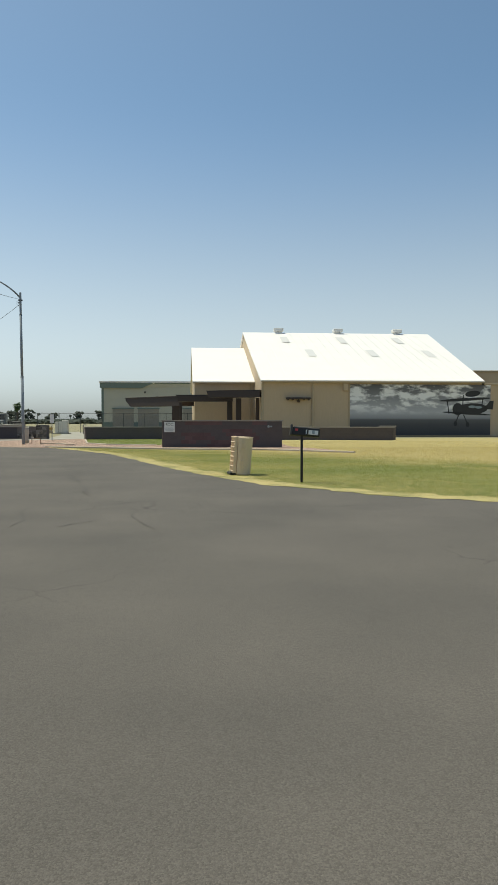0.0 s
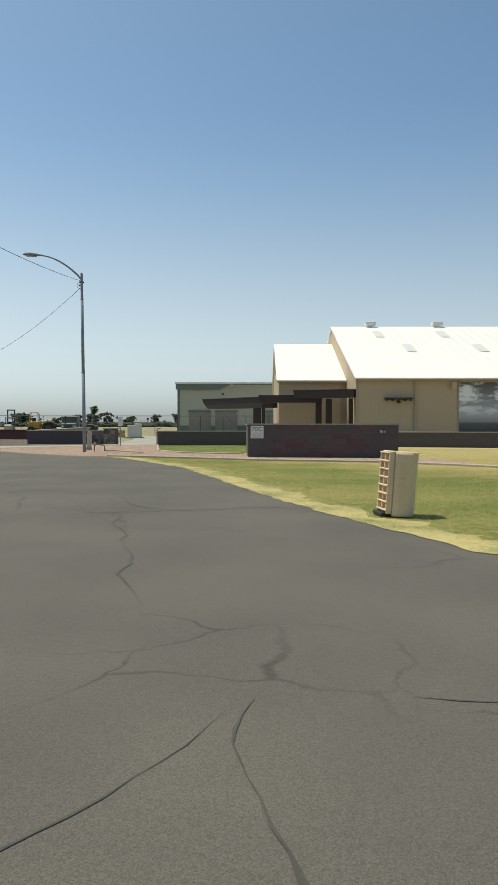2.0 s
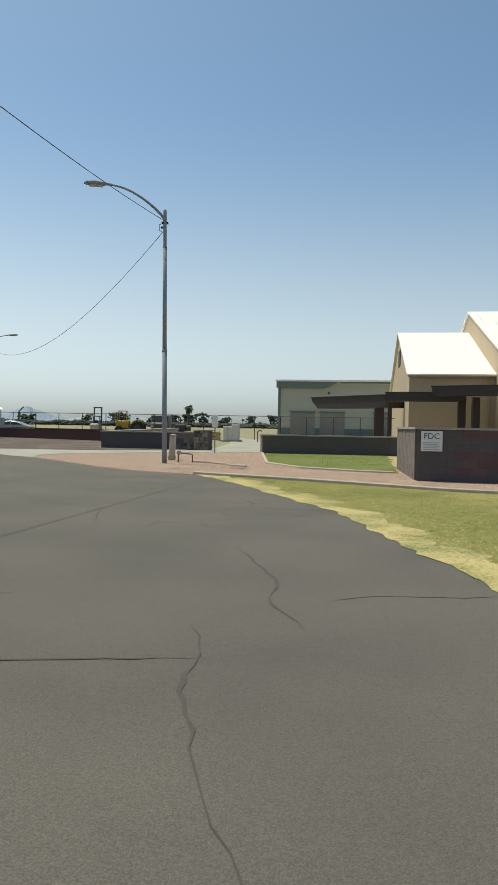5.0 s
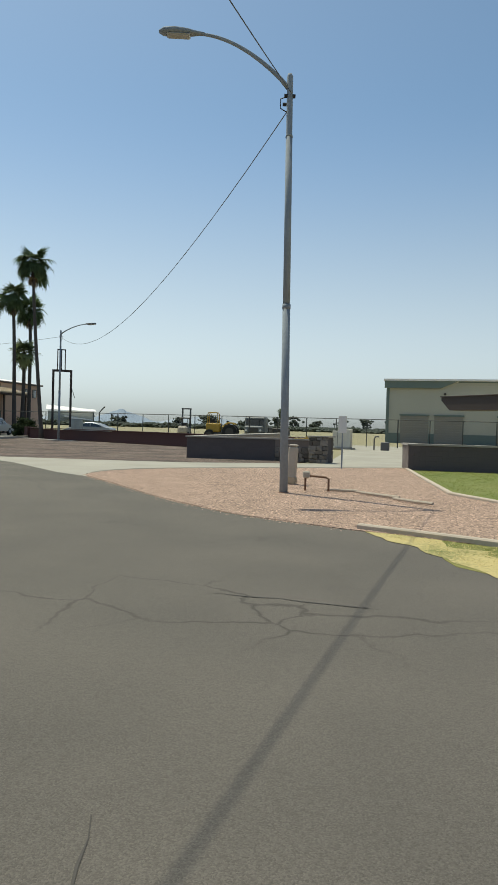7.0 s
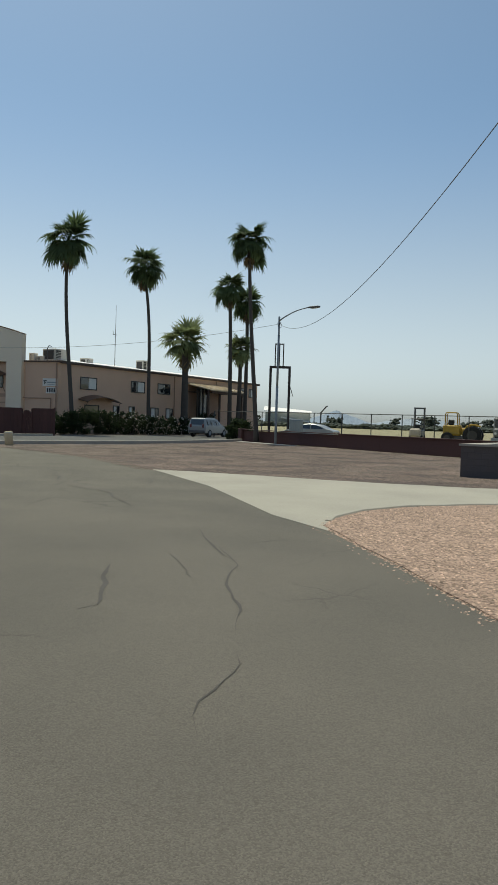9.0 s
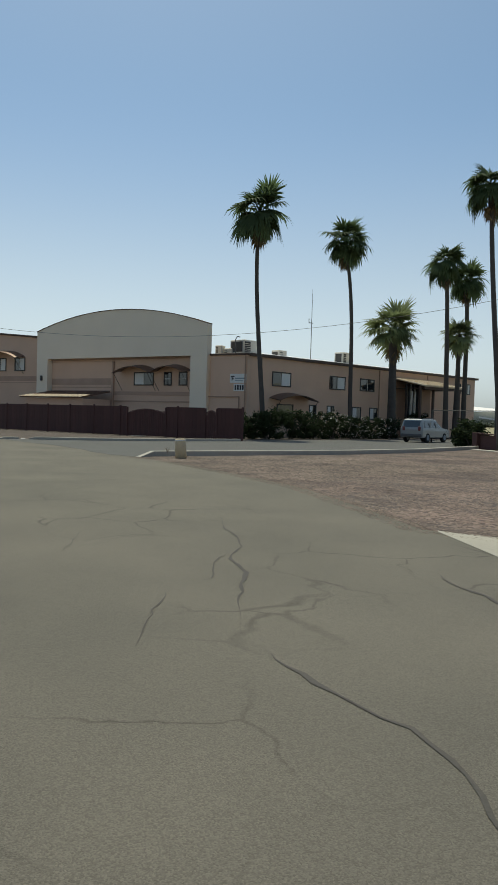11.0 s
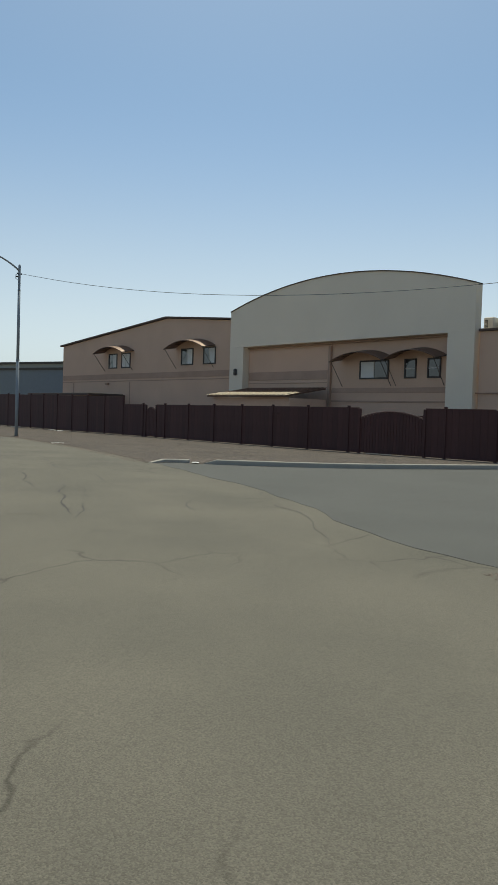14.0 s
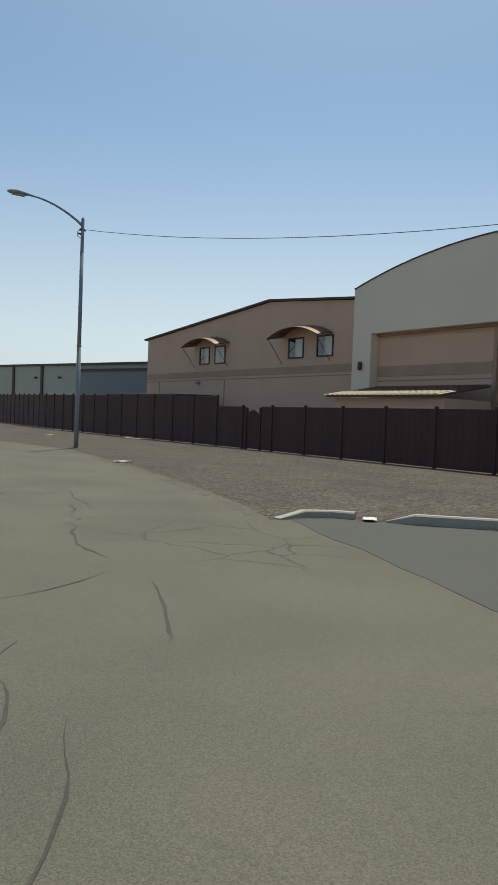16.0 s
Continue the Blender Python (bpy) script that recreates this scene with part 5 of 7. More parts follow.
txt.parent, txt.matrix_basis = sgn, pose(0.38, -0.048, 1.15, 90)
for i in range(5):
    part("text_bar", boxed(0.16, 0.6 - 0.05 * (i % 2), -0.049, -0.0455, 1.04 - i * 0.045, 1.055 - i * 0.045), "ink_grey", sgn)
inlet = thing("fire_hose_inlet", "small brass fire hose inlet in a block wall", "hose inlet", pose(2.0, 44.31, 1.12, 0, 0, -5.4))
part("pipe", tubed([(0, 0.02, 0), (0, -0.14, 0)], 0.05, 10), "galv_dark", inlet)
part("cap", tubed([(0, -0.14, 0), (0, -0.19, -0.01)], 0.065, 10), "galv", inlet)
part("cap", tubed([(0.14, -0.05, 0), (0.14, -0.16, 0)], 0.05, 10), "galv", inlet)

bin_ = thing("timber_enclosure", "low red-brown timber enclosure with pale posts", "fence", pose(-21.6, 91.0, 0, 0, 0, 3))
for x in (0.0, 1.25, 3.05):
    part("post", boxed(x - 0.08, x + 0.08, -0.08, 0.08, 0, 0.82, 0.015), "edging", bin_, "pale timber post")
for x0, x1 in ((0.085, 1.165), (1.335, 2.965)):
    for k in range(4):
        part("board", boxed(x0, x1, -0.03, 0.03, 0.03 + k * 0.185, 0.205 + k * 0.185, 0.008), "redwood", bin_)

low = thing("low_block_wall", "long low dark block wall with a pale cap", "wall")
block_run(low, (-10.2, 61.9), (-3.8, 62.5), 0.92, 0.4, "block")
block_run(low, (-10.55, 63.5), (-10.22, 61.92), 0.92, 0.35, "block_warm")
block_run(low, (2.9, 60.8), (12.6, 58.2), 0.92, 0.4, "block")
part("middle_run", slab([(-3.8, 62.5), (2.9, 60.85), (3.0, 61.2), (-3.8, 62.9)], 0, 0.92), "block", low)
part("cap", slab([(-10.6, 63.55), (-10.25, 61.85), (-3.8, 62.45), (2.9, 60.75), (12.7, 58.12), (12.8, 58.6), (2.9, 61.25), (-3.8, 62.95), (-9.9, 62.4), (-10.2, 63.6)], 0.922, 0.99), "cap", low)
tier = thing("raised_block_planter", "short raised grey block planter behind a low wall", "planter", pose(11.9, 59.6, 0, 0, 0, -14))
part("front", boxed(0, 1.2, 0, 0.3, 0, 0.99, 0.02), "block_warm", tier)
part("end", boxed(0, 0.3, 0.303, 1.6, 0, 0.99, 0.02), "cap", tier)
part("cap", boxed(-0.05, 1.25, -0.05, 0.35, 0.993, 1.06, 0.01), "cap", tier)

plant = thing("driveway_wall", "dark block wall with a pale cap and a stone pier beside a driveway", "wall")
block_run(plant, (-19.95, 64.75), (-16.1, 65.34), 0.92, 0.35, "block")
rubble_run(plant, (-16.1, 65.34), (-14.55, 65.2), 0.0, 0.62, 0.35, 7)
part("upper_course", slab([(-16.1, 65.35), (-14.55, 65.21), (-14.52, 65.5), (-16.1, 65.68)], 0.622, 0.92), "block_warm", plant)
part("cap", slab([(-20.0, 64.68), (-16.1, 65.28), (-14.5, 65.12), (-14.45, 65.5), (-16.1, 65.75), (-20.0, 65.2)], 0.922, 0.985), "cap", plant)
for k in range(7):
    part("grate_bar", boxed(-15.56 + k * 0.055, -15.535 + k * 0.055, 65.17, 65.2, 0.22, 0.6), "galv_dark", plant)
rubble_run(plant, (-14.5, 64.75), (-13.7, 64.55), 0.0, 1.08, 0.7, 8)
part("pier_cap", slab([(-14.55, 64.7), (-13.65, 64.48), (-13.45, 65.25), (-14.35, 65.5)], 1.09, 1.14), "cap", plant)
for name_, pts_, z0, z1, m_ in (("rear_run", [(-19.95, 65.2), (-19.55, 65.26), (-16.75, 69.9), (-17.05, 70.05)], 0, 0.925, "edging"),
                                ("rear_cap", [(-20.0, 65.21), (-19.5, 65.28), (-16.7, 69.9), (-17.1, 70.1)], 0.928, 0.985, "kerb")):
    bm = slab(pts_, z0, z1)
    for v in bm.verts:
        if v.co.z > 0.5:
            v.co.z += (v.co.y - 65.2) * 0.042
    part(name_, bm, m_, plant, "tan block return wall" if name_ == "rear_run" else "pale sloping cap")

red = thing("maroon_wall", "low maroon-painted block wall", "wall")
block_run(red, (-43.6, 89.2), (-33.25, 84.0), 0.82, 0.3, "redwall", 0.6, 0.205, "redwall")
block_run(red, (-33.2, 83.9), (-22.0, 78.2), 0.86, 0.3, "redwall", 0.6, 0.215, "redwall")
part("cap", slab([(-43.7, 89.1), (-22.0, 78.1), (-21.8, 78.5), (-43.5, 89.6)], 0.863, 0.91), "redwall", red)
part("end_pier", boxed(-0.25, 0.25, -0.25, 0.25, 0, 0.95, 0.02), "redwall", red, m=pose(-43.75, 89.3, 0, 0, 0, -27))


# ---- maroon yard fence with arched gates ----
FENCE = [(-54.8, 80.8), (-58.2, 79.6), (-62.0, 78.45), (-67.0, 77.0), (-76.4, 75.0), (-88.0, 72.4), (-99.6, 69.9), (-112.0, 67.6), (-137.0, 64.6)]
GATES = ((1.8, 0.9), (5.7, 3.3), (24.9, 1.2))


def fence_height(s):
    return 2.06 if s < 28.8 else 2.55 + 0.012 * (s - 28.8)


def along(points, s):
    for a, b in zip(points, points[1:]):
        a, b = Vector((*a, 0)), Vector((*b, 0))
        l = (b - a).length
        if s <= l or points[-1] == (b.x, b.y):
            return a + (b - a) * (s / l), (b - a).normalized()
        s -= l


fence = thing("yard_fence", "tall dark maroon metal board fence", "fence")
TOTAL = sum((Vector(b) - Vector(a)).length for a, b in zip(FENCE, FENCE[1:]))
board_mesh = mesh_from(boxed(0.002, 0.298, -0.02, 0.02, 0.04, 1.86, 0.005), "board", "fence")
post_mesh = mesh_from(boxed(-0.05, 0.05, -0.06, 0.06, 0, 1.93, 0.01), "post", "fence")
rail_mesh = mesh_from(boxed(0, 2.4, -0.07, -0.022, 1.5, 1.58), "rail", "fence")
i = 0
s = 0.0
while s < TOTAL - 0.3:
    p, d = along(FENCE, s)
    m = Matrix(((d.x, -d.y, 0, p.x), (d.y, d.x, 0, p.y), (0, 0, 1, 0), (0, 0, 0, 1)))
    ingate = [g for g in GATES if g[0] - 0.01 <= s < g[0] + g[1] - 0.01]
    if not ingate:
        m = m @ Matrix.Diagonal((1, 1, fence_height(s) / 1.92, 1))
        part("board", board_mesh, None, fence, m=m)
        if i % 8 == 0:
            part("post", post_mesh, None, fence, m=m)
            part("rail", rail_mesh, None, fence, m=m)
    s += 0.3
    i += 1
for g0, gl in GATES:
    gate = thing("arched_gate", "maroon slatted gate with an arched top rail", "gate", group="arched gates")
    p, d = along(FENCE, g0 + gl / 2)
    gate.matrix_basis = Matrix(((d.x, -d.y, 0, p.x), (d.y, d.x, 0, p.y), (0, 0, 1, 0), (0, 0, 0, 1)))
    n = int(gl / 0.15)
    pts = []
    for k in range(n):
        x = -gl / 2 + (k + 0.5) * gl / n
        h = 1.5 + 0.3 * (1 - (2 * x / gl) ** 2)
        part("slat", boxed(x - 0.068, x + 0.068, -0.015, 0.015, 0.06, h, 0.004), "fence", gate)
        pts.append((x, 0, h + 0.03))
    part("arched_rail", tubed(pts, 0.035, 6), "fence_cap", gate, "pale worn arched rail")
    for x in (-gl / 2 + 0.02, gl / 2 - 0.02):
        part("gate_post", boxed(x - 0.06, x + 0.06, -0.06, 0.06, 0, 1.95, 0.01), "fence", gate)


# ---- cream shed behind the chain-link fence ----
shed = thing("cream_shed", "large cream metal shed with green-grey roof trim", "building", pose(-17.4, 129.2, 0))
part("front_wall", boxed(0, 36, 0, 0.25, 0, 7.3), "shed_wall", shed)
part("side_wall", boxed(0, 0.25, 0.253, 22, 0, 7.3), "shed_wall", shed)
part("wainscot", boxed(0.2, 35.8, -0.05, -0.004, 0, 1.25), "green_trim", shed, "green-grey lower wall band")
part("corner_trim", boxed(-0.08, 0.3, -0.1, -0.052, 0, 7.3), "green_trim", shed)
part("fascia", prism(bmesh.new(), [(-0.3, 6.95), (6.6, 6.95), (8.7, 7.85), (-0.3, 7.85)], -0.5, -0.2), "green_trim", shed, "green-grey eave box")
part("eave_line", boxed(8.72, 36.3, -0.3, -0.02, 7.7, 7.85, 0.02), "green_trim", shed)
part("upper_wall", boxed(0.1, 36.0, -0.18, -0.02, 7.303, 7.69), "shed_wall", shed)
bm = bmesh.new()
prism(bm, [(-0.4, 7.86), (36.4, 7.86), (36.4, 8.1), (-0.4, 8.1)], -0.75, 4)
part("roof", bm, "white_roof", shed, "pale metal roof")
for x in (1.75, 5.95, 13.5):
    rd = part("rollup_door", boxed(x, x + 3.5, -0.12, -0.055, 0, 3.45), "rollup", shed, "tan roll-up door")
    for i in range(11):
        part("door_slat", boxed(x + 0.06, x + 3.44, -0.14, -0.122, 0.1 + i * 0.3, 0.32 + i * 0.3, 0.006), "rollup", rd)
    part("door_head", boxed(x - 0.1, x + 3.6, -0.22, -0.055, 3.453, 3.65), "green_trim", rd)
for x, z in ((7.0, 6.1), (9.0, 5.3)):
    part("wall_lamp", boxed(x, x + 0.3, -0.25, -0.004, z, z + 0.3, 0.04), "frame", shed)

# ---- chain-link fence ----
link = thing("chain_link_fence", "tall dark chain-link fence with steel posts", "fence", pose(-53.0, 98.6, 0, 0, 0, -1.6))
LL = 66.0
for i in range(26):
    part("post", tubed([(i * 2.64, 0, 0), (i * 2.64, 0, 2.42)], 0.04 if i % 5 else 0.055, 6), "mesh", link)
part("top_rail", tubed([(0, 0, 2.4), (LL, 0, 2.4)], 0.032, 5), "mesh", link)
bm = bmesh.new()
step = 0.17
k = 0
x = -2.1
while x < LL:
    for sgn_ in (1, -1):
        a, b = (x, x + 2.1) if sgn_ > 0 else (x + 2.1, x)
        a2, b2 = max(0, min(LL, a)), max(0, min(LL, b))
        if abs(b2 - a2) > 0.05:
            za, zb = 2.4 * (a2 - a) / (b - a), 2.4 * (b2 - a) / (b - a)
            v = [bm.verts.new(q) for q in ((a2 - 0.0015, 0.002 * sgn_, za), (a2 + 0.0015, 0.002 * sgn_, za), (b2 + 0.0015, 0.002 * sgn_, zb), (b2 - 0.0015, 0.002 * sgn_, zb))]
            bm.faces.new(v)
    x += step
tagged(part("wire_mesh", bm, "mesh", link), kind="stuff")
arm = part("outrigger", tubed([(0.2, 0, 0), (0.2, 0, 2.45), (0.8, -0.2, 2.95), (0.9, -0.2, 3.0)], 0.06, 6), "mesh", link, "slanted barbed-wire arm", m=pose(11.0, 0, 0))


# ---- parked machines ----
def wheel(parent, x, y, r, w, name="wheel", rim="galv"):
    bm = bmesh.new()
    tube(bm, [(x, y - w / 2, r), (x, y - w / 2 + 0.04, r), (x, y + w / 2 - 0.04, r), (x, y + w / 2, r)], [r * 0.86, r, r, r * 0.86], 18)
    wh = part(name, bm, "tyre", parent, smooth=False)
    part("rim", tubed([(x, y - w / 2 - 0.012, r), (x, y + w / 2 + 0.012, r)], r * 0.55, 14), rim, wh)


fork = thing("forklift", "old grey and tan forklift parked behind a fence", "forklift", pose(-37.9, 111.2, 0, 0, 0, 100))
part("body", boxed(-1.3, 0.3, -0.55, 0.55, 0.45, 1.25, 0.1), "truck_grey", fork)
part("counterweight", boxed(-1.75, -1.25, -0.55, 0.55, 0.5, 1.4, 0.2), "pedestal", fork)
for y in (-0.45, 0.45):
    part("mast_rail", boxed(0.55, 0.7, y - 0.08, y + 0.08, 0.15, 3.25), "galv_dark", fork)
    part("guard_post", boxed(-0.9, -0.82, y - 0.04, y + 0.04, 1.2, 2.25), "galv_dark", fork)
    part("guard_post", boxed(0.1, 0.18, y - 0.04, y + 0.04, 1.2, 2.25), "galv_dark", fork)
    part("tine", boxed(0.72, 1.8, y - 0.2, y - 0.06, 0.12, 0.18), "galv_dark", fork)
part("mast_top", boxed(0.52, 0.73, -0.55, 0.55, 3.253, 3.4), "galv_dark", fork)
part("mast_cross", boxed(0.56, 0.7, -0.36, 0.36, 2.2, 2.32), "galv_dark", fork)
part("overhead_guard", boxed(-1.0, 0.3, -0.55, 0.55, 2.253, 2.33, 0.02), "galv_dark", fork)
part("seat", boxed(-0.75, -0.3, -0.25, 0.25, 1.253, 1.75, 0.06), "black", fork)
for x in (-1.15, 0.35):
    for y in (-0.5, 0.5):
        wheel(fork, x, y, 0.38, 0.25)

trac = thing("yellow_tractor", "yellow industrial tractor with a roll cage", "tractor", pose(-34.5, 112.6, 0, 0, 0, 8))
part("chassis", boxed(-1.35, 2.1, -0.4, 0.4, 0.45, 0.8, 0.05), "galv_dark", trac)
part("body", boxed(-1.3, 0.35, -0.6, 0.6, 0.803, 1.8, 0.12), "yellow", trac)
part("bonnet", boxed(0.353, 1.75, -0.42, 0.42, 0.85, 1.55, 0.12), "yellow", trac)
part("grille", boxed(1.753, 1.84, -0.36, 0.36, 0.85, 1.5, 0.02), "hvac_dark", trac)
for y in (-0.5, 0.5):
    part("cage_hoop", tubed([(-1.1, y, 1.75), (-1.1, y, 2.8), (-0.98, y, 2.98), (-0.1, y, 2.98), (0.02, y, 2.8), (0.06, y, 1.75)], 0.055, 6), "yellow", trac)
for x in (-1.0, -0.55, -0.1):
    part("cage_bar", tubed([(x, -0.5, 2.98), (x, 0.5, 2.98)], 0.045, 6), "yellow", trac)
part("seat", boxed(-0.85, -0.35, -0.28, 0.28, 1.803, 2.3, 0.06), "black", trac)
part("exhaust", tubed([(1.2, 0.25, 1.5), (1.2, 0.25, 2.1)], 0.05, 6), "galv_dark", trac)
for y in (-0.72, 0.72):
    wheel(trac, -0.85, y, 0.55, 0.35, rim="hvac_dark")
    wheel(trac, 1.45, y, 0.86, 0.45, rim="hvac_dark")
    part("mudguard", tubed([(0.75, y, 1.35), (0.95, y, 1.72), (1.3, y, 1.86), (1.65, y, 1.86), (2.0, y, 1.72)], 0.09, 6), "yellow", trac)
for y in (-0.35, 0.35):
    part("work_lamp", boxed(-1.38, -1.303, y - 0.14, y + 0.14, 1.5, 1.68, 0.02), "white", trac)

lorry = thing("grey_truck", "grey flat-nosed truck parked in a field", "truck", pose(-28.9, 108.5, 0, 0, 0, 5))
part("chassis", boxed(-1.05, 1.05, -1.2, 3.6, 0.5, 0.85, 0.04), "galv_dark", lorry)
cab = part("cab", boxed(-1.1, 1.1, -0.8, 1.0, 0.853, 2.55, 0.14), "truck_grey", lorry)
part("bonnet", boxed(-0.95, 0.95, -1.7, -0.803, 0.853, 1.6, 0.12), "truck_grey", lorry)
part("windscreen", boxed(-0.92, 0.92, -0.83, -0.804, 1.68, 2.35, 0.01), "glass", cab)
part("grille", boxed(-0.5, 0.5, -1.74, -1.704, 0.95, 1.4, 0.01), "hvac_dark", lorry)
part("bumper", boxed(-1.1, 1.1, -1.86, -1.745, 0.5, 0.78, 0.03), "galv", lorry)
for x in (-0.75, 0.75):
    part("head_light", tubed([(x, -1.75, 1.15), (x, -1.69, 1.15)], 0.11, 10), "white", lorry)
part("flat_bed", boxed(-1.15, 1.15, 1.05, 3.7, 0.86, 1.5, 0.04), "hvac_dark", lorry)
for x in (-0.9, 0.9):
    for y in (-1.1, 2.6):
        bm = bmesh.new()
        tube(bm, [(x - 0.14, y, 0.45), (x - 0.1, y, 0.45), (x + 0.1, y, 0.45), (x + 0.14, y, 0.45)], [0.38, 0.45, 0.45, 0.38], 16)
        part("wheel", bm, "tyre", lorry)
tank = thing("dark_machine", "dark engine-driven machine on small wheels", "machine", pose(-26.3, 108.9, 0, 0, 0, 5))
part("frame", boxed(-1.0, 1.0, -0.6, 0.6, 0.35, 0.6, 0.03), "galv_dark", tank)
part("hood", boxed(-0.9, 0.4, -0.5, 0.5, 0.603, 1.45, 0.12), "hvac_dark", tank)
part("tank", tubed([(0.45, -0.4, 1.0), (0.95, -0.4, 1.0)], 0.35, 14), "hvac_dark", tank)
part("stack", tubed([(-0.4, 0.2, 1.4), (-0.4, 0.2, 2.3)], 0.07, 8), "galv_dark", tank)
for x in (-0.7, 0.7):
    for y in (-0.6, 0.6):
        wheel(tank, x, y, 0.3, 0.18)


def car(name, label, m, profile, glass_profile, width, wheels, r=0.35, pillars=(), paint="silver", tail=(0.85, 1.15)):
    """A parked car from its side outline: x ahead, z up."""
    t = thing(name, label, "car", m)
    bm = bmesh.new()
    n = len(profile)
    rows = []
    for y, inset in ((-width / 2, 0.07), (-width / 2 + 0.09, 0.0), (width / 2 - 0.09, 0.0), (width / 2, 0.07)):
        cx, cz = sum(p[0] for p in profile) / n, 0.75
        rows.append([bm.verts.new((cx + (x - cx) * (1 - inset * 0.3), y * (1 if z < 1.0 else 1 - 0.28 * (z - 1.0)), cz + (z - cz) * (1 - inset))) for x, z in profile])
    for a, b in zip(rows, rows[1:]):
        for i in range(n):
            bm.faces.new((a[i], a[(i + 1) % n], b[(i + 1) % n], b[i]))
    bm.faces.new(rows[0][::-1])
    bm.faces.new(rows[-1])
    body = part("body", bm, paint, t)
    for sy in (-1, 1):
        bm = bmesh.new()
        v = [bm.verts.new((x, sy * (width / 2 * (1 - 0.28 * (z - 1.0)) + 0.008), z)) for x, z in glass_profile]
        f = bm.faces.new(v)
        g = bmesh.ops.extrude_face_region(bm, geom=[f])
        bmesh.ops.translate(bm, verts=[q for q in g["geom"] if isinstance(q, bmesh.types.BMVert)], vec=(0, -sy * 0.006, 0))
        part("side_glass", bm, "glass", body)
        for x in pillars:
            part("pillar", boxed(x - 0.04, x + 0.04, sy * width / 2 * 0.9 - 0.02, sy * width / 2 * 0.9 + 0.02, 1.0, 1.45), "silver", body, m=pose(0, sy * 0.075, 0))
    for x in wheels:
        for sy in (-1, 1):
            wheel(t, x, sy * (width / 2 - 0.1), r, 0.24)
    x0, x1 = min(p[0] for p in profile), max(p[0] for p in profile)
    for sy in (-0.62, 0.62):
        part("tail_light", boxed(x0 - 0.02, x0 + 0.1, sy - 0.1, sy + 0.1, tail[0], tail[1], 0.02), "tail_red", t)
        part("head_light", boxed(x1 - 0.14, x1 + 0.01, sy - 0.16, sy + 0.16, 0.62, 0.8, 0.02), "white", t)
    part("bumper", boxed(x0 - 0.06, x0 + 0.1, -0.8, 0.8, 0.4, 0.62, 0.04), "galv_dark", t)
    return t


suv = car("silver_suv", "silver sport utility car parked by a hedge", pose(-52.5, 97.0, 0, 0, 0, 97),
          [(-2.1, 0.36), (-2.15, 0.95), (-2.0, 1.62), (-1.8, 1.7), (-0.1, 1.7), (0.2, 1.64), (0.95, 1.12), (1.3, 1.05), (2.0, 0.97), (2.2, 0.8), (2.2, 0.36)],
          [(-1.85, 1.08), (-1.75, 1.55), (-0.02, 1.56), (0.62, 1.1)], 1.8, (-1.35, 1.35), 0.36, (-1.0, -0.05))
part("rear_glass", boxed(-0.01, 0.01, -0.64, 0.64, -0.24, 0.24, 0.004), "glass", suv, m=pose(-2.079, 0, 1.33, 0, 12.6))
for y in (-0.6, 0.6):
    part("roof_rail", boxed(-1.6, 0.2, y - 0.03, y + 0.03, 1.72, 1.77, 0.01), "galv_dark", suv)
car("silver_sedan", "silver-grey saloon car parked behind a low maroon wall", pose(-42.2, 97.2, 0.0, 0, 0, 188),
    [(-2.3, 0.4), (-2.35, 0.85), (-2.2, 0.98), (-1.75, 1.08), (-1.2, 1.33), (-0.7, 1.46), (-0.2, 1.5), (0.25, 1.45), (0.7, 1.29), (1.15, 1.06), (1.7, 0.95), (2.15, 0.82), (2.35, 0.62), (2.3, 0.38)],
    [(-1.5, 1.08), (-1.1, 1.28), (-0.65, 1.39), (-0.2, 1.42), (0.2, 1.38), (0.6, 1.24), (0.85, 1.08)], 1.78, (-1.4, 1.45), 0.33, (-0.35,), "silver", (0.68, 0.84))

# ---- tall empty sign frame ----
sf = thing("empty_sign_frame", "tall empty dark steel sign frame with a smaller frame on top", "sign frame", pose(-52.8, 110.0, 0, 0, 0, 30))
for x in (-1.0, 1.0):
    part("leg", boxed(x - 0.13, x + 0.13, -0.13, 0.13, 0, 7.25), "brown", sf)
part("crossbar", boxed(-1.13, 1.13, -0.13, 0.13, 7.253, 7.5), "brown", sf)
for x in (-0.55, -0.12, 0.3):
    part("upright", boxed(x - 0.06, x + 0.06, -0.06, 0.06, 7.5, 9.75), "brown", sf)
part("top_bar", boxed(-0.61, 0.36, -0.06, 0.06, 9.753, 9.87), "brown", sf)
part("hanging_plate", boxed(-0.03, 0.03, -0.25, 0.25, -0.5, 0.5, 0.01), "brown", sf, "loose hanging sign plate", m=pose(1.28, 0, 4.8, 0, -18))

# ---- utility things on the gravel bed ----
ped = thing("utility_pedestal", "rounded tan utility pedestal beside a lamp post", "pedestal", pose(-12.5, 52.6, 0, 0, 3, 0))
part("shell", boxed(-0.11, 0.11, -0.11, 0.11, 0, 0.96, 0.03), "pedestal", ped)
part("lid", boxed(-0.115, 0.115, -0.115, 0.115, 0.963, 1.02, 0.04), "pedestal", ped)
part("collar", boxed(-0.13, 0.13, -0.13, 0.13, 0.03, 0.2, 0.01), "tan_dark", ped)
back = thing("backflow_pipe", "rusty bent backflow pipe standing in gravel", "pipe", pose(-11.75, 50.75, 0.03, 0, 0, 10))
part("pipe", tubed([(0, 0, 0), (0, 0, 0.3), (0.04, 0, 0.34), (0.46, 0, 0.31), (0.52, 0, 0.27), (0.52, 0, 0)], 0.024, 8), "rust", back, smooth=True)
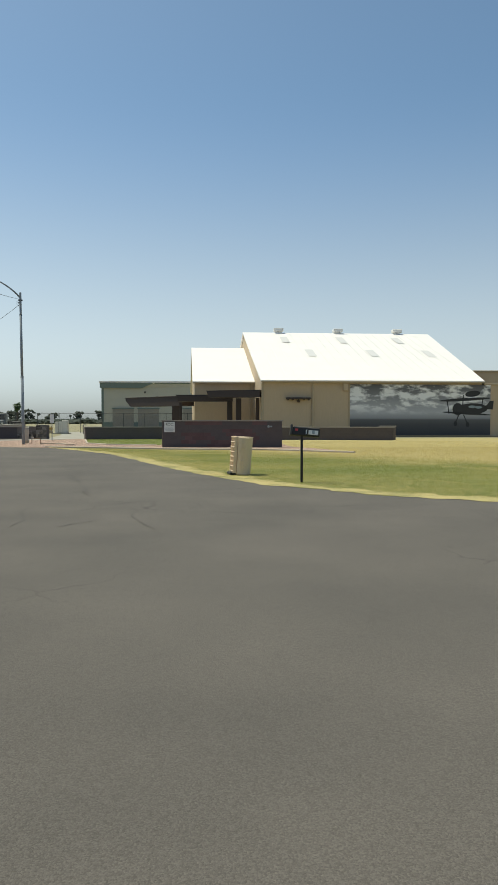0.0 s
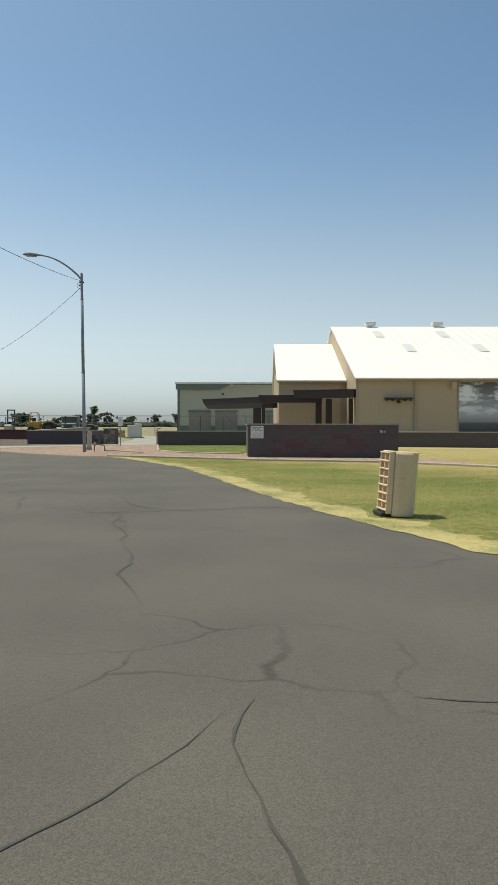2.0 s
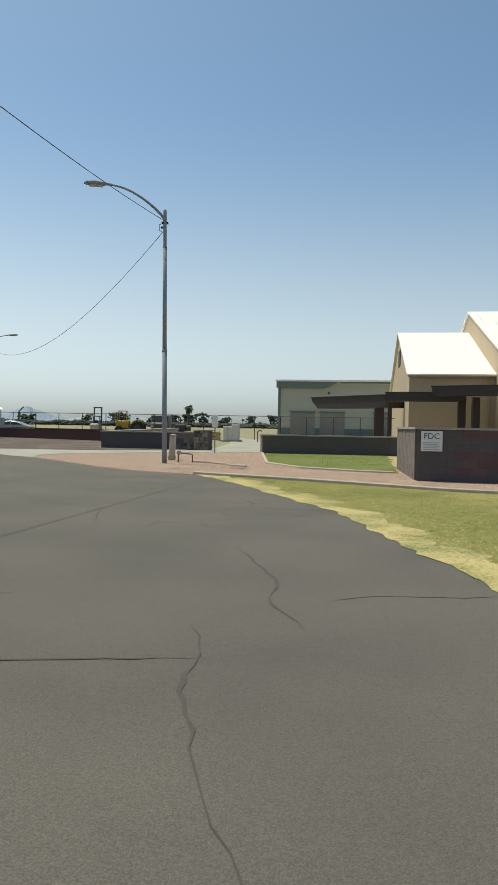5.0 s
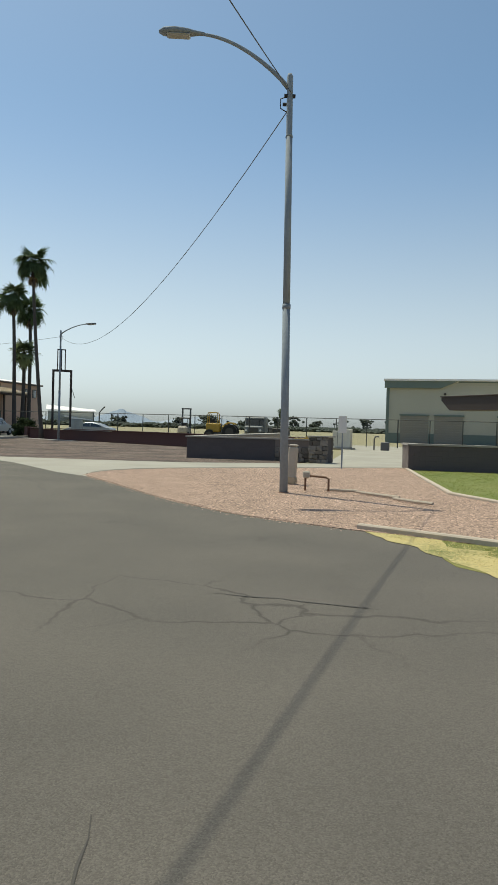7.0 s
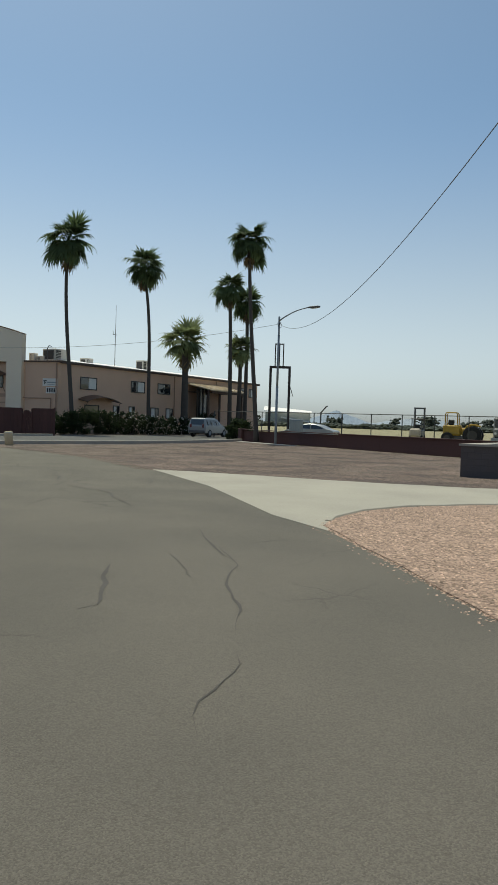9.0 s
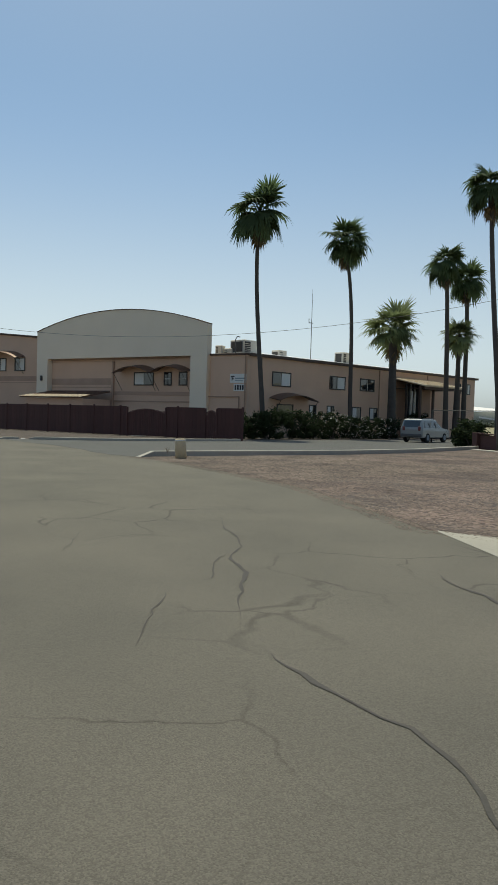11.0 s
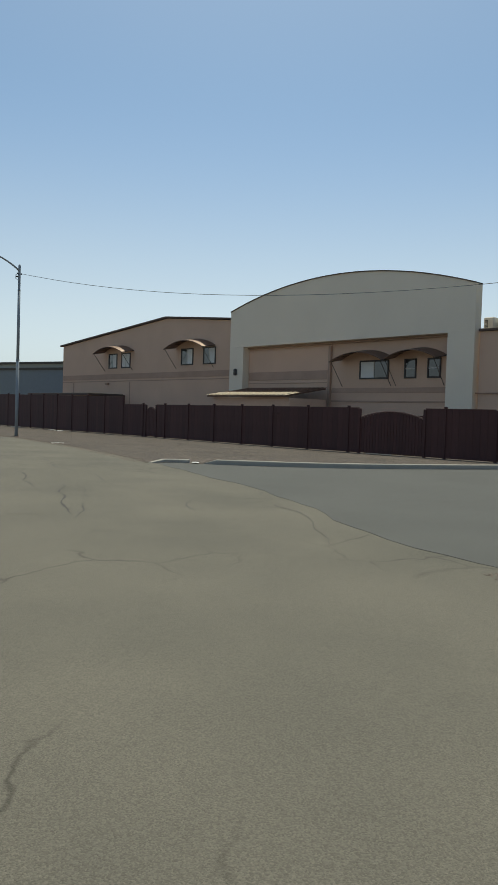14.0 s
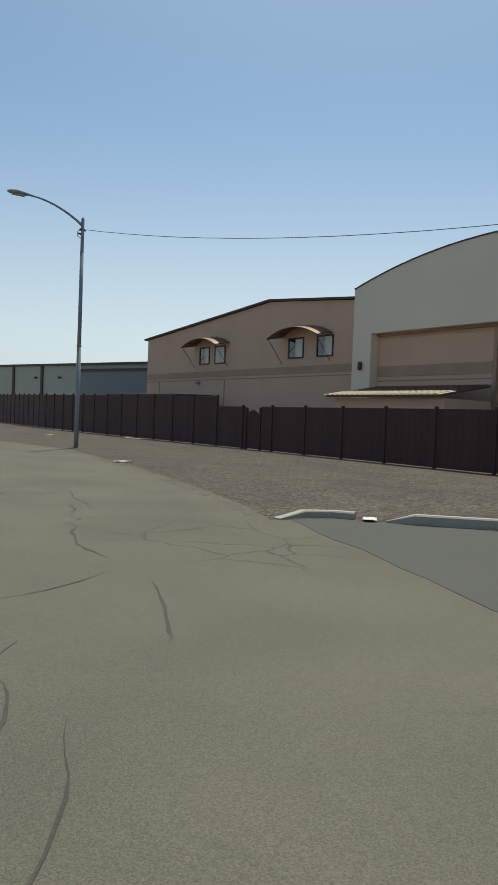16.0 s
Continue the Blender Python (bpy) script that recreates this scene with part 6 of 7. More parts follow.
part("valve", boxed(-0.06, 0.1, -0.06, 0.06, 0.28, 0.44, 0.03), "pedestal", back)
for i, (x0, y0, x1, y1) in enumerate(((-11.3, 50.95, -10.6, 51.0), (-10.6, 50.75, -9.6, 49.9), (-9.7, 49.6, -8.9, 48.9))):
    pt = thing("loose_pipe", "pale plastic pipe lying on gravel", "pipe", group="loose pipes")
    part("tube", tubed([(x0, y0, 0.06), ((x0 + x1) / 2, (y0 + y1) / 2 + 0.03, 0.055), (x1, y1, 0.06)], 0.03, 8), "edging", pt)
sp = thing("sign_post", "slim steel post with a blank white plate", "sign", pose(-12.5, 60.9, 0))
part("post", boxed(-0.025, 0.025, -0.025, 0.025, 0, 1.9), "galv", sp)
part("plate", boxed(-0.15, 0.15, -0.045, -0.028, 1.3, 1.92, 0.005), "white", sp)
cabi = thing("electric_cabinet", "pale grey electrical cabinet on a concrete pad", "cabinet", pose(-16.75, 88.5, 0))
part("pad", boxed(-0.9, 0.9, -0.6, 0.6, 0, 0.12, 0.02), "concrete", cabi)
part("body", boxed(-0.65, 0.1, -0.45, 0.45, 0.123, 1.35, 0.03), "hvac", cabi)
part("body", boxed(0.1, 0.7, -0.45, 0.45, 0.123, 1.5, 0.03), "hvac", cabi)
part("door_seam", boxed(-0.28, -0.26, -0.46, -0.452, 0.2, 1.3), "galv_dark", cabi)
riser = thing("pipe_riser", "dark pipe riser beside a cabinet", "pipe", pose(-14.4, 88.6, 0))
part("pipe", tubed([(0, 0, 0), (0, 0, 0.85), (0.1, 0, 1.0), (0.35, 0, 1.0)], 0.05, 8), "galv_dark", riser)
part("box", boxed(0.5, 1.1, -0.25, 0.25, 0, 0.6, 0.02), "galv_dark", riser)
tall = thing("utility_cabinet", "tall pale grey utility cabinet behind a low maroon wall", "cabinet", pose(-41.6, 93.7, 0, 0, 0, 10))
part("body", boxed(-0.45, 0.45, -0.35, 0.35, 0.05, 1.8, 0.03), "galv", tall)
part("plinth", boxed(-0.6, 0.6, -0.45, 0.45, 0, 0.047), "concrete", tall)
part("door", boxed(-0.42, -0.02, -0.365, -0.352, 0.12, 1.7, 0.004), "galv", tall)
part("door", boxed(0.02, 0.42, -0.365, -0.352, 0.12, 1.7, 0.004), "galv", tall)
crate = thing("yellow_barrier", "low yellow and black timber barrier", "barrier", pose(-20.6, 90.0, 0))
for i in range(4):
    part("post", boxed(i * 0.8, i * 0.8 + 0.12, 0, 0.12, 0, 0.85), "yellow" if i % 2 else "awning_pale", crate)
part("board", boxed(-0.1, 2.6, -0.06, -0.003, 0.45, 0.7, 0.01), "yellow", crate)
part("board", boxed(-0.1, 2.6, -0.06, -0.003, 0.1, 0.3, 0.01), "tan_dark", crate)

# ---- bollards ----
bol = thing("corner_bollard", "short chipped beige concrete bollard at a kerb corner", "bollard", pose(-41.2, 65.72, 0, 2, -4, 0))
part("post", tubed([(0, 0, -0.08), (0, 0, 0.61), (0, 0, 0.655), (0, 0, 0.675)], [0.2, 0.183, 0.172, 0.12], 16), "bollard", bol, smooth=True)
part("cap_ring", tubed([(0, 0, 0.6), (0, 0, 0.635)], 0.187, 16), "white", bol)

# ---- ribbed cream barrel at the lawn's edge ----
barrel = thing("ribbed_bin", "cream plastic half-drum bin with ribbed flat side, leaning slightly", "bin", pose(-0.76, 24.72, 0.02, 0, 4, 8))
bm = bmesh.new()
ring = []
for i in range(15):
    a = radians(-115 + 230 * i / 14)
    ring.append((0.02 + 0.3 * math.cos(a), 0.3 * math.sin(a)))
levels = ((0.0, 0.94), (0.03, 0.97), (0.5, 0.97), (0.9, 1.0), (0.945, 1.0), (0.975, 0.92))
rows = [[bm.verts.new((x * s, y * s, z)) for x, y in ring] for z, s in levels]
for a, b in zip(rows, rows[1:]):
    for i in range(len(ring)):
        bm.faces.new((a[i], a[(i + 1) % len(ring)], b[(i + 1) % len(ring)], b[i]))
bm.faces.new(rows[0][::-1])
bm.faces.new(rows[-1])
part("drum", bm, "cream", barrel)
for y in (-0.22, 0.0, 0.22):
    part("upright_rib", boxed(-0.2, -0.115, y - 0.015, y + 0.015, 0.03, 0.95, 0.006), "cream", barrel)
for i in range(8):
    z = 0.08 + i * 0.125
    part("cross_rib", boxed(-0.21, -0.115, -0.24, 0.24, z - 0.012, z + 0.012, 0.005), "cream", barrel)
for i in range(6):
    part("drum_notch", boxed(-0.05, 0.06, -0.308, -0.27, 0.24 + i * 0.11, 0.255 + i * 0.11, 0.004), "cream", barrel)
part("lid", boxed(-0.17, 0.29, -0.24, 0.24, 0.965, 0.985, 0.012), "cream", barrel)
part("base_strip", boxed(-0.26, -0.1, -0.2, 0.25, -0.02, 0.04, 0.01), "black", barrel)

# ---- letter box on a thin post ----
post = thing("letter_box", "dark metal box with bright stickers on a thin black post", "letter box", pose(0.54, 22.22, 0, 0, 0, -6))
part("post", boxed(-0.028, 0.028, -0.028, 0.028, 0, 1.06), "black", post)
lb = part("box", boxed(-0.2, 0.42, -0.1, 0.1, 0, 0.2, 0.02), "black", post, "tilted dark box", m=pose(-0.02, 0, 1.06, -8, 5, 0))
part("label_plate", boxed(0.1, 0.38, -0.112, -0.102, 0.04, 0.14), "sign_white", lb)
part("dark_bar", boxed(0.12, 0.16, -0.118, -0.113, 0.04, 0.15), "ink", lb)
part("dark_bar", boxed(0.24, 0.3, -0.118, -0.113, 0.06, 0.14), "ink_grey", lb)
part("red_tag", boxed(-0.14, -0.08, -0.112, -0.102, 0.1, 0.15), "red_ink", lb)
part("flap", boxed(-0.26, -0.2, -0.1, 0.1, 0.0, 0.24, 0.01), "hvac_dark", lb)


# ---- litter ----
LITTER = ((-105.5, 68.2, 0.9, 0.5), (-104.4, 68.9, 0.6, 0.4), (-98.7, 69.7, 0.8, 0.4), (-93.4, 66.6, 0.4, 0.3), (-91.0, 70.9, 0.6, 0.35), (-89.6, 71.1, 0.6, 0.3), (-69.4, 66.45, 0.55, 0.2), (-57.3, 67.75, 0.3, 0.2))
for i, (x, y, w, d) in enumerate(LITTER):
    lit = thing("paper_scrap", "crumpled white scrap lying on dirt", "litter", pose(x, y, 0.009, 0, 0, i * 47), group="litter scraps")
    bm = bmesh.new()
    g = [[bm.verts.new((w * (u / 3 - 0.5), d * (v / 3 - 0.5), 0.012 + 0.03 * abs(math.sin(u * 2.1 + v * 1.7 + i)))) for v in range(4)] for u in range(4)]
    for u in range(3):
        for v in range(3):
            bm.faces.new((g[u][v], g[u + 1][v], g[u + 1][v + 1], g[u][v + 1]))
    part("sheet", bm, "white", lit)
plank = thing("loose_plank", "pale weathered board lying along a fence foot", "plank", pose(-61.9, 78.0, 0.03, 0, 0, 13))
part("board", boxed(-0.62, 0.62, -0.07, 0.07, 0.0, 0.04, 0.006), "edging", plank)


# ---- oleander hedge ----
def bush(x, y, w, d, h, seed, label, blossoms=0):
    rnd = random.Random(seed)
    t = thing("oleander_bush", label, "bush", pose(x, y, 0), "hedge bushes")
    for i in range(7):
        a = rnd.uniform(0, 6.28)
        bm = bmesh.new()
        tube(bm, [(0.15 * math.cos(a), 0.15 * math.sin(a), 0), (0.3 * w * math.cos(a), 0.3 * d * math.sin(a), h * 0.5), (0.42 * w * math.cos(a), 0.42 * d * math.sin(a), h * 0.85)], [0.03, 0.02, 0.008], 4)
        part("stem", bm, "trunk", t)
    clumps = [(rnd.uniform(-0.42, 0.42) * w, rnd.uniform(-0.42, 0.42) * d, h * rnd.uniform(0.06, 0.88), rnd.uniform(0.22, 0.45)) for _ in range(44)]
    for name, mt, n, size in (("leaves", "leaf", 2600, 0.13), ("blossoms", "blossom", blossoms * 3, 0.11)):
        if not n:
            continue
        bm = bmesh.new()
        for _ in range(n):
            cx, cy, cz, r = rnd.choice(clumps)
            v = Vector((rnd.gauss(0, 1), rnd.gauss(0, 1), rnd.gauss(0, 1))).normalized()
            p = Vector((cx, cy, cz)) + v * r * (rnd.uniform(0.3, 1) if name == "leaves" else 1.02)
            if p.z < 0.05:
                continue
            u = Vector((rnd.gauss(0, 1), rnd.gauss(0, 1), rnd.gauss(0, 0.6))).normalized()
            q = u.cross(v if abs(u.dot(v)) < 0.95 else Vector((0, 0, 1))).normalized()
            s = size * rnd.uniform(0.6, 1.3)
            bm.faces.new([bm.verts.new(c) for c in (p - u * s, p + q * s * 0.35, p + u * s, p - q * s * 0.35)])
        me = bpy.data.meshes.new(name)
        bm.to_mesh(me)
        bm.free()
        me.materials.append(M[mt])
        part(name, me, None, t)


for i, (x, y, w, d, h, b) in enumerate(((-57.8, 84.3, 2.2, 2.0, 1.9, 0), (-57.9, 85.9, 2.4, 2.8, 2.35, 0), (-58.0, 88.4, 2.6, 2.8, 2.15, 0), (-58.1, 90.8, 2.4, 2.6, 1.9, 10), (-58.3, 93.2, 2.4, 2.8, 2.1, 70),
                                        (-58.4, 95.7, 2.4, 2.6, 1.8, 90), (-58.6, 98.2, 2.4, 2.8, 1.75, 80), (-58.8, 100.6, 2.4, 2.6, 1.9, 60), (-60.4, 107.6, 1.6, 1.6, 2.4, 40),
                                        (-45.6, 91.8, 2.2, 2.0, 1.7, 0), (-46.9, 93.6, 1.8, 1.8, 1.8, 0))):
    bush(x, y, w, d, h, 50 + i, "dark green oleander bush with white blossoms" if b else "dark green oleander bush by a building", b)

# ---- distance: woods, palms, roofs, hills ----
rnd = random.Random(77)
bm = bmesh.new()
verts, faces = [], []


def tuft(c, r, squash=0.8):
    base = len(verts)
    pts = [Vector((1, 0, 0)), Vector((-1, 0, 0)), Vector((0, 1, 0)), Vector((0, -1, 0)), Vector((0, 0, 1)), Vector((0, 0, -1))]
    for p in pts:
        verts.append(tuple(c + Vector((p.x, p.y, p.z * squash)) * r * rnd.uniform(0.7, 1.25)))
    for a, b, d in ((0, 2, 4), (2, 1, 4), (1, 3, 4), (3, 0, 4), (2, 0, 5), (1, 2, 5), (3, 1, 5), (0, 3, 5)):
        faces.append((base + a, base + b, base + d))


eye = Vector((-10, 40, 0))
for i in range(20000):
    a = radians(rnd.uniform(-12, 66))
    r = rnd.uniform(380, 560)
    h = (1.2 + 4.2 * (0.5 + 0.5 * noise.noise(Vector((a * 40, r * 0.02, 1))))) * rnd.uniform(0.1, 1) ** 0.7
    tuft(eye + Vector((-math.sin(a) * r, math.cos(a) * r, h * 0.55)), rnd.uniform(0.7, 1.7), 0.7)
for i in range(84):
    a = radians(rnd.uniform(-12, 66))
    r = rnd.uniform(440, 640)
    h = rnd.uniform(5.5, 10.5)
    c = eye + Vector((-math.sin(a) * r, math.cos(a) * r, 0))
    for k in range(60):
        tuft(c + Vector((rnd.gauss(0, h * 0.2), rnd.gauss(0, h * 0.2), h * rnd.uniform(0.12, 0.9))), rnd.uniform(0.8, 1.5))
me = bpy.data.meshes.new("far_woods")
me.from_pydata(verts, [], faces)
me.materials.append(M["far_leaf"])
tagged(new("far_woods", me), "hazy line of far dark green trees", "woods", kind="stuff")

bm = bmesh.new()
for i in range(34):
    a = radians(rnd.uniform(-10, 62))
    r = rnd.uniform(430, 620)
    h = rnd.uniform(5, 8.5)
    c = eye + Vector((-math.sin(a) * r, math.cos(a) * r, 0))
    tube(bm, [c, c + Vector((0.2, 0, h))], [0.3, 0.22], 4)
    for k in range(12):
        b = k * 0.524
        p = c + Vector((0.2, 0, h))
        d = Vector((math.cos(b), math.sin(b), 0))
        q = [bm.verts.new(v) for v in (p, p + d * 0.7 + Vector((0, 0, rnd.uniform(0.4, 0.9))), p + d * 1.1 - Vector((0, 0, rnd.uniform(0.2, 1.1))), p + d * 0.6 - Vector((0, 0, 0.9)))]
        bm.faces.new(q)
tagged(new("far_palms", mesh_from(bm, "far_palms", "far_leaf")), "scattered far palms above a tree line", "palm trees", kind="stuff")
palm(-51.5, 214, 5.3, (0, 0, 0.1, 0), "distant fan palm standing in a dry field", 0.25, 0.95, 9, 24, 4)

fh = thing("distant_hangar", "distant hangar with a shining white sloping roof", "building", pose(-223, 410, 0, 0, 0, 30))
part("wall", boxed(-13, 13, 0.5, 14, 0, 8.0), "shed_wall", fh)
bm = bmesh.new()
lo = [bm.verts.new(p) for p in ((-14, 0, 8.6), (14, 0, 7.9), (14, 12, 9.2), (-14, 12, 11.3))]
hi = [bm.verts.new(v.co + Vector((0, 0, 0.3))) for v in lo]
bm.faces.new(lo[::-1])
bm.faces.new(hi)
for k in range(4):
    bm.faces.new((lo[k], lo[(k + 1) % 4], hi[(k + 1) % 4], hi[k]))
part("roof", bm, "white_roof", fh)
bm = bmesh.new()
prism(bm, [(-4, 4.7), (12, 2.6), (12, 3.3), (-4, 5.5)], -12, -1)
part("low_roof", bm, "white_roof", fh)


def hill(name, bearing, far, width, height, material, seed, label):
    a = radians(bearing)
    d, s = Vector((-math.sin(a), math.cos(a), 0)), Vector((math.cos(a), math.sin(a), 0))
    o = Vector((-10, 40, 0)) + d * far
    bm = bmesh.new()
    n = 40
    crest, foot, rear = [], [], []
    for i in range(n + 1):
        u = 2 * i / n - 1
        env = max(0.0, 1 - abs(u)) ** 1.25
        z = height * (env + 0.16 * env * noise.noise(Vector((u * 4, seed, 0))) + 0.1 * env * noise.noise(Vector((u * 13, seed, 3))))
        p = o + s * u * width
        crest.append(bm.verts.new(p + Vector((0, 0, z))))
        foot.append(bm.verts.new(p - d * 120 + Vector((0, 0, -2))))
        rear.append(bm.verts.new(p + d * 120 + Vector((0, 0, -2))))
    for i in range(n):
        bm.faces.new((foot[i], foot[i + 1], crest[i + 1], crest[i]))
        bm.faces.new((crest[i], crest[i + 1], rear[i + 1], rear[i]))
    structure(name, bm, material, label, "hill")


# no haze in the air here: the hills' own colour carries it
hill("hill_peak", 26.0, 2450, 170, 52, "mountain", 2, "far mountain peak with blue air haze in its colour")
hill("hill_low", 19.5, 2900, 330, 44, "hill_hazed", 5, "far low hills with air haze in their colour")
hill("hill_long", 30.0, 3100, 500, 30, "hill_hazed", 8, "far low hills with air haze in their colour")

farw = thing("grey_workshop", "long low grey metal workshop with dark roof line and blue-grey door", "building", pose(-150, 79.5, 0, 0, 0, 33))
part("front_wall", boxed(-60, 14, 0, 0.4, 0, 8.2), "grey_metal", farw)
part("roof_line", boxed(-60.5, 14.5, -0.4, 0.6, 8.203, 8.5), "frame", farw)
part("blue_door", boxed(-6.2, 13, -0.15, -0.01, 0, 7.3), "steel_blue", farw, "blue-grey sliding door")
for x in (-21.8, -14.8, -6.7, -30, -40):
    part("pilaster", boxed(x, x + 0.5, -0.2, -0.01, 0, 8.2), "frame", farw)
part("door_head", boxed(-6.2, 13, -0.3, -0.155, 7.303, 7.65), "frame", farw)
for x in (-16.2, -10.6):
    part("wall_lamp", boxed(x, x + 0.5, -0.4, -0.01, 6.3, 6.6, 0.04), "frame", farw)

def inside(pt, poly):
    x, y = pt
    hit = False
    for (x0, y0), (x1, y1) in zip(poly, poly[1:] + poly[:1]):
        if (y0 > y) != (y1 > y) and x < (x1 - x0) * (y - y0) / (y1 - y0) + x0:
            hit = not hit
    return hit


def edge_distance(pt, line):
    best = 1e9
    for a, b in zip(line, line[1:]):
        ax, ay, dx, dy = a[0], a[1], b[0] - a[0], b[1] - a[1]
        u = max(0, min(1, ((pt[0] - ax) * dx + (pt[1] - ay) * dy) / (dx * dx + dy * dy)))
        best = min(best, math.hypot(pt[0] - ax - u * dx, pt[1] - ay - u * dy))
    return best


# ---- cracks in the road ----
def crack(points, width, seed):
    r = random.Random(seed)
    lift = 0.003 + 0.0002 * (seed % 9)
    bm = bmesh.new()
    pts = []
    for a, b in zip(points, points[1:]):
        a, b = Vector((*a, 0)), Vector((*b, 0))
        n = max(2, int((b - a).length / 0.16))
        for i in range(n):
            p = a.lerp(b, i / n)
            pts.append(p + Vector((r.gauss(0, 0.009) + 0.22 * noise.noise(p * 0.9 + Vector((seed, 0, 0))), r.gauss(0, 0.009) + 0.22 * noise.noise(p * 0.9 + Vector((0, seed, 0))), 0)))
    pts.append(Vector((*points[-1], 0)))
    prev = None
    for i, p in enumerate(pts):
        d = (pts[min(i + 1, len(pts) - 1)] - pts[max(0, i - 1)]).normalized()
        w = width * max(0.0, r.uniform(0.3, 1.1) * min(1, 0.75 + 1.6 * noise.noise(Vector((i * 0.11, seed, 0)))))
        w *= min(1, 0.12 + 5 * min(i, len(pts) - 1 - i) / len(pts))
        s = Vector((-d.y, d.x, 0)) * w / 2
        cur = (bm.verts.new(p - s + Vector((0, 0, lift))), bm.verts.new(p + s + Vector((0, 0, lift))))
        if prev:
            bm.faces.new((prev[0], prev[1], cur[1], cur[0]))
        prev = cur
    part("crack", bm, "tar", CRACKS)


CRACKS = thing("road_cracks", "dark tar-filled cracks across old asphalt", "road crack", kind="structure")
TAR = (((-60.1, 63.9), (-57.5, 63.5), (-56.1, 63.5), (-54.6, 63.5)), ((-62.4, 64.0), (-60.8, 64.0), (-58.9, 64.0)), ((-56.1, 62.5), (-53.9, 62.2), (-52.7, 62.0), (-51.1, 61.9)),
       ((-52.8, 62.6), (-50.6, 62.3), (-48.3, 61.7), (-46.9, 61.4)), ((-29.6, 57.5), (-27.0, 55.6), (-25.2, 54.0)), ((-25.4, 56.8), (-23.3, 54.9)), ((-24.8, 53.9), (-23.5, 53.7), (-21.4, 51.9)),
       ((-19.2, 50.9), (-17.7, 49.5)), ((-18.5, 48.6), (-17.5, 47.1)), ((-9.8, 37.0), (-8.7, 34.6)), ((-6.5, 33.0), (-5.8, 31.3), (-5.4, 29.8)), ((-6.2, 29.8), (-5.6, 27.5), (-5.0, 25.9), (-4.3, 25.2)),
       ((-5.1, 25.2), (-4.7, 23.1)), ((-8.2, 28.8), (-7.4, 27.2), (-6.8, 25.1)), ((-5.2, 25.7), (-4.4, 21.8), (-3.7, 18.9)), ((-2.8, 17.1), (-2.6, 15.9), (-2.4, 15.1)))
THIN = (((-51.5, 62.8), (-48.9, 62.2), (-47.1, 61.6)), ((-54.0, 63.7), (-52.4, 63.5)), ((-58.8, 62.7), (-58.5, 63.5), (-58.7, 64.0)), ((-48.9, 63.9), (-47.5, 63.5)), ((-29.6, 55.2), (-29.0, 54.8), (-28.4, 54.3)),
        ((-26.5, 54.3), (-25.4, 53.3)), ((-27.4, 55.8), (-26.6, 54.8)), ((-18.3, 49.2), (-17.5, 48.5)), ((-10.5, 40.5), (-9.0, 40.5)), ((-8.1, 28.6), (-7.0, 28.8), (-5.8, 29.1)), ((-5.2, 30.7), (-4.5, 31.0), (-3.7, 31.3)),
        ((-6.0, 24.6), (-4.3, 25.2), (-2.9, 25.7), (-1.9, 25.9)), ((-4.3, 15.5), (-4.5, 17.3), (-4.6, 18.1)), ((-18.3, 50.2), (-16.5, 47.8), (-15.5, 45.9)), ((-50.6, 66.1), (-46.8, 64.9), (-44.1, 63.8)))
for i, l in enumerate(TAR):
    crack(l, 0.05, 200 + i)
for i, l in enumerate(THIN):
    crack(l, 0.032, 260 + i)


def wander(x, y, heading, length, seed):
    """Points of a crack that strays from its heading."""
    r = random.Random(seed)
    pts = [(x, y)]
    for _ in range(max(2, int(length / 0.5))):
        heading += r.gauss(0, 0.35)
        x, y = x + 0.5 * math.cos(heading), y + 0.5 * math.sin(heading)
        pts.append((x, y))
    return pts


r_c = random.Random(41)
made = 0
while made < 30:
    u = r_c.random()
    x, y = 1 - 66 * u + r_c.gauss(0, 4), 12 + 50 * min(1, u * 1.35) + r_c.gauss(0, 4)
    if inside((x, y), ROAD) and edge_distance((x, y), ROAD) > 1.5:
        crack(wander(x, y, r_c.uniform(0, 6.28), r_c.uniform(0.8, 4.5), made), r_c.uniform(0.015, 0.03), 400 + made)
        made += 1
# ---- loose stones, grass: many small pieces ----
def stones(name, poly, n, size, z, material, label, seed, box_, hole=None):
    r = random.Random(seed)
    vs, fs = [], []
    x0, x1, y0, y1 = box_
    made = 0
    while made < n:
        p = (r.uniform(x0, x1), r.uniform(y0, y1))
        if not inside(p, poly) or (hole and inside(p, hole)):
            continue
        made += 1
        s = size * r.uniform(0.5, 1.5)
        a = r.uniform(0, 6.28)
        b = len(vs)
        for k in range(4):
            q = a + k * 1.57 + r.uniform(-0.3, 0.3)
            vs.append((p[0] + s * math.cos(q), p[1] + s * math.sin(q), z - 0.004 + r.uniform(0, 0.2) * s))
        vs.append((p[0] + r.uniform(-0.2, 0.2) * s, p[1] + r.uniform(-0.2, 0.2) * s, z + s * r.uniform(0.18, 0.4)))
        for k in range(4):
            fs.append((b + k, b + (k + 1) % 4, b + 4))
    me = bpy.data.meshes.new(name)
    me.from_pydata(vs, [], fs)
    me.materials.append(M[material])
    tagged(new(name, me), label, "gravel", kind="stuff")


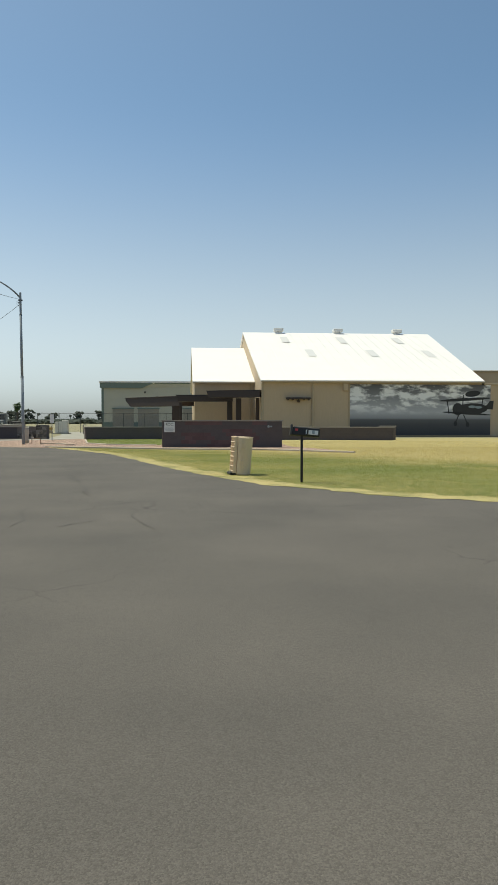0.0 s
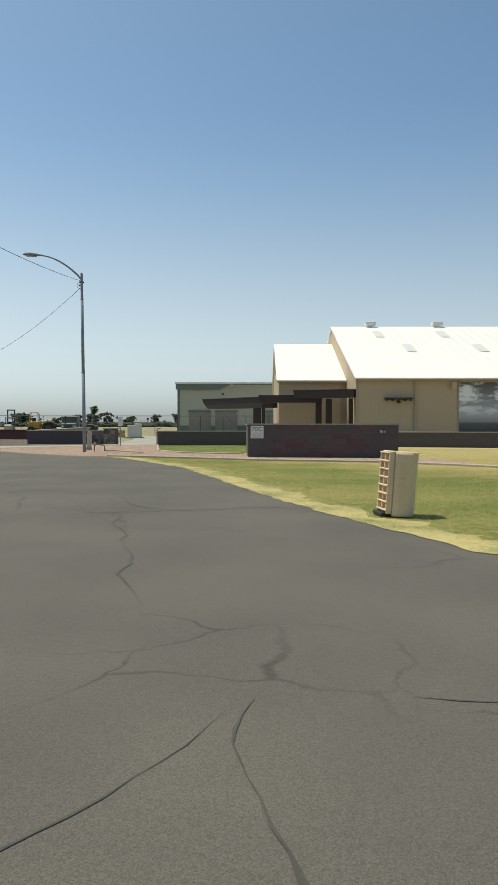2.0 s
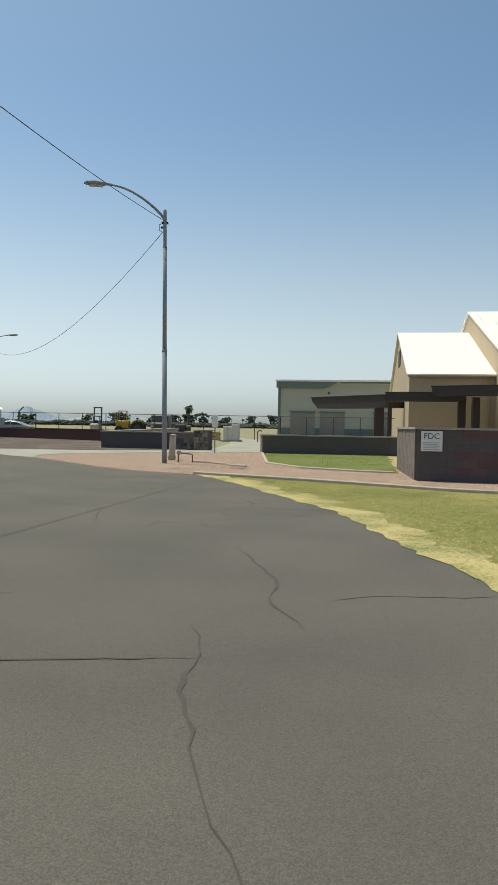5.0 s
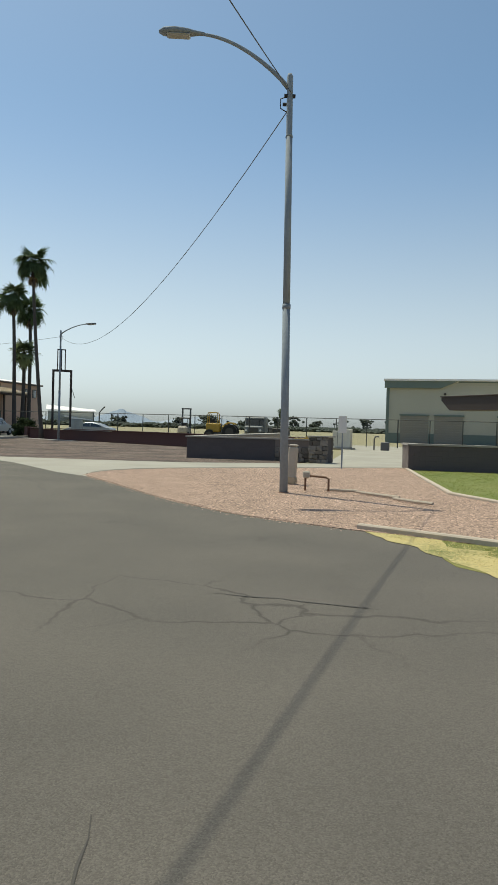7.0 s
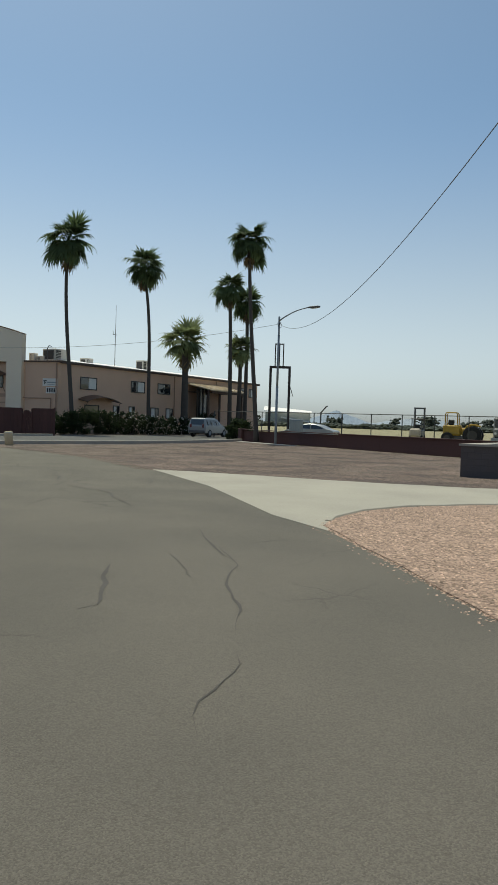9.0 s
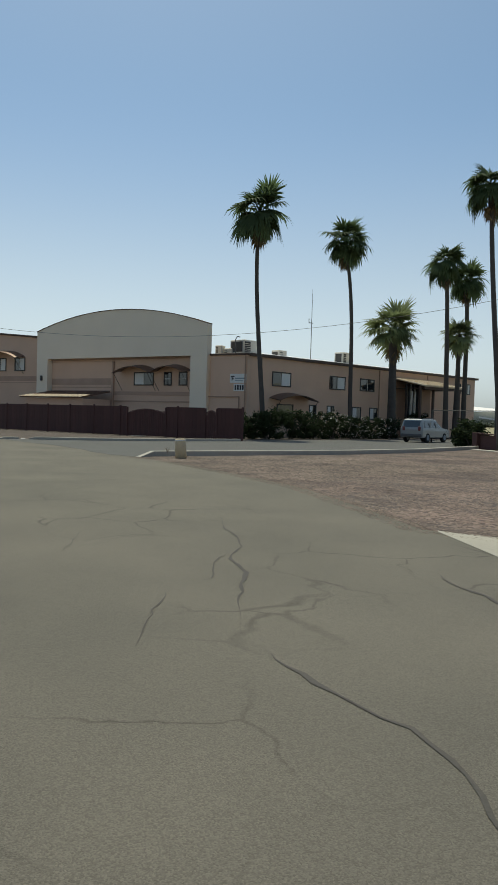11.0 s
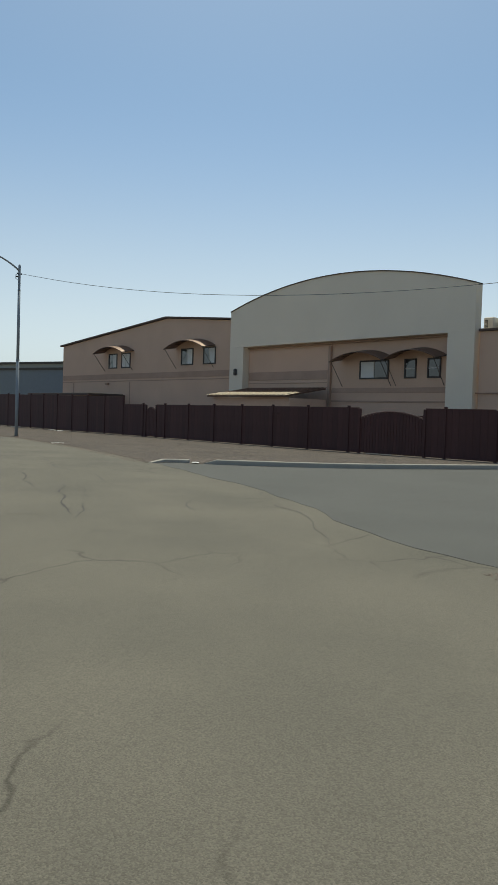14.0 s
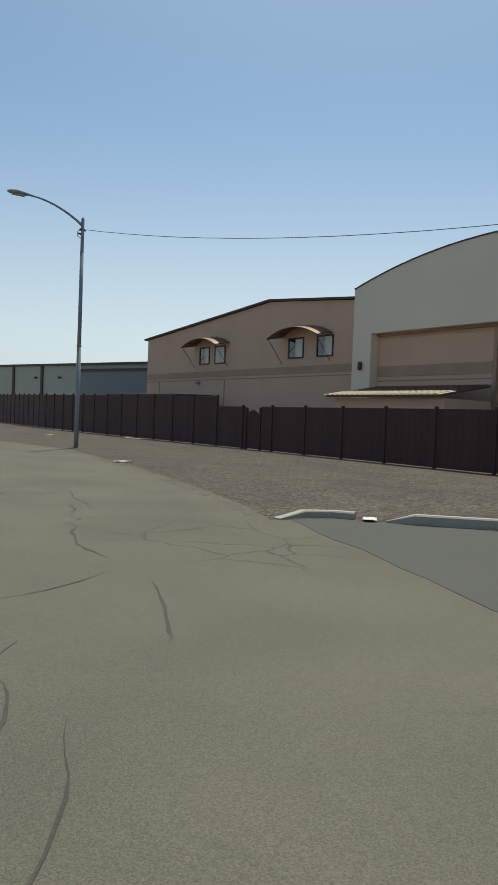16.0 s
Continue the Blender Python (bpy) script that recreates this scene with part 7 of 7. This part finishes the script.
M["stone_pink"] = mat("pink_stone", (0.46, 0.32, 0.245), 0.9, var=0.1, bump=0.0, per_island=0.7)
M["stone_dirt"] = mat("dirt_stone", (0.13, 0.103, 0.085), 0.9, var=0.1, bump=0.0, per_island=0.5)
M["stone_dark"] = mat("brown_stone", (0.175, 0.133, 0.108), 0.9, var=0.1, bump=0.0, per_island=0.5)
patchy(M["stone_dark"], 0.45, 0.6, 1.35)
stones("pink_gravel_stones", BED, 80000, 0.018, 0.0125, "stone_pink", "loose pink gravel stones", 5, (-19, 5.2, 37, 63.5))
stones("brown_gravel_stones", BED_B, 60000, 0.024, 0.0095, "stone_dark", "loose brown gravel stones", 6, (-44.5, -14, 59, 90))
stones("pink_stray_stones", outset(BED, 0.25), 350, 0.011, 0.004, "stone_pink", "stray pink stones on the road edge", 15, (-19, -9, 44, 54), BED)
stones("brown_stray_stones", outset(BED_B, 0.5), 4000, 0.014, 0.004, "stone_dark", "stray stones on the road edge", 16, (-45, -26, 58, 68), BED_B)
stones("dirt_stray_stones", outset(STRIP, 0.6), 4000, 0.016, 0.004, "stone_dark", "stray stones on the road edge", 17, (-100, -58, 58, 68), STRIP)
stones("pink_edge_stones", outset(BED, 0.07), 4500, 0.012, 0.004, "stone_pink", "loose pink stones along a bed's edge", 25, (-19, -9, 44, 54), outset(BED, -0.1))
stones("brown_edge_stones", outset(BED_B, 0.16), 11000, 0.017, 0.004, "stone_dark", "loose brown stones along a lot's edge", 26, (-43, -26, 58, 66), outset(BED_B, -0.14))
stones("dirt_edge_stones", outset(STRIP, 0.22), 9000, 0.019, 0.004, "stone_dirt", "loose stones along a dirt strip's edge", 27, (-90, -57, 62, 68), outset(STRIP, -0.2))
stones("corner_stones", BED_B, 16000, 0.034, 0.0095, "stone_dark", "larger loose stones by a kerb", 9, (-44.5, -33, 60, 72))
stones("dirt_stones", STRIP, 45000, 0.026, 0.0085, "stone_dirt", "loose stones on a dirt strip", 8, (-100, -55, 60, 82))


def grass(name, n, box_, test, material, height, label, seed, width=0.0055):
    r = random.Random(seed)
    vs, fs = [], []
    x0, x1, y0, y1 = box_
    for _ in range(n):
        p = (r.uniform(x0, x1), r.uniform(y0, y1))
        if not test(p, r):
            continue
        for k in range(3):
            h, w, b_ = height * r.uniform(0.5, 1.3), width, r.uniform(0, 6.28)
            ox, oy = r.uniform(-0.1, 0.1), r.uniform(-0.1, 0.1)
            lx, ly = 2.2 * h * math.cos(b_), 2.2 * h * math.sin(b_)
            a = b_ + 1.57
            b = len(vs)
            vs += [(p[0] + ox - w * math.cos(a), p[1] + oy - w * math.sin(a), 0.0045), (p[0] + ox + w * math.cos(a), p[1] + oy + w * math.sin(a), 0.0045), (p[0] + ox + lx, p[1] + oy + ly, 0.0045 + h)]
            fs.append((b, b + 1, b + 2))
    me = bpy.data.meshes.new(name)
    me.from_pydata(vs, [], fs)
    me.materials.append(M[material])
    tagged(new(name, me), label, "grass", kind="stuff")


M["grass_green"] = mat("green_grass", (0.165, 0.195, 0.034), 0.9, var=0.3, scale=0.3, fine=2, bump=0.0, tint=(0.4, 0.325, 0.1), per_island=0.15, stretch=(0.4, 1, 1))
leafy(M["grass_green"], 0.5)
M["grass_watered"] = mat("watered_grass", (0.15, 0.19, 0.035), 0.9, var=0.3, scale=0.3, fine=2, bump=0.0, tint=(0.26, 0.25, 0.08), per_island=0.15)
leafy(M["grass_watered"], 0.5)
drying(M["grass_green"], (0.5, 0.4, 0.17))
M["grass_dry"] = mat("dry_grass", (0.6, 0.5, 0.23), 0.9, var=0.1, scale=0.4, fine=2, bump=0.0, tint=(0.45, 0.39, 0.16), per_island=0.1)
leafy(M["grass_dry"], 0.25)
EDGE = LAWN[:13]
rim, steps = [], []
for a, b in zip(EDGE, EDGE[1:]):
    n = max(1, int(math.dist(a, b) / 0.18))
    steps += [(a[0] + (b[0] - a[0]) * k / n, a[1] + (b[1] - a[1]) * k / n) for k in range(n)]
for k, p in enumerate(steps):
    u, v = Vector(steps[max(0, k - 4)]), Vector(steps[min(len(steps) - 1, k + 4)])
    side_ = Vector((v.y - u.y, u.x - v.x)).normalized() * -1
    wide = 0.6 + 0.55 * noise.noise(Vector((p[0] * 0.8, p[1] * 0.8, 2))) + 0.35 * noise.noise(Vector((p[0] * 3.1, p[1] * 3.1, 5)))
    out_ = 0.1 + 0.14 * noise.noise(Vector((p[0] * 2.3, p[1] * 2.3, 9))) + 0.06 * noise.noise(Vector((p[0] * 7, p[1] * 7, 1)))
    rim.append((Vector(p) - side_ * out_, Vector(p) + side_ * max(0.15, wide)))
bm = bmesh.new()
rows = [[bm.verts.new((q.x, q.y, 0.0075)) for q in r] for r in rim]
for a, b in zip(rows, rows[1:]):
    bm.faces.new((a[0], a[1], b[1], b[0]))
structure("lawn_rim", bm, "dry_turf", "straw-yellow dry rim of a lawn along the road", "lawn")


def lawn_ok(p, r):
    return inside(p, LAWN) and not inside(p, BED) and edge_distance(p, EDGE) > 0.02


def green_test(p, r):
    return lawn_ok(p, r) and edge_distance(p, EDGE) > 0.8 * r.random() ** 0.5 + 0.4 * noise.noise(Vector((p[0] * 0.5, p[1] * 0.5, 0))) and not (p[0] > 3 and p[1] > 44 and r.random() < 0.75)


def dry_test(p, r):
    near = edge_distance(p, EDGE)
    patch = noise.noise(Vector((p[0] * 0.22, p[1] * 0.22, 4)))
    return lawn_ok(p, r) and (near < 2.4 * r.random() or (patch > 0.18 and r.random() < 0.35) or (p[0] > 3 and p[1] > 44 and r.random() < 0.8))


grass("lawn_grass", 210000, (-10, 16, 17, 47), green_test, "grass_green", 0.012, "short green lawn grass", 11)
grass("dry_lawn_grass", 190000, (-10, 18, 16, 56), dry_test, "grass_dry", 0.017, "straw-yellow dry lawn grass", 12, 0.006)
grass("strip_grass", 9000, (-10.5, -3.9, 47, 63.5), lambda p, r: inside(p, LAWN_B), "grass_watered", 0.05, "short green grass strip", 13)
weeds = thing("kerb_weed", "small dry weed growing at a kerb", "weed", pose(-42.35, 66.0, 0.1) @ Matrix.Scale(0.62, 4))
bm = bmesh.new()
r_ = random.Random(4)
for i in range(16):
    a = r_.uniform(0, 6.28)
    tube(bm, [(0, 0, 0), (0.06 * math.cos(a), 0.06 * math.sin(a), 0.2), (0.16 * math.cos(a), 0.16 * math.sin(a), r_.uniform(0.25, 0.45))], [0.006, 0.005, 0.002], 3)
part("stalks", bm, "dead", weeds)
